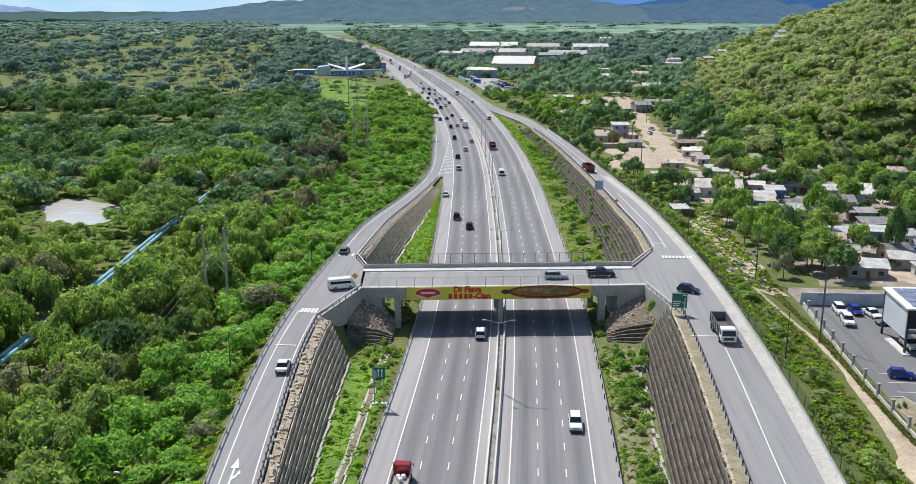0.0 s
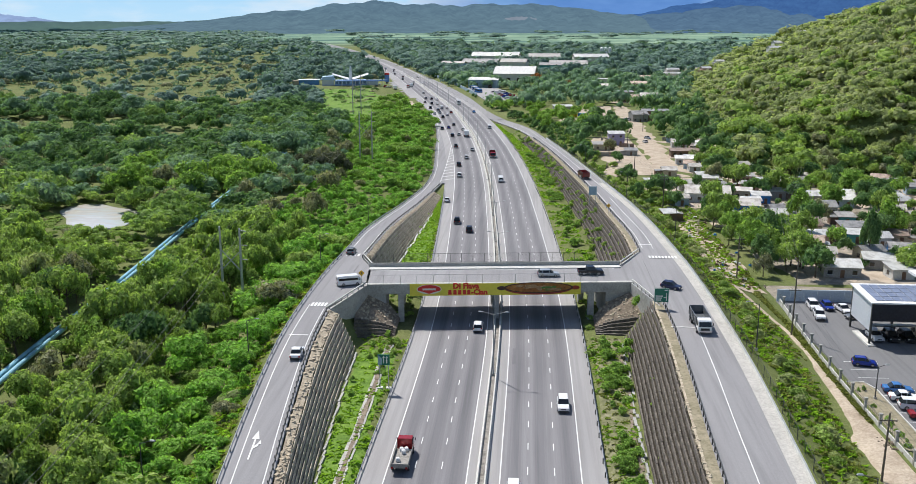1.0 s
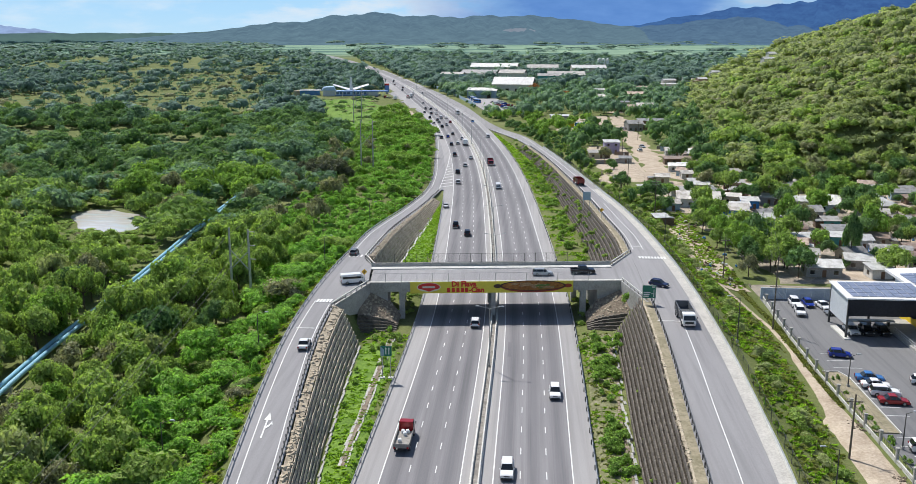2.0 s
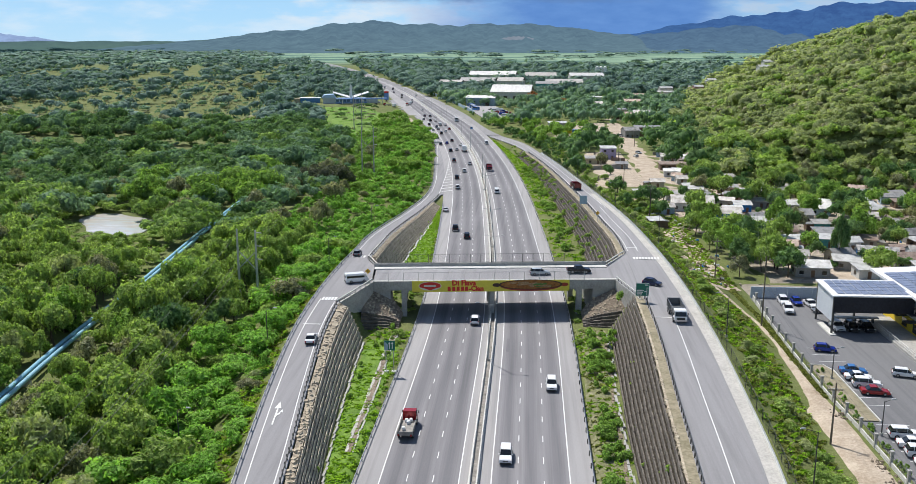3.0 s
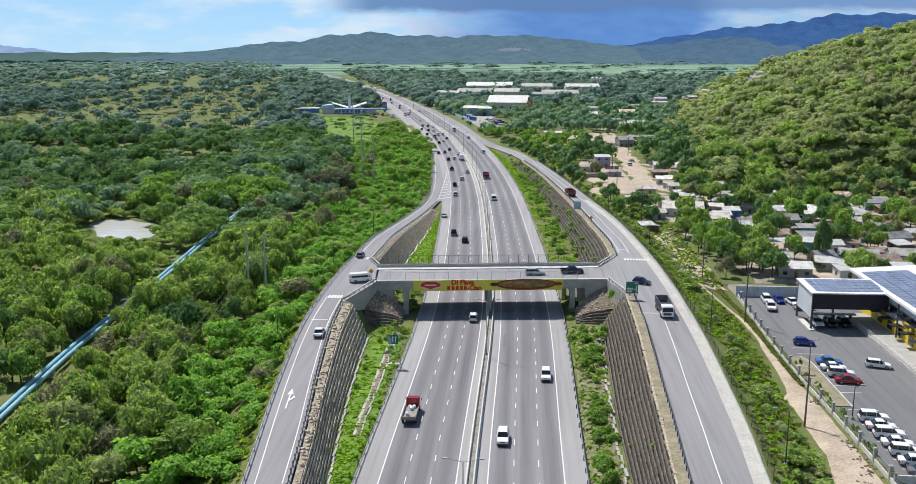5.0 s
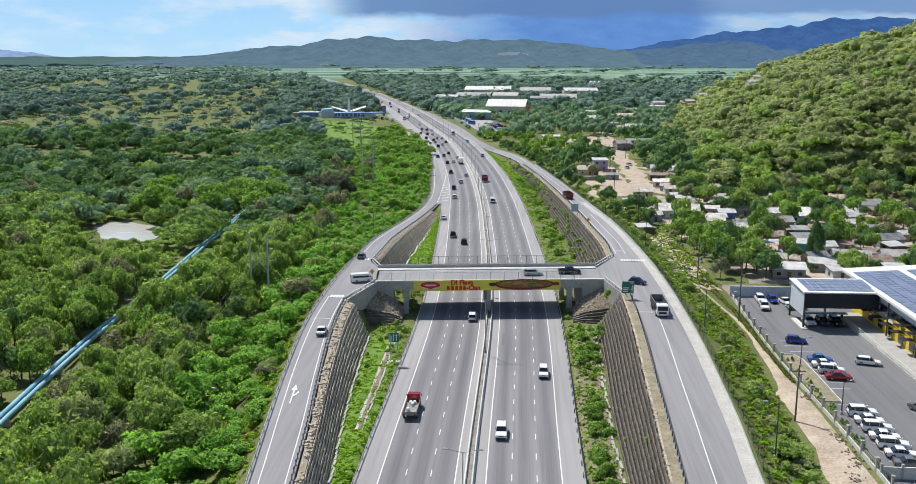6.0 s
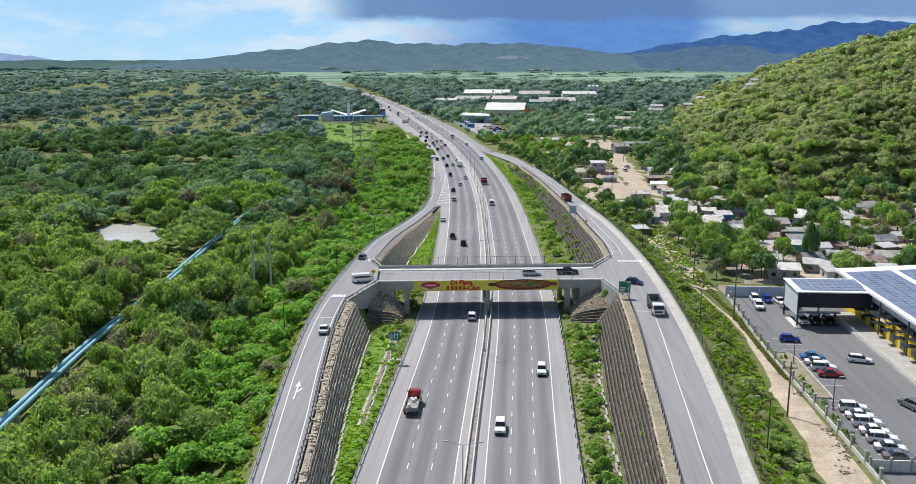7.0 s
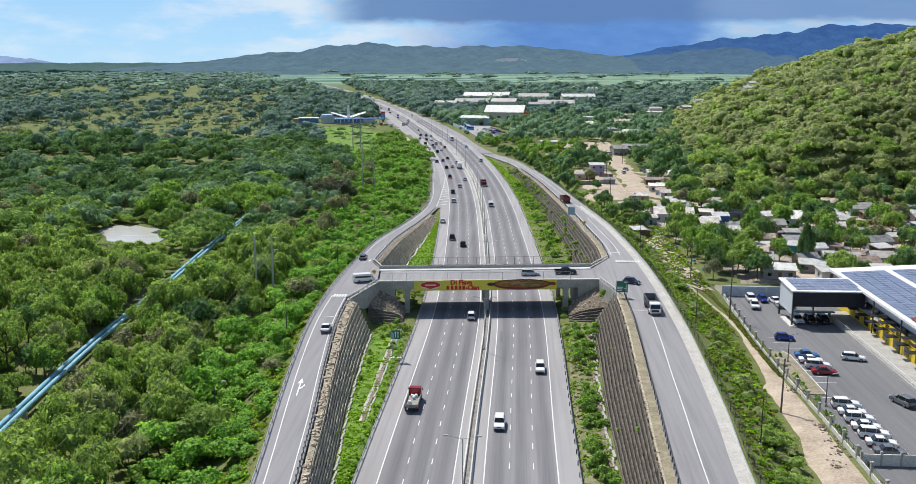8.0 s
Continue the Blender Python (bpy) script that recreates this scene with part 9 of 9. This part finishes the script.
bushes("dense yellow-green scrub on the bank of the slip road", pl[::2], M["leaf_scrub"])
bushes("dense green scrub on the bank of the slip road", pl[1::2], M["leaf"])
xs, ys, r = scatter(12, 44, 300, 520, 4.0, 62, lambda x, y, u: (x > ramp_r_out(y) + 2.5) & (x < ramp_r_out(y) + 14) & (u < 0.5))
bushes("dense green scrub on the bank of the slip road", sized(xs, ys, r, 1.9, 2.4, 0.2), M["leaf"])
by = rb.uniform(112, 165, 40)
bx = rb.uniform(51.4, 52.4, 40)
k = rb.uniform(0.5, 1.0, 40)
bushes("clipped green hedge along the lot wall", np.stack([bx, by, 0 * by + 2.3, 0.65 * k, 1.2 * k], 1), M["leaf_bright"])

# ---- distance: mountains and sky ----
def backdrop_ridge(name, label, points, radius, depth, mat, seed):
    """A far ridge: crest heights by compass angle, rough on top, sloping towards the plain."""
    rng = np.random.RandomState(seed)
    ang = np.linspace(points[0][0], points[-1][0], 260)
    crest = np.interp(ang, [p[0] for p in points], [p[1] for p in points])
    crest = crest * (1 + 0.03 * np.sin(ang * 2.1 + seed) + 0.02 * np.sin(ang * 5.3)) + np.convolve(rng.normal(0, 2.2, 260), np.ones(4) / 4, "same") * np.clip(crest / 60, 0, 1)
    rows, v, f = 9, [], []
    for k in range(rows):
        t = k / (rows - 1)
        for i, a in enumerate(ang):
            fold = 1 + (0.10 * math.sin(a * 3.7 + seed) + 0.07 * math.sin(a * 9.1) + 0.05 * math.sin(a * 17.0)) * t * (1 - t) * 4
            r = radius - depth * (1 - t)
            z = crest[i] * (t ** 1.3) * (fold if 0 < k < rows - 1 else 1) - 2
            v.append((math.sin(radians(a)) * r, math.cos(radians(a)) * r, z))
    n = len(ang)
    for k in range(rows - 1):
        for i in range(n - 1):
            f.append((k * n + i, k * n + i + 1, (k + 1) * n + i + 1, (k + 1) * n + i))
    me = mesh_from(name, v, f, mat, True)
    tagged(new(name, me), label, "mountains", kind="structure")


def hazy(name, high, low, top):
    """Far slopes that only glow: haze painted in the colour, paler towards the plain."""
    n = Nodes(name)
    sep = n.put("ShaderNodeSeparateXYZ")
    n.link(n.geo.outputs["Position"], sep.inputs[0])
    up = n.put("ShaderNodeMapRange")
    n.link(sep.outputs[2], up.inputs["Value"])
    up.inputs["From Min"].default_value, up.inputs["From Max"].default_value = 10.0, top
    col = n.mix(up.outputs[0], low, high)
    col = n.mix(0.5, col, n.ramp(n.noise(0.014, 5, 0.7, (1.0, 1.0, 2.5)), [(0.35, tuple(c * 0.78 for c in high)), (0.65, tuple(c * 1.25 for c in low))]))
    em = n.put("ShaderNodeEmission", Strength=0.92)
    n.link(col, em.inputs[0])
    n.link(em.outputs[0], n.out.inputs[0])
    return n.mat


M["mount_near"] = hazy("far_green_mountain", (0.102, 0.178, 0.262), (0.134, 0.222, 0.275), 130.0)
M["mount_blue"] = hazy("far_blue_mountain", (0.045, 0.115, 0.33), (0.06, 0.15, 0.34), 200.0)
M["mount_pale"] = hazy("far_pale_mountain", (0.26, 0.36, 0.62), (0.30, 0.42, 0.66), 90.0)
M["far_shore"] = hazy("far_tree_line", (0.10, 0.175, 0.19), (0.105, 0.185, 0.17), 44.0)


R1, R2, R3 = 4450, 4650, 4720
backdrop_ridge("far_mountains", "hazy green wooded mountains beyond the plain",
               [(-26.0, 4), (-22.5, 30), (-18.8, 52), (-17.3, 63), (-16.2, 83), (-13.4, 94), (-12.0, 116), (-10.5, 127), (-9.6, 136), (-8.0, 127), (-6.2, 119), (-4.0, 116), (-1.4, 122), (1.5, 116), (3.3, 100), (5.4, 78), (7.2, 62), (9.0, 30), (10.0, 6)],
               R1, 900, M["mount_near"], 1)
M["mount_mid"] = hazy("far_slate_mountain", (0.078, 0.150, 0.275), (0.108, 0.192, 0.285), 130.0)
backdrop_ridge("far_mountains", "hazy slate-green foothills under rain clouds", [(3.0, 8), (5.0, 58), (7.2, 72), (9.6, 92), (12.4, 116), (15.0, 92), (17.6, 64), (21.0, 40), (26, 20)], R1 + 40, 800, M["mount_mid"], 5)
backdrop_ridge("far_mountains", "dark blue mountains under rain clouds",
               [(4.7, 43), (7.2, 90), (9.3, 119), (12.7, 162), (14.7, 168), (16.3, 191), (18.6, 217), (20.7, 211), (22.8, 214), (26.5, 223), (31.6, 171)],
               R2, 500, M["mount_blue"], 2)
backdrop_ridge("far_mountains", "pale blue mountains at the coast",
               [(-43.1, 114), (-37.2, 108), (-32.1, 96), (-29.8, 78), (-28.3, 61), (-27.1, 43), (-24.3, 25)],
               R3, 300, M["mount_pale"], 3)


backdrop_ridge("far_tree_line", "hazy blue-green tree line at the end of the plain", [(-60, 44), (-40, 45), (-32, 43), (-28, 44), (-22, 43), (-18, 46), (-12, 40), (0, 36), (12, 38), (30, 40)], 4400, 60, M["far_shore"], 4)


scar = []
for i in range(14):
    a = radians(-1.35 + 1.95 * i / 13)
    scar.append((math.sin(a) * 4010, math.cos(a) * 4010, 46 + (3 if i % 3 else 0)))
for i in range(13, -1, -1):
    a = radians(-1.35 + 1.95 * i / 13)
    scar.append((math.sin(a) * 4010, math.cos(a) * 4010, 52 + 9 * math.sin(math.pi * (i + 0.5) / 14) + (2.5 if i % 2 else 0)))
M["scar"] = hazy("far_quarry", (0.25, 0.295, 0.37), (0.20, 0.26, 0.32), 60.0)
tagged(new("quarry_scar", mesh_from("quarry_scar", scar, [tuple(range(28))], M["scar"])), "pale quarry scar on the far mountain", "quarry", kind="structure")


def sky_mat():
    """A pale blue sky with thin white cloud, and a dark rain cloud over the mountains, by bearing and height."""
    n = Nodes("cloudy_sky")
    t = n.t
    sep = n.put("ShaderNodeSeparateXYZ")
    n.link(n.geo.outputs["Position"], sep.inputs[0])

    def op(kind, a, b=None):
        m = t.nodes.new("ShaderNodeMath")
        m.operation = kind
        for s, v in zip(m.inputs, (a, b)):
            if v is None:
                continue
            if isinstance(v, (int, float)):
                s.default_value = v
            else:
                n.link(v, s)
        return m.outputs[0]

    ang = op("MULTIPLY", op("ARCTAN2", sep.outputs[0], sep.outputs[1]), 57.2958)      # degrees from the y axis
    up = op("MULTIPLY", op("SUBTRACT", sep.outputs[2], 59.3), 57.2958 / 4850.0)          # degrees over the horizon
    comb = n.put("ShaderNodeCombineXYZ")
    n.link(ang, comb.inputs[0])
    n.link(op("MULTIPLY", up, 3.2), comb.inputs[1])

    def clouds(scale, detail, rough):
        k = n.put("ShaderNodeTexNoise", Scale=scale, Detail=detail, Roughness=rough)
        n.link(comb.outputs[0], k.inputs["Vector"])
        return k.outputs["Fac"]

    def step(v, a, b):
        m = t.nodes.new("ShaderNodeMapRange")
        m.interpolation_type = "SMOOTHSTEP"
        n.link(v, m.inputs["Value"])
        m.inputs["From Min"].default_value, m.inputs["From Max"].default_value = a, b
        return m.outputs["Result"]

    base = n.ramp(op("MULTIPLY", op("ADD", up, 0.5), 1 / 14.0), [(0.0, (0.47, 0.70, 0.88)), (0.12, (0.40, 0.66, 0.90)), (0.4, (0.30, 0.56, 0.88)), (1.0, (0.20, 0.42, 0.80))])
    soft = clouds(0.16, 5, 0.6)
    fine = clouds(0.5, 4, 0.6)
    col = n.mix(op("MULTIPLY", step(soft, 0.45, 0.72), 0.55), base, (0.72, 0.80, 0.88))
    # white heaps of cloud above the middle ridge
    heap = op("MULTIPLY", step(op("ADD", soft, op("MULTIPLY", fine, 0.4)), 0.62, 0.85), op("MULTIPLY", step(up, 0.2, 1.2), step(ang, -22.0, -12.0)))
    col = n.mix(op("MULTIPLY", heap, 0.8), col, (0.66, 0.75, 0.84))
    # the rain: a dark slate-blue veil, ragged at its sides
    wob = op("MULTIPLY", op("SUBTRACT", soft, 0.5), 9.0)
    veil = op("MULTIPLY", step(op("ADD", ang, wob), -9.0, 1.0), op("SUBTRACT", 1.0, step(op("ADD", ang, op("MULTIPLY", wob, 0.5)), 10.0, 13.0)))
    rain = n.ramp(fine, [(0.3, (0.10, 0.235, 0.56)), (0.7, (0.13, 0.28, 0.62))])
    col = n.mix(veil, col, rain)
    # the cloud's flat dark base across the top
    lid = step(op("ADD", up, op("MULTIPLY", op("SUBTRACT", soft, 0.5), 1.6)), 1.9, 2.4)
    lid = op("MULTIPLY", lid, step(op("ADD", ang, op("MULTIPLY", wob, 0.5)), -12.5, -9.0))
    col = n.mix(op("MULTIPLY", lid, 0.88), col, (0.115, 0.215, 0.44))
    right = op("MULTIPLY", step(ang, 11.0, 14.0), op("MULTIPLY", step(fine, 0.45, 0.6), op("SUBTRACT", 1.0, lid)))
    col = n.mix(op("MULTIPLY", step(ang, 9.5, 12.5), 0.45), col, (0.20, 0.35, 0.62))
    col = n.mix(op("MULTIPLY", right, 0.55), col, (0.42, 0.55, 0.70))
    em = n.put("ShaderNodeEmission", Strength=1.0)
    n.link(col, em.inputs[0])
    n.link(em.outputs[0], n.out.inputs[0])
    return n.mat


v, f, n = [], [], 120
for i in range(n + 1):
    a = radians(-50 + 100 * i / n)
    for z in (-60, 300, 800, 1500):
        v.append((math.sin(a) * 4850, math.cos(a) * 4850, z))
for i in range(n):
    for k in range(3):
        b = i * 4 + k
        f.append((b, b + 1, b + 5, b + 4))
sky_ob = new("sky_backdrop", mesh_from("sky_backdrop", v, f, sky_mat()))
tagged(sky_ob, "pale blue sky with white clouds and dark rain", "sky", kind="structure")
